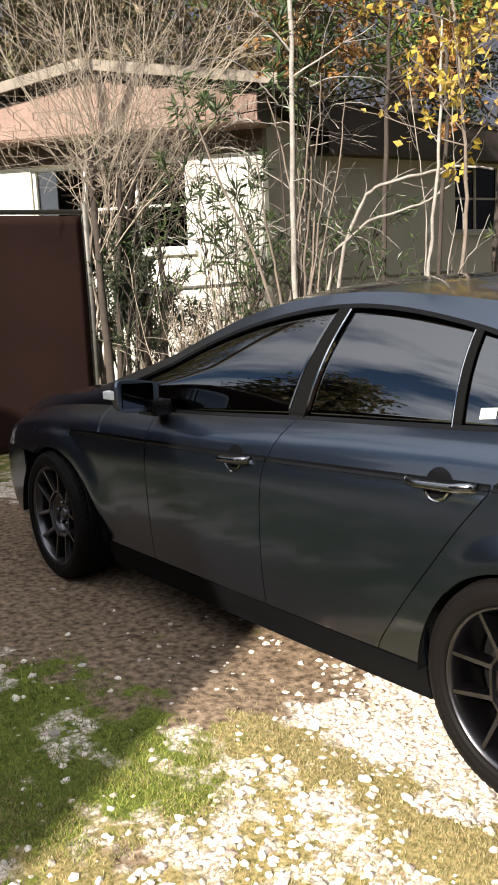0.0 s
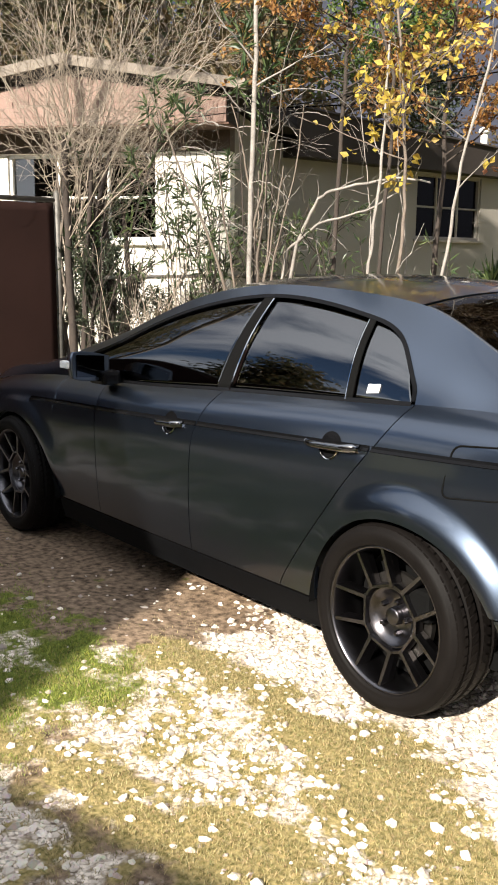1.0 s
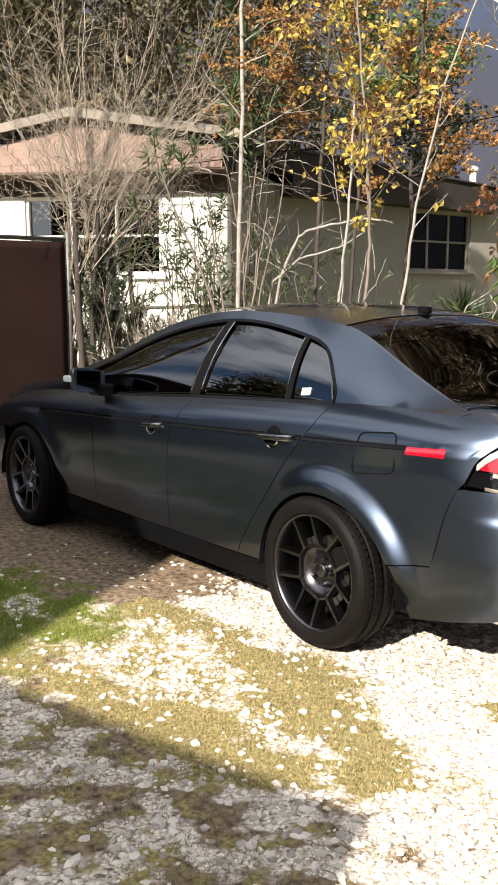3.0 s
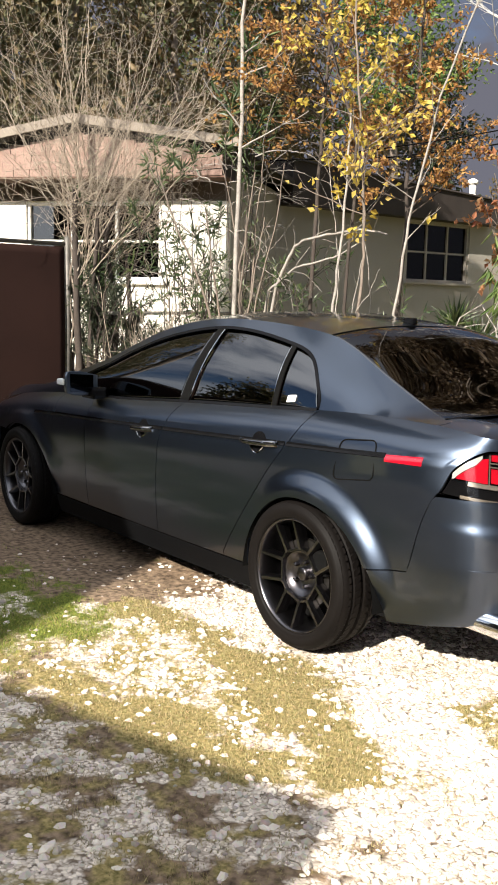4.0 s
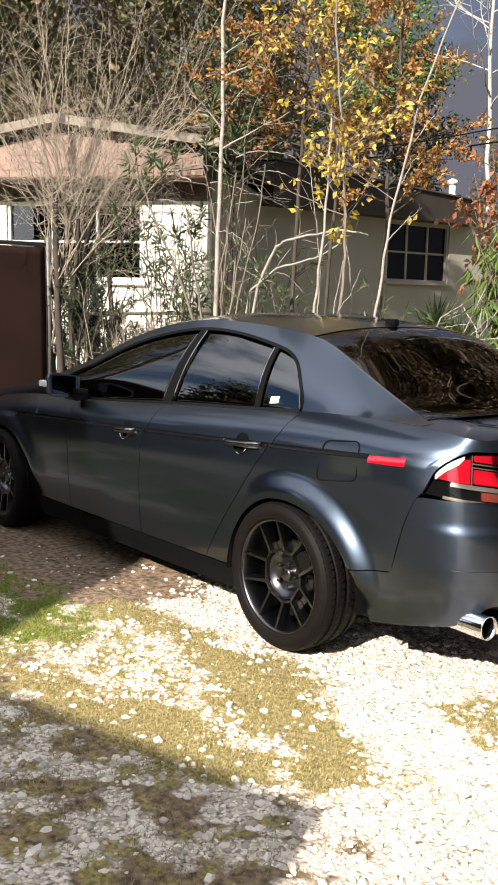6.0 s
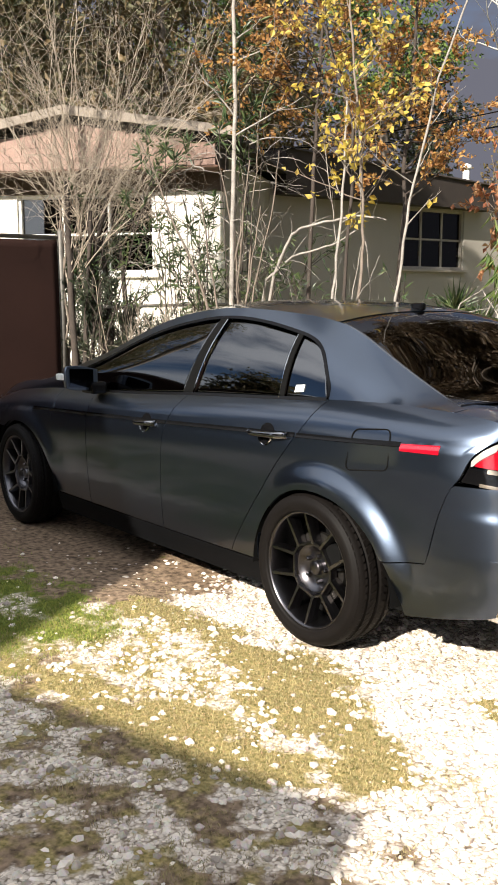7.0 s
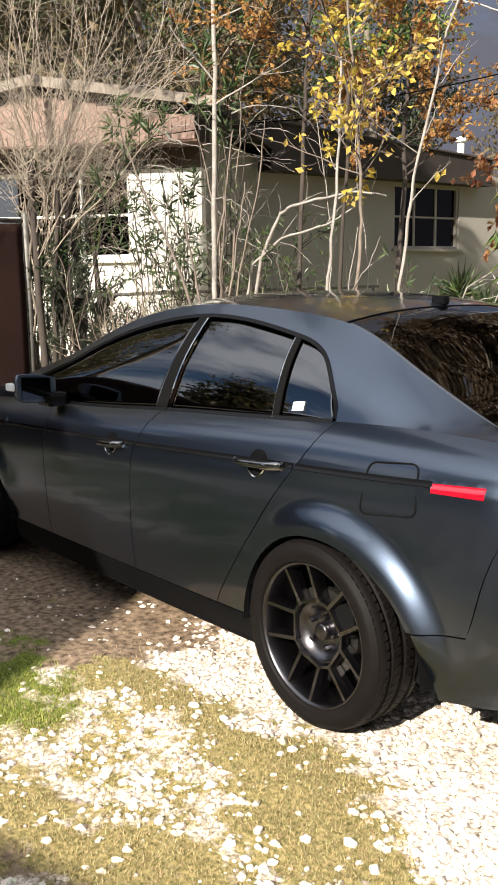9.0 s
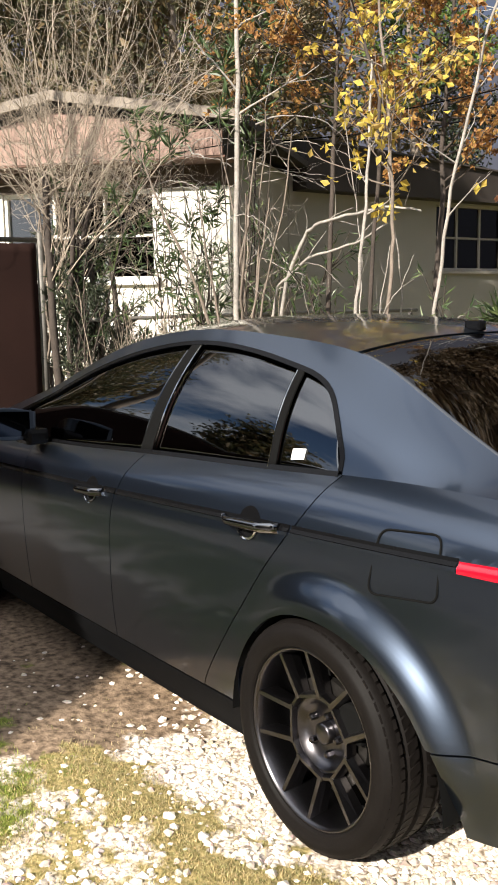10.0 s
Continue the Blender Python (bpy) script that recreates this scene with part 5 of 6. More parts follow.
REDLEAF = leafy("red_leaf", (0.34, 0.12, 0.07), (0.46, 0.20, 0.09), (0.36, 0.22, 0.10), 0.4)
rng = random.Random(11)


def rvec(r=1.0):
    while True:
        v = Vector((rng.uniform(-1, 1), rng.uniform(-1, 1), rng.uniform(-1, 1)))
        if 0.05 < v.length < 1:
            return v.normalized() * r


def leaves_mesh(name, leaves, material, parent, label="", stuff=False):
    """Leaves as folded kites: (place, way, length, width)."""
    vs, fs = [], []
    for p, d, ln, wd in leaves:
        if -6.25 < p.x < -5.0 and p.y < 1.12 and p.z < 2.25:
            continue
        d = d.normalized()
        s = d.cross(rvec()).normalized()
        u = s.cross(d)
        k = len(vs)
        a = p + d * ln * 0.45
        vs += [p, a + s * wd / 2 + u * wd * 0.18, p + d * ln - u * ln * 0.10, a - s * wd / 2 + u * wd * 0.18]
        fs += [(k, k + 1, k + 2), (k, k + 2, k + 3)]
    me = bpy.data.meshes.new(name)
    me.from_pydata([tuple(v) for v in vs], [], fs)
    me.materials.append(material)
    ob = new(name, me)
    if parent:
        ob.parent = parent
    return tagged(ob, label, kind="stuff" if stuff else "")


def wander(p, d, length, n, bend=0.15, lift=0.0):
    pts = [Vector(p)]
    d = Vector(d).normalized()
    for _ in range(n):
        d = (d + rvec(bend) + Vector((0, 0, lift))).normalized()
        pts.append(pts[-1] + d * length / n)
    return pts


def limb(bm, pts, r0, r1, sides=5):
    if any(-6.2 < p[0] < -5.0 and p[1] < 1.10 and p[2] < 2.2 for p in pts):
        return
    n = len(pts)
    tube(bm, pts, [r0 + (r1 - r0) * i / (n - 1) for i in range(n)], sides, cap=False)


def spread(pts, f):
    """The place and way at a fraction f of a run of points."""
    k = f * (len(pts) - 1)
    i = min(int(k), len(pts) - 2)
    return pts[i].lerp(pts[i + 1], k - i), (pts[i + 1] - pts[i]).normalized()


def tree(name, trunk, r0, r1, bark, label, boughs=10, bough_len=0.8, start=0.35, leaf=None, leaf_n=0, leaf_size=(0.06, 0.035), leaf_label="", twigs=3, up=0.5, droop=-0.2, sides=7, group=""):
    """A tree: tapered trunk with limbs and twigs, and a crown of single leaves along them."""
    root = tagged(new(name), label, "tree", group)
    rough_line = [Vector(p) for p in trunk]
    trunk = []
    for a, b in zip(rough_line, rough_line[1:]):
        trunk += [a.lerp(b, k / 3) + rvec(rng.uniform(0.1, 0.9) * r0) for k in range(3)]
    trunk.append(rough_line[-1])
    bm = bmesh.new()
    limb(bm, trunk, r0, r1, sides)
    tips = []
    for i in range(boughs):
        f = start + (1 - start) * (i + rng.random()) / boughs
        p, d = spread(trunk, f)
        a = rng.uniform(0, math.tau)
        way = Vector((math.cos(a), math.sin(a), up + rng.uniform(-0.3, 0.4)))
        ln = bough_len * (1.15 - 0.6 * f) * rng.uniform(0.6, 1.2)
        b = wander(p, way, ln, 6, 0.22, 0.04)
        rr = (r0 + (r1 - r0) * f) * 0.5
        limb(bm, b, rr, rr * 0.3, 5)
        tips.append(b)
        for _ in range(twigs):
            q, dd = spread(b, rng.uniform(0.3, 0.95))
            t = wander(q, dd + rvec(0.9), ln * rng.uniform(0.25, 0.5), 4, 0.25, 0.02)
            limb(bm, t, rr * 0.35, rr * 0.12, 4)
            tips.append(t)
    part("trunk", bm, bark, root, "", True)
    if leaf and leaf_n:
        lv = []
        for _ in range(leaf_n):
            b = rng.choice(tips)
            p, d = spread(b, rng.uniform(0.25, 1.0))
            k = rng.uniform(0.7, 1.35)
            lv.append((p + rvec(leaf_size[0] * 0.5), d * 0.4 + rvec(0.8) + Vector((0, 0, droop)), leaf_size[0] * k, leaf_size[1] * k))
        leaves_mesh("crown", lv, leaf, root, leaf_label, True)
    return root


DARK_BARK = pbr("dark_vine_bark", (0.045, 0.034, 0.027), 0.9, 0.0, 0.4, 10.0, 80.0, 0.6)

# saplings along the plot's edge, close behind the car
tree("sapling", [(-4.27, 1.88, 0), (-4.24, 1.90, 0.8), (-4.25, 1.9, 1.42), (-4.23, 1.9, 2.38), (-4.20, 1.9, 2.94), (-4.20, 1.9, 3.58), (-4.20, 1.9, 4.2), (-4.16, 1.9, 5.2), (-4.1, 1.95, 6.0)], 0.026, 0.013, BARK_PALE,
     "slender pale-barked tree with a few long green leaves", 9, 0.7, 0.45, OLEANDER, 60, (0.12, 0.02), "narrow green leaves", 3)
tree("sapling", [(-2.86, 1.85, 0), (-2.85, 1.85, 0.9), (-2.843, 1.85, 1.43), (-2.80, 1.85, 1.65), (-2.758, 1.85, 2.01), (-2.73, 1.85, 2.3), (-2.72, 1.86, 2.55), (-2.74, 1.9, 3.0)], 0.016, 0.008, BARK_PALE,
     "thin pale sapling with scattered yellow leaves", 5, 0.4, 0.55, YELLOW, 90, (0.065, 0.042), "yellow leaves", 3)
tree("sapling", [(-2.66, 1.95, 0), (-2.65, 1.95, 0.9), (-2.642, 1.95, 1.4), (-2.602, 1.95, 1.79), (-2.60, 1.95, 2.1), (-2.63, 1.95, 2.45), (-2.65, 1.95, 2.77), (-2.72, 1.95, 3.2), (-2.79, 1.95, 3.87), (-2.84, 1.96, 4.6)], 0.016, 0.007, BARK_GREY,
     "thin sapling with bright yellow autumn leaves", 30, 0.85, 0.46, YELLOW, 520, (0.056, 0.036), "yellow leaves", 4, 0.55)
tree("sapling", [(-2.30, 1.95, 0), (-2.26, 1.95, 0.8), (-2.226, 1.95, 1.44), (-2.152, 1.95, 1.86), (-2.08, 1.95, 2.28), (-1.978, 1.95, 2.57), (-1.857, 1.95, 3.0), (-1.545, 1.95, 3.6), (-1.25, 1.97, 4.3)], 0.014, 0.006, BARK_PALE,
     "thin leaning bare sapling behind the car", 9, 0.55, 0.4, YELLOW, 26, (0.06, 0.04), "last yellow leaves", 2)
tree("sapling", [(-3.05, 2.15, 0), (-3.0, 2.12, 1.2), (-2.90, 2.1, 2.3), (-2.88, 2.1, 2.81), (-3.07, 2.1, 3.29), (-3.22, 2.1, 3.63), (-3.37, 2.1, 3.93), (-3.6, 2.1, 4.6)], 0.017, 0.008, DARK_BARK,
     "thin dark sapling with yellow and orange leaves", 24, 0.85, 0.5, YELLOW, 250, (0.056, 0.036), "yellow leaves", 4, 0.4)
tree("autumn_tree", [(-4.15, 2.7, 0), (-4.1, 2.7, 1.3), (-4.0, 2.68, 2.4), (-3.95, 2.68, 3.2), (-3.9, 2.7, 4.2), (-3.9, 2.7, 5.2)], 0.026, 0.010, DARK_BARK,
     "small tree full of orange-brown autumn leaves", 52, 1.2, 0.46, ORANGE, 6500, (0.046, 0.028), "orange-brown leaves", 5, 0.35)
tree("autumn_tree", [(-3.35, 3.1, 0), (-3.3, 3.1, 1.3), (-3.25, 3.1, 2.3), (-3.2, 3.1, 3.2), (-3.1, 3.1, 4.3)], 0.030, 0.010, DARK_BARK,
     "small tree with thinning orange and yellow leaves", 34, 1.0, 0.5, ORANGE, 3000, (0.046, 0.028), "orange leaves", 4, 0.35)


# bent pale limbs between the saplings
def stray(pts, r0, r1, label, twigs=5, bark=None):
    fine = []
    pts = [Vector(p) for p in pts]
    for a, b in zip(pts, pts[1:]):
        fine += [a.lerp(b, k / 3) + rvec(0.006) for k in range(3)]
    fine.append(pts[-1])
    bm = bmesh.new()
    limb(bm, fine, r0, r1, 6)
    for _ in range(twigs):
        p, d = spread(fine, rng.uniform(0.2, 0.95))
        limb(bm, wander(p, d + rvec(0.9) + Vector((0, 0, 0.3)), rng.uniform(0.15, 0.4), 5, 0.25), r1 * 0.6, r1 * 0.2, 4)
    return link("bent_limb", bm, bark or BARK_PALE, None, label, True, category="branch", group="bare limbs behind the car")


stray([(-4.25, 2.25, 0), (-4.2, 2.22, 0.9), (-4.0, 2.2, 1.66), (-3.87, 2.2, 1.85), (-3.75, 2.2, 2.01), (-3.6, 2.2, 2.07), (-3.44, 2.2, 2.085), (-3.1, 2.2, 2.115), (-2.86, 2.2, 2.12), (-2.59, 2.2, 2.07)], 0.020, 0.007, "pale bare limb arching behind the car")
stray([(-4.35, 2.2, 0), (-4.3, 2.2, 1.0), (-4.12, 2.2, 1.61), (-3.92, 2.2, 1.72), (-3.74, 2.2, 1.82), (-3.4, 2.2, 1.87), (-3.13, 2.2, 1.92), (-2.95, 2.25, 2.02)], 0.016, 0.006, "pale bare limb leaning behind the car")
for k in range(9):
    x, y = -4.25 + rng.uniform(-0.14, 0.12), 1.9 + rng.uniform(-0.10, 0.14)
    pts = wander((x, y, 0), (rng.uniform(-0.12, 0.12), 0.05, 1), rng.uniform(2.0, 3.0), 9, 0.13)
    stray(pts, rng.uniform(0.012, 0.024), 0.005, "grey twisted stem climbing beside the pale tree", 4, BARK_GREY)
for k in range(3):
    p = (-3.9 + rng.uniform(-0.4, 1.6), 2.2 + rng.uniform(-0.1, 0.5), 0)
    stray(wander(p, (rng.uniform(-0.25, 0.25), rng.uniform(-0.1, 0.15), 1), rng.uniform(1.8, 2.9), 9, 0.16), rng.uniform(0.006, 0.011), 0.003, "thin bare brush stem behind the car", 5)
for k in range(16):
    p = (-3.2 + rng.uniform(-0.6, 1.6), 2.0 + rng.uniform(-0.1, 0.3), 1.0)
    stray(wander(p, (rng.uniform(-1, 1), rng.uniform(-0.2, 0.3), 0.7), rng.uniform(0.5, 1.1), 8, 0.3, -0.12), 0.005, 0.002, "thin bare brush twig behind the car", 3)


for pts in ([(-5.80, 1.36, 0), (-5.84, 1.44, 0.5), (-5.90, 1.56, 1.1), (-5.88, 1.50, 1.7), (-5.86, 1.40, 2.3)], [(-5.9, 1.62, 0), (-5.92, 1.55, 0.6), (-5.88, 1.40, 1.2), (-5.84, 1.36, 1.9), (-5.8, 1.5, 2.5)], [(-5.75, 1.5, 0), (-5.8, 1.62, 0.7), (-5.86, 1.72, 1.3), (-5.86, 1.66, 2.0)]):
    stray(pts, 0.052, 0.018, "thick dark vine trunk beside the fence post", 8, DARK_BARK)

# old vine stems wound round the fence post
for k in range(8):
    turn0, wind = rng.uniform(0, math.tau), rng.uniform(1.5, 4.0) * rng.choice((-1, 1))
    pts = [(FX - 0.03 + 0.048 * math.cos(turn0 + wind * z), POST_Y + 0.05 + 0.048 * math.sin(turn0 + wind * z), z) for z in steps(0.0, rng.uniform(1.9, 2.7), 12)]
    stray(pts, rng.uniform(0.010, 0.020), 0.007, "grey vine stem wound round the fence post", 3, BARK_GREY)

# arching bare twigs that tangle before the wall
for k in range(56):
    p = (rng.uniform(-5.7, -4.1), rng.uniform(1.7, 2.7), rng.uniform(1.5, 2.9))
    a = rng.uniform(0, math.tau)
    stray(wander(p, (math.cos(a), math.sin(a) * 0.7, rng.uniform(0.1, 1.0)), rng.uniform(0.5, 1.3), 9, 0.26, -0.10), rng.uniform(0.003, 0.007), 0.0015, "arching bare twig before the house wall", 4)


# the pollard by the fence post: a gnarled trunk with a broom of bare shoots
def pollard():
    root = tagged(new("pollard_tree"), "pollarded grey tree with a broom of bare tan shoots", "tree")
    bm = bmesh.new()
    for k in range(3):
        limb(bm, wander((-5.93 + 0.04 * k, 1.17 + 0.03 * k, 0), (0.02, 0.02, 1), 2.62 - 0.3 * k, 9, 0.06), 0.042 - 0.01 * k, 0.028 - 0.008 * k, 8)
    part("trunk", bm, DARK_BARK, root, "dead grey trunk wrapped in old vines", True)
    bm = bmesh.new()
    for k in range(80):
        z = rng.uniform(1.35, 2.65)
        p = (-5.93 + rng.uniform(-0.06, 0.06), 1.18 + rng.uniform(-0.08, 0.12), z)
        lean = (rng.gauss(0.05, 0.35), rng.gauss(0.05, 0.62), rng.uniform(0.6, 1.1))
        pts = wander(p, lean, rng.uniform(1.0, 3.9), 12, 0.20, 0.04)
        for q in pts:
            q.x = max(q.x, -6.45) if q.z < 3.5 else q.x
        r = rng.uniform(0.0032, 0.0068)
        limb(bm, pts, r, r * 0.3, 4)
        for _ in range(rng.randint(6, 11)):
            q, d = spread(pts, rng.uniform(0.2, 0.98))
            t = wander(q, d + rvec(0.9), rng.uniform(0.2, 0.8), 5, 0.22, 0.03)
            limb(bm, t, r * 0.45, r * 0.16, 3)
            for _ in range(2):
                q2, dd = spread(t, rng.uniform(0.3, 0.9))
                limb(bm, wander(q2, dd + rvec(0.9), rng.uniform(0.12, 0.4), 3, 0.2), r * 0.28, r * 0.14, 3)
    for k in range(130):
        p = (-5.85 + rng.uniform(-0.25, 0.25), 1.35 + rng.uniform(-0.65, 0.75), rng.uniform(1.9, 3.0))
        a = rng.uniform(0, math.tau)
        pts = wander(p, (math.cos(a) * 0.5, math.sin(a), rng.uniform(0.1, 1.2)), rng.uniform(0.5, 1.4), 9, 0.3, -0.05)
        limb(bm, pts, rng.uniform(0.002, 0.005), 0.001, 4)
        for _ in range(4):
            q, d = spread(pts, rng.uniform(0.2, 0.95))
            limb(bm, wander(q, d + rvec(1.0), rng.uniform(0.15, 0.45), 4, 0.25), 0.0018, 0.0008, 3)
    tagged(part("shoot_broom", bm, TWIG, root, "bare tan shoots", True), kind="stuff")


pollard()


def brush(y0, y1, x0, x1, n, h, label):
    root = tagged(new("dry_brush"), label, "bush")
    bm = bmesh.new()
    for k in range(n):
        pts = wander((rng.uniform(x0, x1), rng.uniform(y0, y1), 0), (rng.gauss(0, 0.15), rng.gauss(0, 0.25), 1), h * rng.uniform(0.6, 1.1), 9, 0.12)
        for q in pts:
            q.x = min(q.x, -6.2) if q.y < 1.2 else q.x
        limb(bm, pts, 0.006, 0.002, 4)
        for _ in range(0 if x1 < -6.2 else 6):
            q, d = spread(pts, rng.uniform(0.35, 0.98))
            limb(bm, wander(q, d + rvec(0.9), rng.uniform(0.2, 0.6), 4, 0.22), 0.003, 0.001, 3)
    tagged(part("twig_clump", bm, TWIG, root, "bare tan twigs", True), kind="stuff")


brush(1.35, 3.0, -5.9, -5.1, 60, 1.7, "low thicket of dry stems under the window")
brush(-2.4, 0.4, -6.55, -6.3, 14, 3.6, "tall dry stems behind the tarp fence")


# oleander shrubs against the cream wall
def oleander(x, y, h, stems, n, label, size=0.125, spreadv=0.3, leaf=None):
    root = tagged(new("oleander"), label, "shrub", "oleanders by the house")
    bm = bmesh.new()
    lv = []
    for k in range(stems):
        pts = wander((x + rng.uniform(-0.15, 0.15), y + rng.uniform(-0.15, 0.15), 0), (rng.uniform(-spreadv, spreadv), rng.uniform(-spreadv, spreadv), 1), h * rng.uniform(0.75, 1.1), 9, 0.17)
        limb(bm, pts, 0.011, 0.004, 5)
        ends = [pts]
        for _ in range(5):
            p, d = spread(pts, rng.uniform(0.4, 0.9))
            t = wander(p, d + rvec(0.7), h * rng.uniform(0.15, 0.3), 5, 0.15, 0.06)
            limb(bm, t, 0.006, 0.003, 4)
            ends.append(t)
        for _ in range(n // stems):
            e = rng.choice(ends)
            f = 1 - rng.random() ** 1.6 * 0.65
            p, d = spread(e, f)
            lv.append((p, d * 0.35 + rvec(0.9) + Vector((0, 0, 0.1)), size * rng.uniform(0.7, 1.2), size * 0.17))
    tagged(part("stem_clump", bm, DARK_BARK, root, "", True), kind="stuff")
    leaves_mesh("foliage", lv, leaf or OLEANDER, root, "" if leaf else "narrow dark green leaves", True)


oleander(-5.88, 1.22, 2.6, 5, 1000, "leafy green oleander shrub beside the fence post", 0.11, 0.03)
oleander(-5.75, 2.65, 2.5, 5, 320, "oleander shrub in front of the cream wall")
oleander(-5.45, 3.10, 2.4, 5, 320, "oleander shrub in front of the cream wall")
oleander(-5.5, 2.35, 1.9, 5, 260, "oleander shrub in front of the window")
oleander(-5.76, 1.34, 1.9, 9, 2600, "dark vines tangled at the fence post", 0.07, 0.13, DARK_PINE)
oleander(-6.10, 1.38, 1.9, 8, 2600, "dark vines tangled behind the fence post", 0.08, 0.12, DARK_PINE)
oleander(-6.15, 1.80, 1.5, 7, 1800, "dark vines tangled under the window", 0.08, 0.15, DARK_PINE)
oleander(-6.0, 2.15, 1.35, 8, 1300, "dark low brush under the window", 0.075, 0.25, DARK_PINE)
oleander(-5.60, 2.0, 1.05, 6, 450, "low dry brush under the window", 0.07, 0.4, BROWN)
oleander(-3.6, 2.7, 1.9, 4, 260, "low green brush behind the car", 0.09, 0.4)
oleander(-2.9, 2.6, 1.6, 4, 220, "low green brush behind the car", 0.09, 0.4)


# tall stems that end in whorls of strap leaves
def whorl_shrub(foot, tips, label, length=0.17, count=26):
    root = tagged(new("oleander"), label, "shrub", "oleanders by the house")
    bm, lv = bmesh.new(), []
    for tip in tips:
        foot_at = Vector((foot[0] + rng.uniform(-0.08, 0.08), foot[1] + rng.uniform(-0.08, 0.08), 0))
        tip = Vector(tip)
        pts = [foot_at.lerp(tip, k / 7) + rvec(0.03) * (k % 7 > 0) for k in range(8)]
        limb(bm, pts, 0.0055, 0.003, 5)
        way = (pts[-1] - pts[-2]).normalized()
        for k in range(count):
            f = rng.random()
            p = tip - way * 0.16 * f
            lv.append((p, way * (0.75 - 1.0 * f) + rvec(0.85), length * rng.uniform(0.7, 1.15), length * 0.15))
    tagged(part("stem_clump", bm, DARK_BARK, root, "", True), kind="stuff")
    leaves_mesh("foliage", lv, OLEANDER, root, "narrow dark green leaves in whorls", True)


whorl_shrub((-4.32, 1.98), [(-4.3, 1.97, 3.42), (-4.3, 2.2, 3.25), (-4.3, 1.84, 3.31), (-4.3, 2.34, 3.36), (-4.3, 2.1, 3.07), (-4.3, 2.2, 3.64), (-4.25, 2.0, 3.85), (-4.4, 2.15, 2.8), (-4.3, 1.8, 3.0)], "tall oleander stems with whorled leaves round the pale tree")
whorl_shrub((-5.2, 1.9), [(-5.3, 1.88, 3.06), (-5.3, 1.64, 3.08), (-5.3, 2.15, 3.02), (-5.3, 1.58, 2.86), (-5.25, 1.95, 2.84)], "oleander stems with whorled leaves before the eaves", 0.15)
whorl_shrub((-5.25, 2.2), [(-5.3, 2.15, 2.2), (-5.3, 2.4, 2.3), (-5.25, 2.0, 1.95), (-5.3, 2.3, 1.8), (-5.3, 2.5, 1.95), (-5.3, 2.3, 2.4), (-5.3, 2.48, 2.5), (-5.25, 2.2, 1.55), (-5.3, 2.45, 1.55), (-5.3, 2.0, 1.65), (-5.3, 1.88, 1.85), (-5.3, 1.95, 2.15)], "oleander stems with whorled leaves before the cream wall", 0.13, 34)

# long-leaved shrub, red shrub and strap-leaved clumps at the far corner
def drooping(name, x, y, z0, z1, r, n, size, wd, mat, label, category, droop):
    root = tagged(new(name), label, category)
    bm = bmesh.new()
    lv = []
    for k in range(16):
        a = rng.uniform(0, math.tau)
        pts = wander((x, y, 0), (math.cos(a) * 0.22 * r, math.sin(a) * 0.22 * r, 1), z1 * rng.uniform(0.8, 1.05), 9, 0.10)
        limb(bm, pts, 0.012, 0.004, 5)
        ends = [pts]
        for _ in range(5):
            p, d = spread(pts, rng.uniform(0.45, 0.95))
            t = wander(p, rvec(1.0) + Vector((0, 0, 0.3)), r * rng.uniform(0.4, 0.9), 5, 0.15, -0.05)
            limb(bm, t, 0.005, 0.002, 4)
            ends.append(t)
        for _ in range(n // 16):
            p, d = spread(rng.choice(ends), rng.uniform(0.35, 1.0))
            if p.z > z0:
                lv.append((p, rvec(0.7) + Vector((0, 0, droop)), size * rng.uniform(0.7, 1.25), wd))
    tagged(part("stem_clump", bm, BARK_GREY, root, "", True), kind="stuff")
    leaves_mesh("foliage", lv, mat, root, "", True)


rng.seed(21)
drooping("willow_shrub", -2.5, 4.45, 0.8, 2.5, 0.65, 2300, 0.20, 0.028, BAMBOO, "green shrub with long drooping leaves", "shrub", -0.9)
drooping("willow_shrub", -1.8, 4.3, 0.8, 2.6, 0.8, 2300, 0.20, 0.028, BAMBOO, "green shrub with long drooping leaves", "shrub", -0.9)
drooping("red_shrub", -3.45, 5.7, 1.7, 3.2, 0.75, 2200, 0.095, 0.06, REDLEAF, "shrub with red and orange autumn leaves", "shrub", -0.2)
drooping("red_shrub", -2.7, 5.6, 1.7, 3.35, 0.8, 1800, 0.095, 0.06, REDLEAF, "shrub with red and orange autumn leaves", "shrub", -0.2)
for x, y, z in ((-3.75, 4.3, 1.15), (-3.45, 4.1, 1.32), (-3.0, 3.9, 1.15), (-2.6, 3.7, 1.0)):
    root = tagged(new("yucca"), "clump of narrow strap leaves on a thin stem", "plant", "yuccas behind the car")
    bm = bmesh.new()
    limb(bm, wander((x, y, 0), (0.05, 0.02, 1), z, 6, 0.05), 0.02, 0.014, 6)
    part("stem", bm, BARK_GREY, root, "", True)
    leaves_mesh("foliage", [(Vector((x, y, z)) + rvec(0.03), rvec(0.9) + Vector((0, 0, 0.35)), rng.uniform(0.22, 0.36), 0.026) for _ in range(70)], OLEANDER, root, "", True)
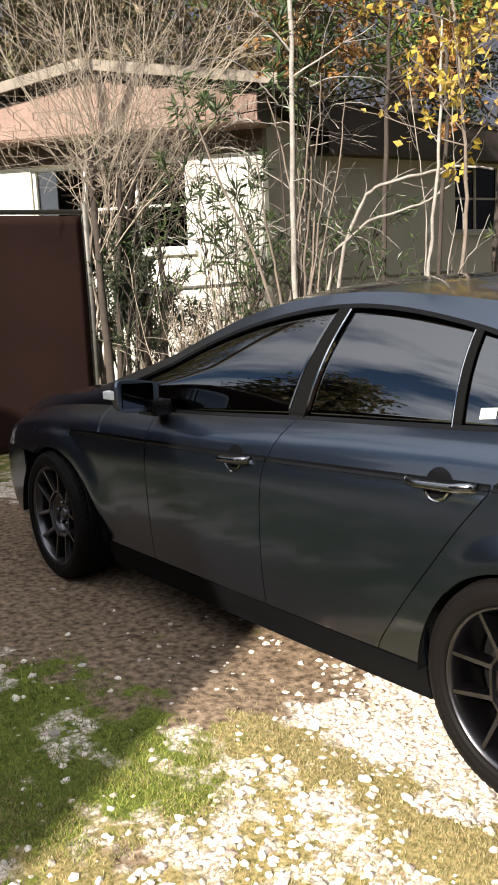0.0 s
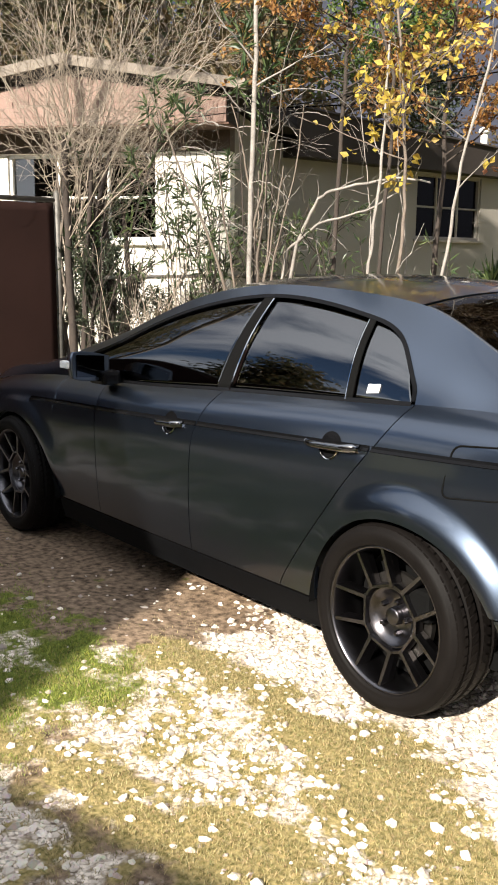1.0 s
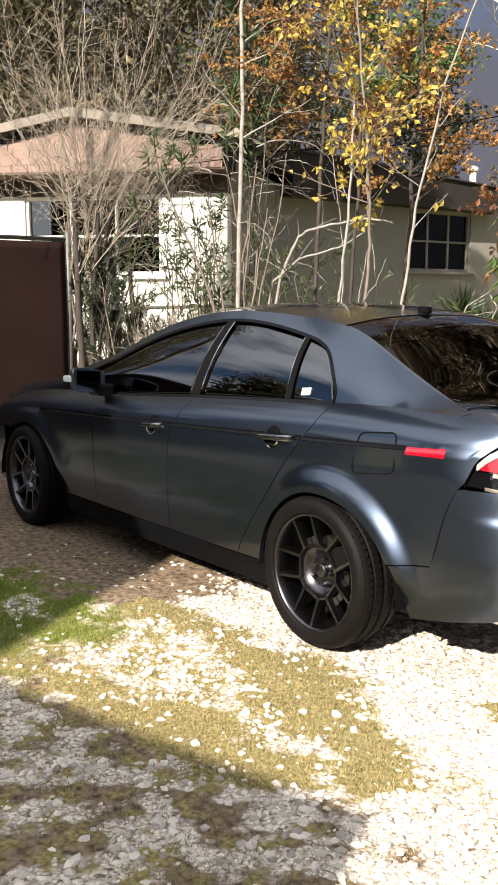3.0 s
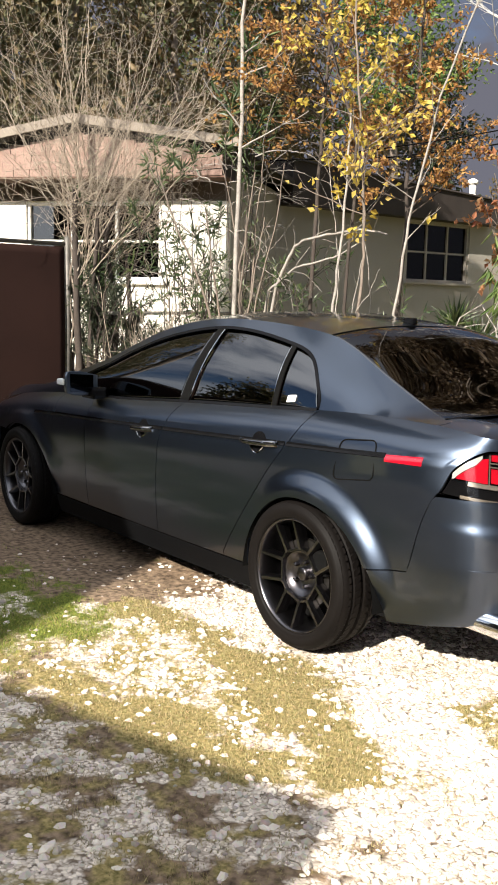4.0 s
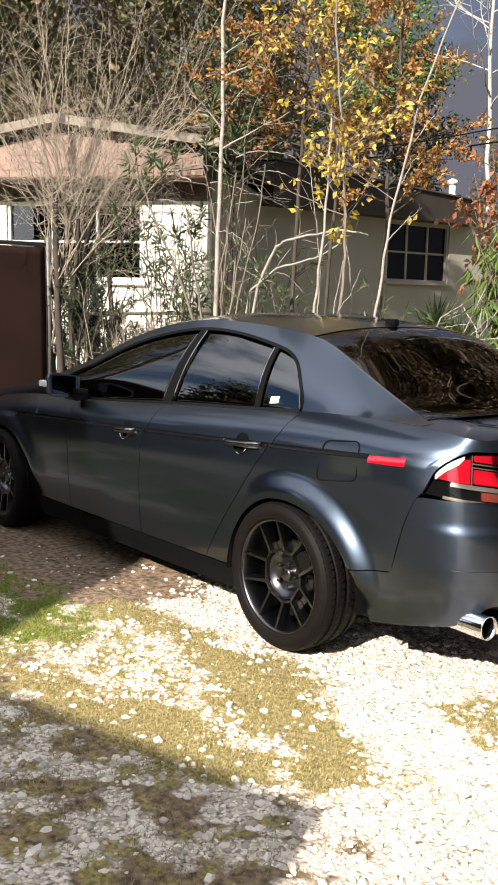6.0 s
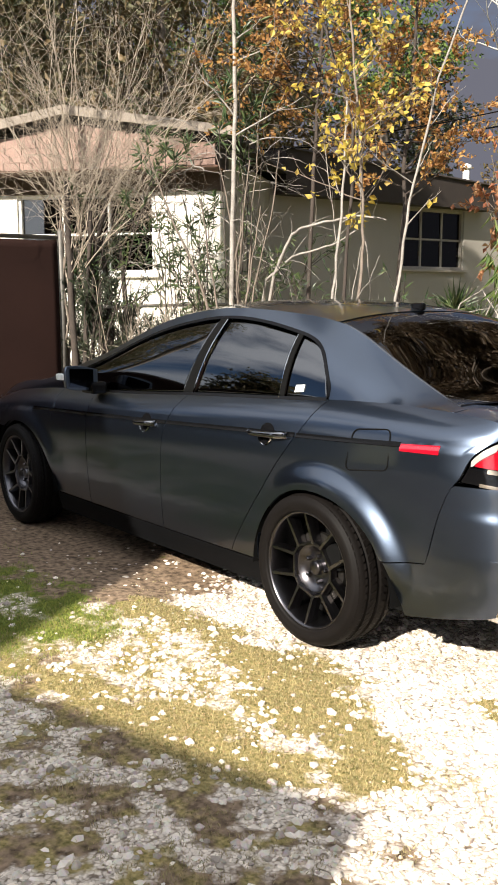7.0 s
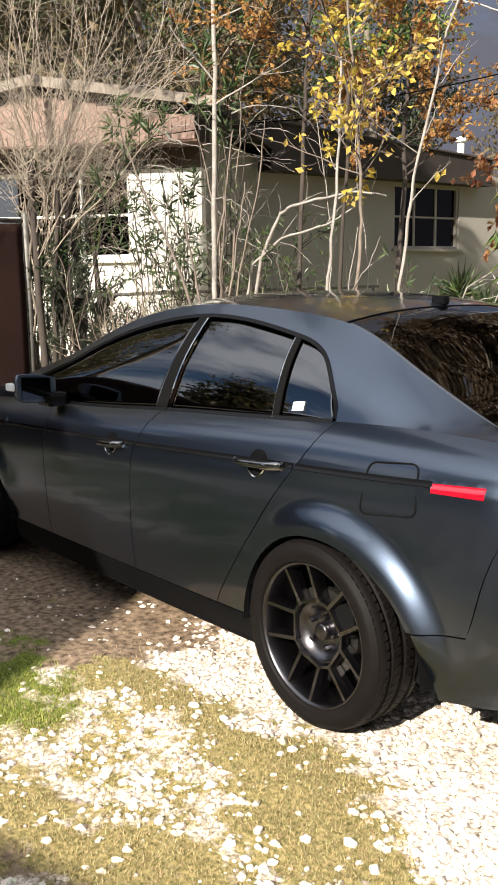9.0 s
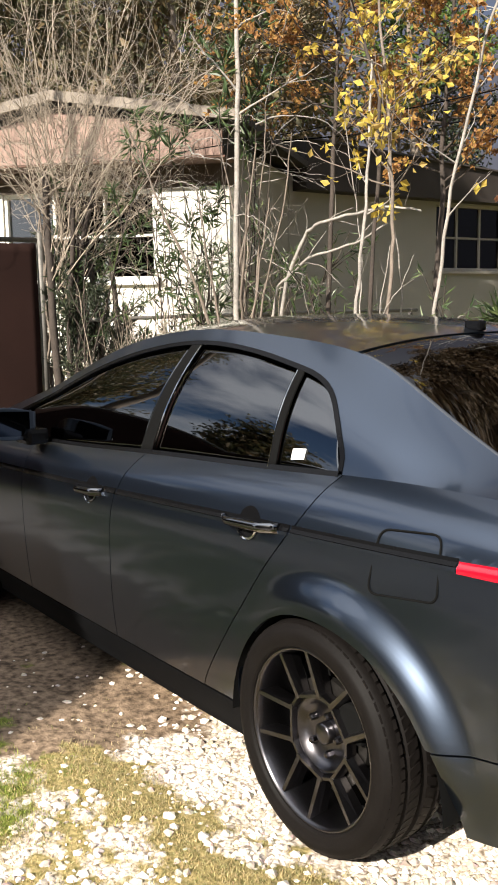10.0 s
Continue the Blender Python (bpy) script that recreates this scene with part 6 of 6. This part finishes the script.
for pts in ([(-3.2, 3.7, 1.0), (-3.05, 3.7, 1.4), (-2.8, 3.7, 1.52), (-2.62, 3.7, 1.3), (-2.55, 3.7, 1.0)], [(-3.0, 3.75, 0.9), (-2.75, 3.75, 1.35), (-2.5, 3.75, 1.8)], [(-2.95, 3.8, 0.9), (-2.6, 3.8, 1.3), (-2.35, 3.8, 1.6)], [(-2.4, 3.6, 0.8), (-2.0, 3.6, 1.25), (-1.7, 3.6, 1.6)]):
    stray([(pts[0][0] - 0.1, pts[0][1], 0)] + pts, 0.010, 0.005, "dry bent stem behind the car", 1)

rng.seed(34)
# the bare white tree, and the woods behind the house
tree("bare_tree", [(-5.15, 7.0, 0), (-5.12, 7.0, 2.0), (-5.12, 7.0, 2.98), (-5.2, 7.0, 4.35), (-5.21, 7.0, 5.4), (-5.15, 7.0, 7.0)], 0.040, 0.016, pbr("white_bark", (0.36, 0.345, 0.325), 0.8, 0.0, 0.25, 9.0, 60.0, 0.4), "bare white-barked tree at the yard's corner", 16, 1.7, 0.55, twigs=6)
tree("bare_tree", [(-4.0, 7.4, 0), (-4.0, 7.4, 3.0), (-4.1, 7.4, 5.0), (-4.2, 7.4, 7.0)], 0.034, 0.014, bpy.data.materials["white_bark"], "bare white-barked tree at the yard's corner", 14, 1.5, 0.5, twigs=6)


def woods_tree(x, y, h, mat, n, size, label, trunk_r=0.16, low=0.25, wide=0.34, clump=0.75, name="tree"):
    """A tall tree further off: trunk, limbs and clumps of leaves with gaps between."""
    root = tagged(new(name), label, "tree", "woods behind the house")
    bm = bmesh.new()
    pts = wander((x, y, 0), (rng.uniform(-0.04, 0.04), rng.uniform(-0.04, 0.04), 1), h, 8, 0.04)
    limb(bm, pts, trunk_r, 0.03, 7)
    lv, centres = [], []
    for k in range(22):
        f = low + (1 - low) * (k + rng.random()) / 22
        p, d = spread(pts, min(f, 1))
        a = rng.uniform(0, math.tau)
        ln = h * wide * (1.1 - 0.75 * f) * rng.uniform(0.6, 1.15)
        b = wander(p, (math.cos(a), math.sin(a), rng.uniform(0.0, 0.5)), ln, 5, 0.15)
        limb(bm, b, trunk_r * 0.3 * (1.1 - f), 0.012, 4)
        centres += [b[2], b[3], b[4], b[5]]
    part("trunk", bm, BARK_GREY, root, "", True)
    for _ in range(n):
        c = rng.choice(centres)
        lv.append((c + rvec(1) * clump * rng.random() ** 0.6, rvec(1), size * rng.uniform(0.6, 1.4), size * 0.55))
    leaves_mesh("crown", lv, mat, root, "", True)


for x, y, h, mat, n in ((-13.5, -1.5, 11, WOODS, 5000), (-12.0, 1.6, 10, WOODS, 6000), (-13.0, 4.2, 11, WOODS, 6000), (-12.3, 6.8, 9.5, BROWN, 4500), (-16.5, 1.0, 13, WOODS, 5500), (-17.5, 8.5, 13, WOODS, 5500), (-15.5, 11.0, 10.5, BROWN, 4000), (-16.0, -4.5, 12, WOODS, 3500), (-18.5, 5.0, 13, WOODS, 5000), (-20.0, 12.5, 14, PINE, 4500)):
    woods_tree(x, y, h, mat, int(n * 1.5), 0.17, "tall thinning woodland tree with brown and dark green leaves")
for x, y, h in ((-24, -6, 15), (-25, -1, 16), (-24, 4, 15), (-25, 9, 16), (-24, 13.5, 14), (-27, 1.5, 17), (-27, 6.5, 17), (-23, 17.5, 11), (-27, 12, 15)):
    woods_tree(x, y, h, BROWN if h % 2 else WOODS, 5500, 0.26, "tall far woodland tree behind the house", 0.2, 0.12, 0.30, 1.2)
woods_tree(-18.0, 18.4, 14.5, PINE, 9000, 0.17, "tall pine with bright green needles", 0.2, 0.45, 0.24, 0.8, "pine_tree")
woods_tree(-18.5, 21.2, 9.6, DARK_PINE, 7000, 0.16, "dark green pine beyond the roof", 0.2, 0.35, 0.26, 0.8, "pine_tree")
woods_tree(-19.0, 18.9, 7.6, BROWN, 3500, 0.15, "brown thinning tree beyond the roof", 0.14, 0.25, 0.34, 0.8)
woods_tree(-15.5, 21.5, 6.6, BROWN, 3000, 0.14, "brown thinning tree beyond the roof", 0.12, 0.3, 0.34, 0.7)
woods_tree(-14.0, 24.5, 5.6, ORANGE, 2600, 0.14, "rust-brown autumn tree beyond the roof", 0.12, 0.3, 0.34, 0.7)
# trees out of view, added to darken what the car's rear mirrors
for x, y, h in ((11.0, 1.5, 10.0), (10.0, 5.2, 9.0), (8.0, 8.5, 8.0), (12.5, -5.5, 10.0)):
    woods_tree(x, y, h, BROWN, 3000, 0.20, "unseen brown tree across the yard, added for the bumper reflections", 0.15, 0.10, 0.36, 0.9)


for x, y, h in ((-10.5, -3.6, 4.6), (-9.2, -7.4, 4.4)):
    woods_tree(x, y, h, WOODS, 5000, 0.20, "dense tree beyond the tarp fence", 0.14, 0.12, 0.36, 0.9)


def high_crown(trunk, centre, size, mat, n, label):
    """A big tree out of view, whose dense crown stands high over the place."""
    root = tagged(new("shade_tree"), label, "tree")
    bm = bmesh.new()
    limb(bm, [Vector(p) for p in trunk] + [Vector(centre)], 0.10, 0.03, 8)
    lv, ends = [], []
    for k in range(34):
        u = rvec(1) * rng.uniform(0.5, 1.0)
        e = Vector(centre) + Vector((u.x * size[0], u.y * size[1], u.z * size[2]))
        b = wander(Vector(centre) - Vector((0, 0, size[2] * 0.4)), e - Vector(centre), (e - Vector(centre)).length, 4, 0.12)
        b[-1] = e
        limb(bm, b, 0.035, 0.01, 4)
        ends.append(e)
    part("trunk", bm, BARK_GREY, root, "", True)
    for _ in range(n):
        lv.append((rng.choice(ends) + rvec(0.55) * rng.random() ** 0.5, rvec(1), 0.17 * rng.uniform(0.6, 1.3), 0.09))
    leaves_mesh("crown", lv, mat, root, "", True)


# unseen crown, added to keep the sun off the set-back wall
high_crown([(-6.42, -1.6, 0), (-6.42, -1.5, 2.5), (-6.5, -0.9, 4.6)], (-7.0, 0.3, 7.9), (1.3, 1.4, 2.3), WOODS, 7000, "unseen tall tree, added to shade the set-back wall")
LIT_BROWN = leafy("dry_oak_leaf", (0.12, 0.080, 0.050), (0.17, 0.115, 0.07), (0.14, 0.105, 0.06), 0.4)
high_crown([(3.2, 10.2, 0), (3.0, 10.0, 3.0), (2.0, 9.6, 5.5)], (0.9, 9.0, 9.6), (2.6, 2.4, 2.4), LIT_BROWN, 13000, "tall dry oak beyond the car")
high_crown([(-1.6, 11.5, 0), (-2.4, 11.3, 3.0), (-3.6, 10.6, 5.6)], (-4.6, 9.8, 9.8), (2.6, 2.2, 2.4), LIT_BROWN, 12000, "tall dry oak beyond the car")
high_crown([(-0.6, 9.2, 0), (-0.7, 9.0, 3.0), (-1.2, 8.4, 5.0)], (-2.2, 7.4, 8.6), (2.6, 2.4, 2.3), LIT_BROWN, 15000, "tall brown tree beyond the car")
# second added crown, for the rest of the back wall
high_crown([(-6.5, -3.2, 0), (-6.45, -3.0, 3.0), (-6.1, -1.8, 5.4)], (-5.35, -0.95, 7.7), (1.3, 1.5, 1.5), WOODS, 9000, "unseen tall tree, added to shade the back wall further right")
high_crown([(-2.2, 9.0, 0), (-2.3, 8.8, 1.5), (-2.6, 8.4, 3.2)], (-2.7, 8.2, 5.2), (1.4, 1.5, 1.7), LIT_BROWN, 11000, "brown autumn tree beyond the car")
# low fence behind the brush, wires, roof vent
root = tagged(new("low_fence"), "low chain-link fence with a galvanized top rail", "fence")
part("top_rail", tube(bmesh.new(), [(-5.86, 1.18, 1.355), (-5.84, 2.5, 1.372), (-5.8, 5.5, 1.38)], 0.019, 8), GALV, root, "", True)
for y in (3.4, 5.45):
    part("post", tube(bmesh.new(), [(-5.85, y, -0.1), (-5.85, y, 1.40)], 0.025, 8), GALV, root, "", True)
mesh = bmesh.new()
for k in range(-24, 86):
    y0 = 1.2 + k * 0.05
    for sg in (1, -1):
        ya, yb = (y0, y0 + 1.3) if sg > 0 else (y0 + 1.3, y0)
        pa, pb = Vector((-5.85, ya, 0.05)), Vector((-5.85, yb, 1.35))
        t0, t1 = 0.0, 1.0
        if min(ya, yb) >= 1.2 and max(ya, yb) <= 5.45:
            tube(mesh, [pa, pb], 0.0016, 3, cap=False)
part("wire_mesh", mesh, GALV, root, "thin wire mesh")
for pts, r in (([(-14, 6, 4.3), (-8.87, 6, 3.69), (-6.41, 6, 3.475), (-4.94, 6, 3.437), (-3.83, 6, 3.441), (-1.0, 6, 3.56), (6.0, 6, 4.2)], 0.011), ([(-9, 2.9, 3.1), (-4.6, 2.9, 2.93), (-2.6, 2.9, 2.90), (1.0, 2.9, 2.96)], 0.006)):
    fine = []
    for a, b in zip(pts, pts[1:]):
        fine += [Vector(a).lerp(Vector(b), k / 4) for k in range(4)]
    link("overhead_wire", tube(bmesh.new(), fine + [Vector(pts[-1])], r, 5), BLACK, None, "dark overhead cable crossing the yard", True, category="cable")
vent = tagged(new("roof_vent"), "white metal vent pipe with a cap on the roof", "vent")
vx, vy = -8.75, 10.62
part("pipe", tube(bmesh.new(), [(vx, vy, 3.40), (vx, vy, 3.76)], 0.06, 14), WHITE_WOOD, vent, "", True)
part("cap", tube(bmesh.new(), [(vx, vy, 3.74), (vx, vy, 3.76), (vx, vy, 3.81), (vx, vy, 3.84)], [0.085, 0.10, 0.09, 0.03], 14), WHITE_WOOD, vent, "", True)
part("collar", tube(bmesh.new(), [(vx, vy, 3.42), (vx, vy, 3.50), (vx, vy, 3.56)], [0.12, 0.10, 0.062], 14), WHITE_WOOD, vent, "", True)


# ---- gravel stones and grass on the ground ----
def island_material(name, c1, c2, rough=0.9, bump=True, thin=0.0):
    m = bpy.data.materials.new(name)
    m.use_nodes = True
    n, l = m.node_tree.nodes, m.node_tree.links
    b = n["Principled BSDF"]
    b.inputs["Roughness"].default_value = rough
    b.inputs["Specular IOR Level"].default_value = 0.25
    geo, info = n.new("ShaderNodeNewGeometry"), n.new("ShaderNodeObjectInfo")
    add = n.new("ShaderNodeMath")
    add.operation = "ADD"
    l.new(geo.outputs["Random Per Island"], add.inputs[0])
    l.new(info.outputs["Random"], add.inputs[1])
    fr = n.new("ShaderNodeMath")
    fr.operation = "FRACT"
    l.new(add.outputs[0], fr.inputs[0])
    ramp = n.new("ShaderNodeValToRGB")
    e = ramp.color_ramp.elements
    e[0].color, e[1].color = (*c1, 1), (*c2, 1)
    l.new(fr.outputs[0], ramp.inputs["Fac"])
    tc, ns = n.new("ShaderNodeTexCoord"), n.new("ShaderNodeTexNoise")
    ns.inputs["Scale"].default_value = 70.0
    l.new(tc.outputs["Object"], ns.inputs["Vector"])
    mx = n.new("ShaderNodeMix")
    mx.data_type = "RGBA"
    mx.blend_type = "OVERLAY"
    mx.inputs["Factor"].default_value = 0.35
    l.new(ramp.outputs["Color"], mx.inputs["A"])
    l.new(ns.outputs["Color"], mx.inputs["B"])
    sat = n.new("ShaderNodeHueSaturation")
    sat.inputs["Saturation"].default_value = 0.9
    l.new(mx.outputs["Result"], sat.inputs["Color"])
    l.new(sat.outputs["Color"], b.inputs["Base Color"])
    if bump:
        bp = n.new("ShaderNodeBump")
        bp.inputs["Strength"].default_value = 0.4
        bp.inputs["Distance"].default_value = 0.004
        l.new(ns.outputs["Fac"], bp.inputs["Height"])
        l.new(bp.outputs["Normal"], b.inputs["Normal"])
    return m


STONE = island_material("limestone_gravel", (0.32, 0.262, 0.212), (0.86, 0.76, 0.645))
DRY_GRASS = island_material("dry_grass", (0.125, 0.111, 0.032), (0.45, 0.345, 0.150), 0.8, False)
GREEN_GRASS = island_material("green_grass", (0.088, 0.125, 0.010), (0.30, 0.335, 0.038), 0.8, False)
np_rng = np.random.default_rng(5)


def stone_shape(k):
    """A chipped pebble of about unit size."""
    bm = bmesh.new()
    bmesh.ops.create_icosphere(bm, subdivisions=1, radius=1.0)
    r = random.Random(40 + k)
    ax = (r.uniform(0.75, 1.2), r.uniform(0.6, 1.0), r.uniform(0.55, 0.9))
    for v in bm.verts:
        q = v.co * (1 + r.uniform(-0.22, 0.22))
        v.co = Vector((q.x * ax[0], q.y * ax[1], q.z * ax[2]))
    for f in bm.faces:
        f.smooth = False
    return bm


SHAPES = [stone_shape(k) for k in range(8)]
SHAPE_V = [np.array([v.co[:] for v in b.verts]) for b in SHAPES]
SHAPE_F = [np.array([[v.index for v in f.verts] for f in b.faces]) for b in SHAPES]
GROUND = bpy.data.objects["ground"]


def free_spot(x, y):
    """Whether no tyre stands there."""
    return not any(abs(x - cx) < 0.10 and 0.66 < abs(y) < 0.92 for cx in (0.0, -WHEELBASE))


def scatter_stones(name, count, xr, yr, size, keep, label, power=1.8):
    vs, fs, base = [], [], 0
    made = 0
    while made < count:
        x, y = np_rng.uniform(*xr), np_rng.uniform(*yr)
        d, g, s = cover(x, y)
        if np_rng.random() > keep(d, g, s) or not free_spot(x, y):
            continue
        made += 1
        k = int(np_rng.integers(0, 8))
        r = size[0] + (size[1] - size[0]) * np_rng.random() ** power
        a, t = np_rng.uniform(0, 6.283), np_rng.uniform(-0.35, 0.35)
        c, sn = math.cos(a), math.sin(a)
        v = SHAPE_V[k] * r
        v = v @ np.array([[1, 0, 0], [0, math.cos(t), -math.sin(t)], [0, math.sin(t), math.cos(t)]]).T @ np.array([[c, -sn, 0], [sn, c, 0], [0, 0, 1]]).T
        v = v + np.array([x, y, ground_height(x, y) - r * np_rng.uniform(0.0, 0.35)])
        vs.append(v)
        fs.append(SHAPE_F[k] + base)
        base += len(v)
    me = bpy.data.meshes.new(name)
    me.from_pydata(np.concatenate(vs).tolist(), [], np.concatenate(fs).tolist())
    me.materials.append(STONE)
    ob = new(name, me)
    return tagged(ob, label, "gravel", kind="stuff")


gravel_keep = lambda d, g, s: max(0.04 * (1 - s) + 0.025 * s, 1 - 0.95 * d - 0.94 * g - 1.0 * s)
scatter_stones("gravel", 24000, (-2.0, 2.6), (-3.1, 1.0), (0.007, 0.024), gravel_keep, "loose white limestone gravel")
scatter_stones("gravel", 4000, (-6.0, 3.2), (-3.6, 1.6), (0.007, 0.022), gravel_keep, "coarser loose white gravel")


def scatter_grass(name, count, spots, mat, chan, height, label):
    vs, fs = [], []
    made = 0
    while made < count:
        xr, yr = spots[int(np_rng.integers(0, len(spots)))]
        x, y = np_rng.uniform(*xr), np_rng.uniform(*yr)
        c = cover(x, y)[chan] + 0.45 * noise.noise((x * 6, y * 6, 20)) + 0.40 * noise.noise((x * 17, y * 17, 4))
        if np_rng.random() > c ** 1.5 if c > 0 else True:
            continue
        if not free_spot(x, y):
            continue
        made += 1
        h = height * np_rng.uniform(0.5, 1.3)
        a = np_rng.uniform(0, 6.283)
        w = 0.0008 + 0.0009 * np_rng.random()
        dx, dy = math.cos(a), math.sin(a)
        bx, by = np_rng.normal(0, 0.6, 2) * h
        z = ground_height(x, y) - 0.003
        k = len(vs)
        vs += [(x - dx * w, y - dy * w, z), (x + dx * w, y + dy * w, z), (x + dx * w * 0.7 + bx * 0.4, y + dy * w * 0.7 + by * 0.4, z + h * 0.6), (x - dx * w * 0.7 + bx * 0.4, y - dy * w * 0.7 + by * 0.4, z + h * 0.6), (x + bx, y + by, z + h)]
        fs += [(k, k + 1, k + 2, k + 3), (k + 3, k + 2, k + 4)]
    me = bpy.data.meshes.new(name)
    me.from_pydata(vs, [], fs)
    me.materials.append(mat)
    return tagged(new(name, me), label, "grass", kind="stuff")


scatter_grass("dry_grass", 62000, [((-1.3, 1.7), (-2.4, -0.6))], DRY_GRASS, 0, 0.013, "short dry yellowish grass")
scatter_grass("green_grass", 42000, [((-4.6, -0.3), (-3.0, -1.1)), ((-2.0, -0.4), (-2.4, -1.3))], GREEN_GRASS, 1, 0.017, "short green grass")

# larger single stones that lie loose on top
pebbles = []
for k, bm in enumerate(SHAPES):
    me = bpy.data.meshes.new("stone")
    bm.to_mesh(me)
    bm.free()
    me.materials.append(STONE)
    pebbles.append(me)
made = 0
while made < 290:
    x, y = np_rng.uniform(-1.6, 2.1), np_rng.uniform(-2.9, -0.95)
    d, g, s = cover(x, y)
    if np_rng.random() > max(0.03, gravel_keep(d, g, s)) or not free_spot(x, y):
        continue
    made += 1
    ob = new("stone", pebbles[int(np_rng.integers(0, 8))])
    r = 0.010 + 0.014 * np_rng.random() ** 2
    ob.matrix_basis = pose(x, y, ground_height(x, y) + r * 0.12, np_rng.uniform(-20, 20), np_rng.uniform(-20, 20), np_rng.uniform(0, 360)) @ Matrix.Diagonal((r, r, r, 1))
    ob.parent = GROUND
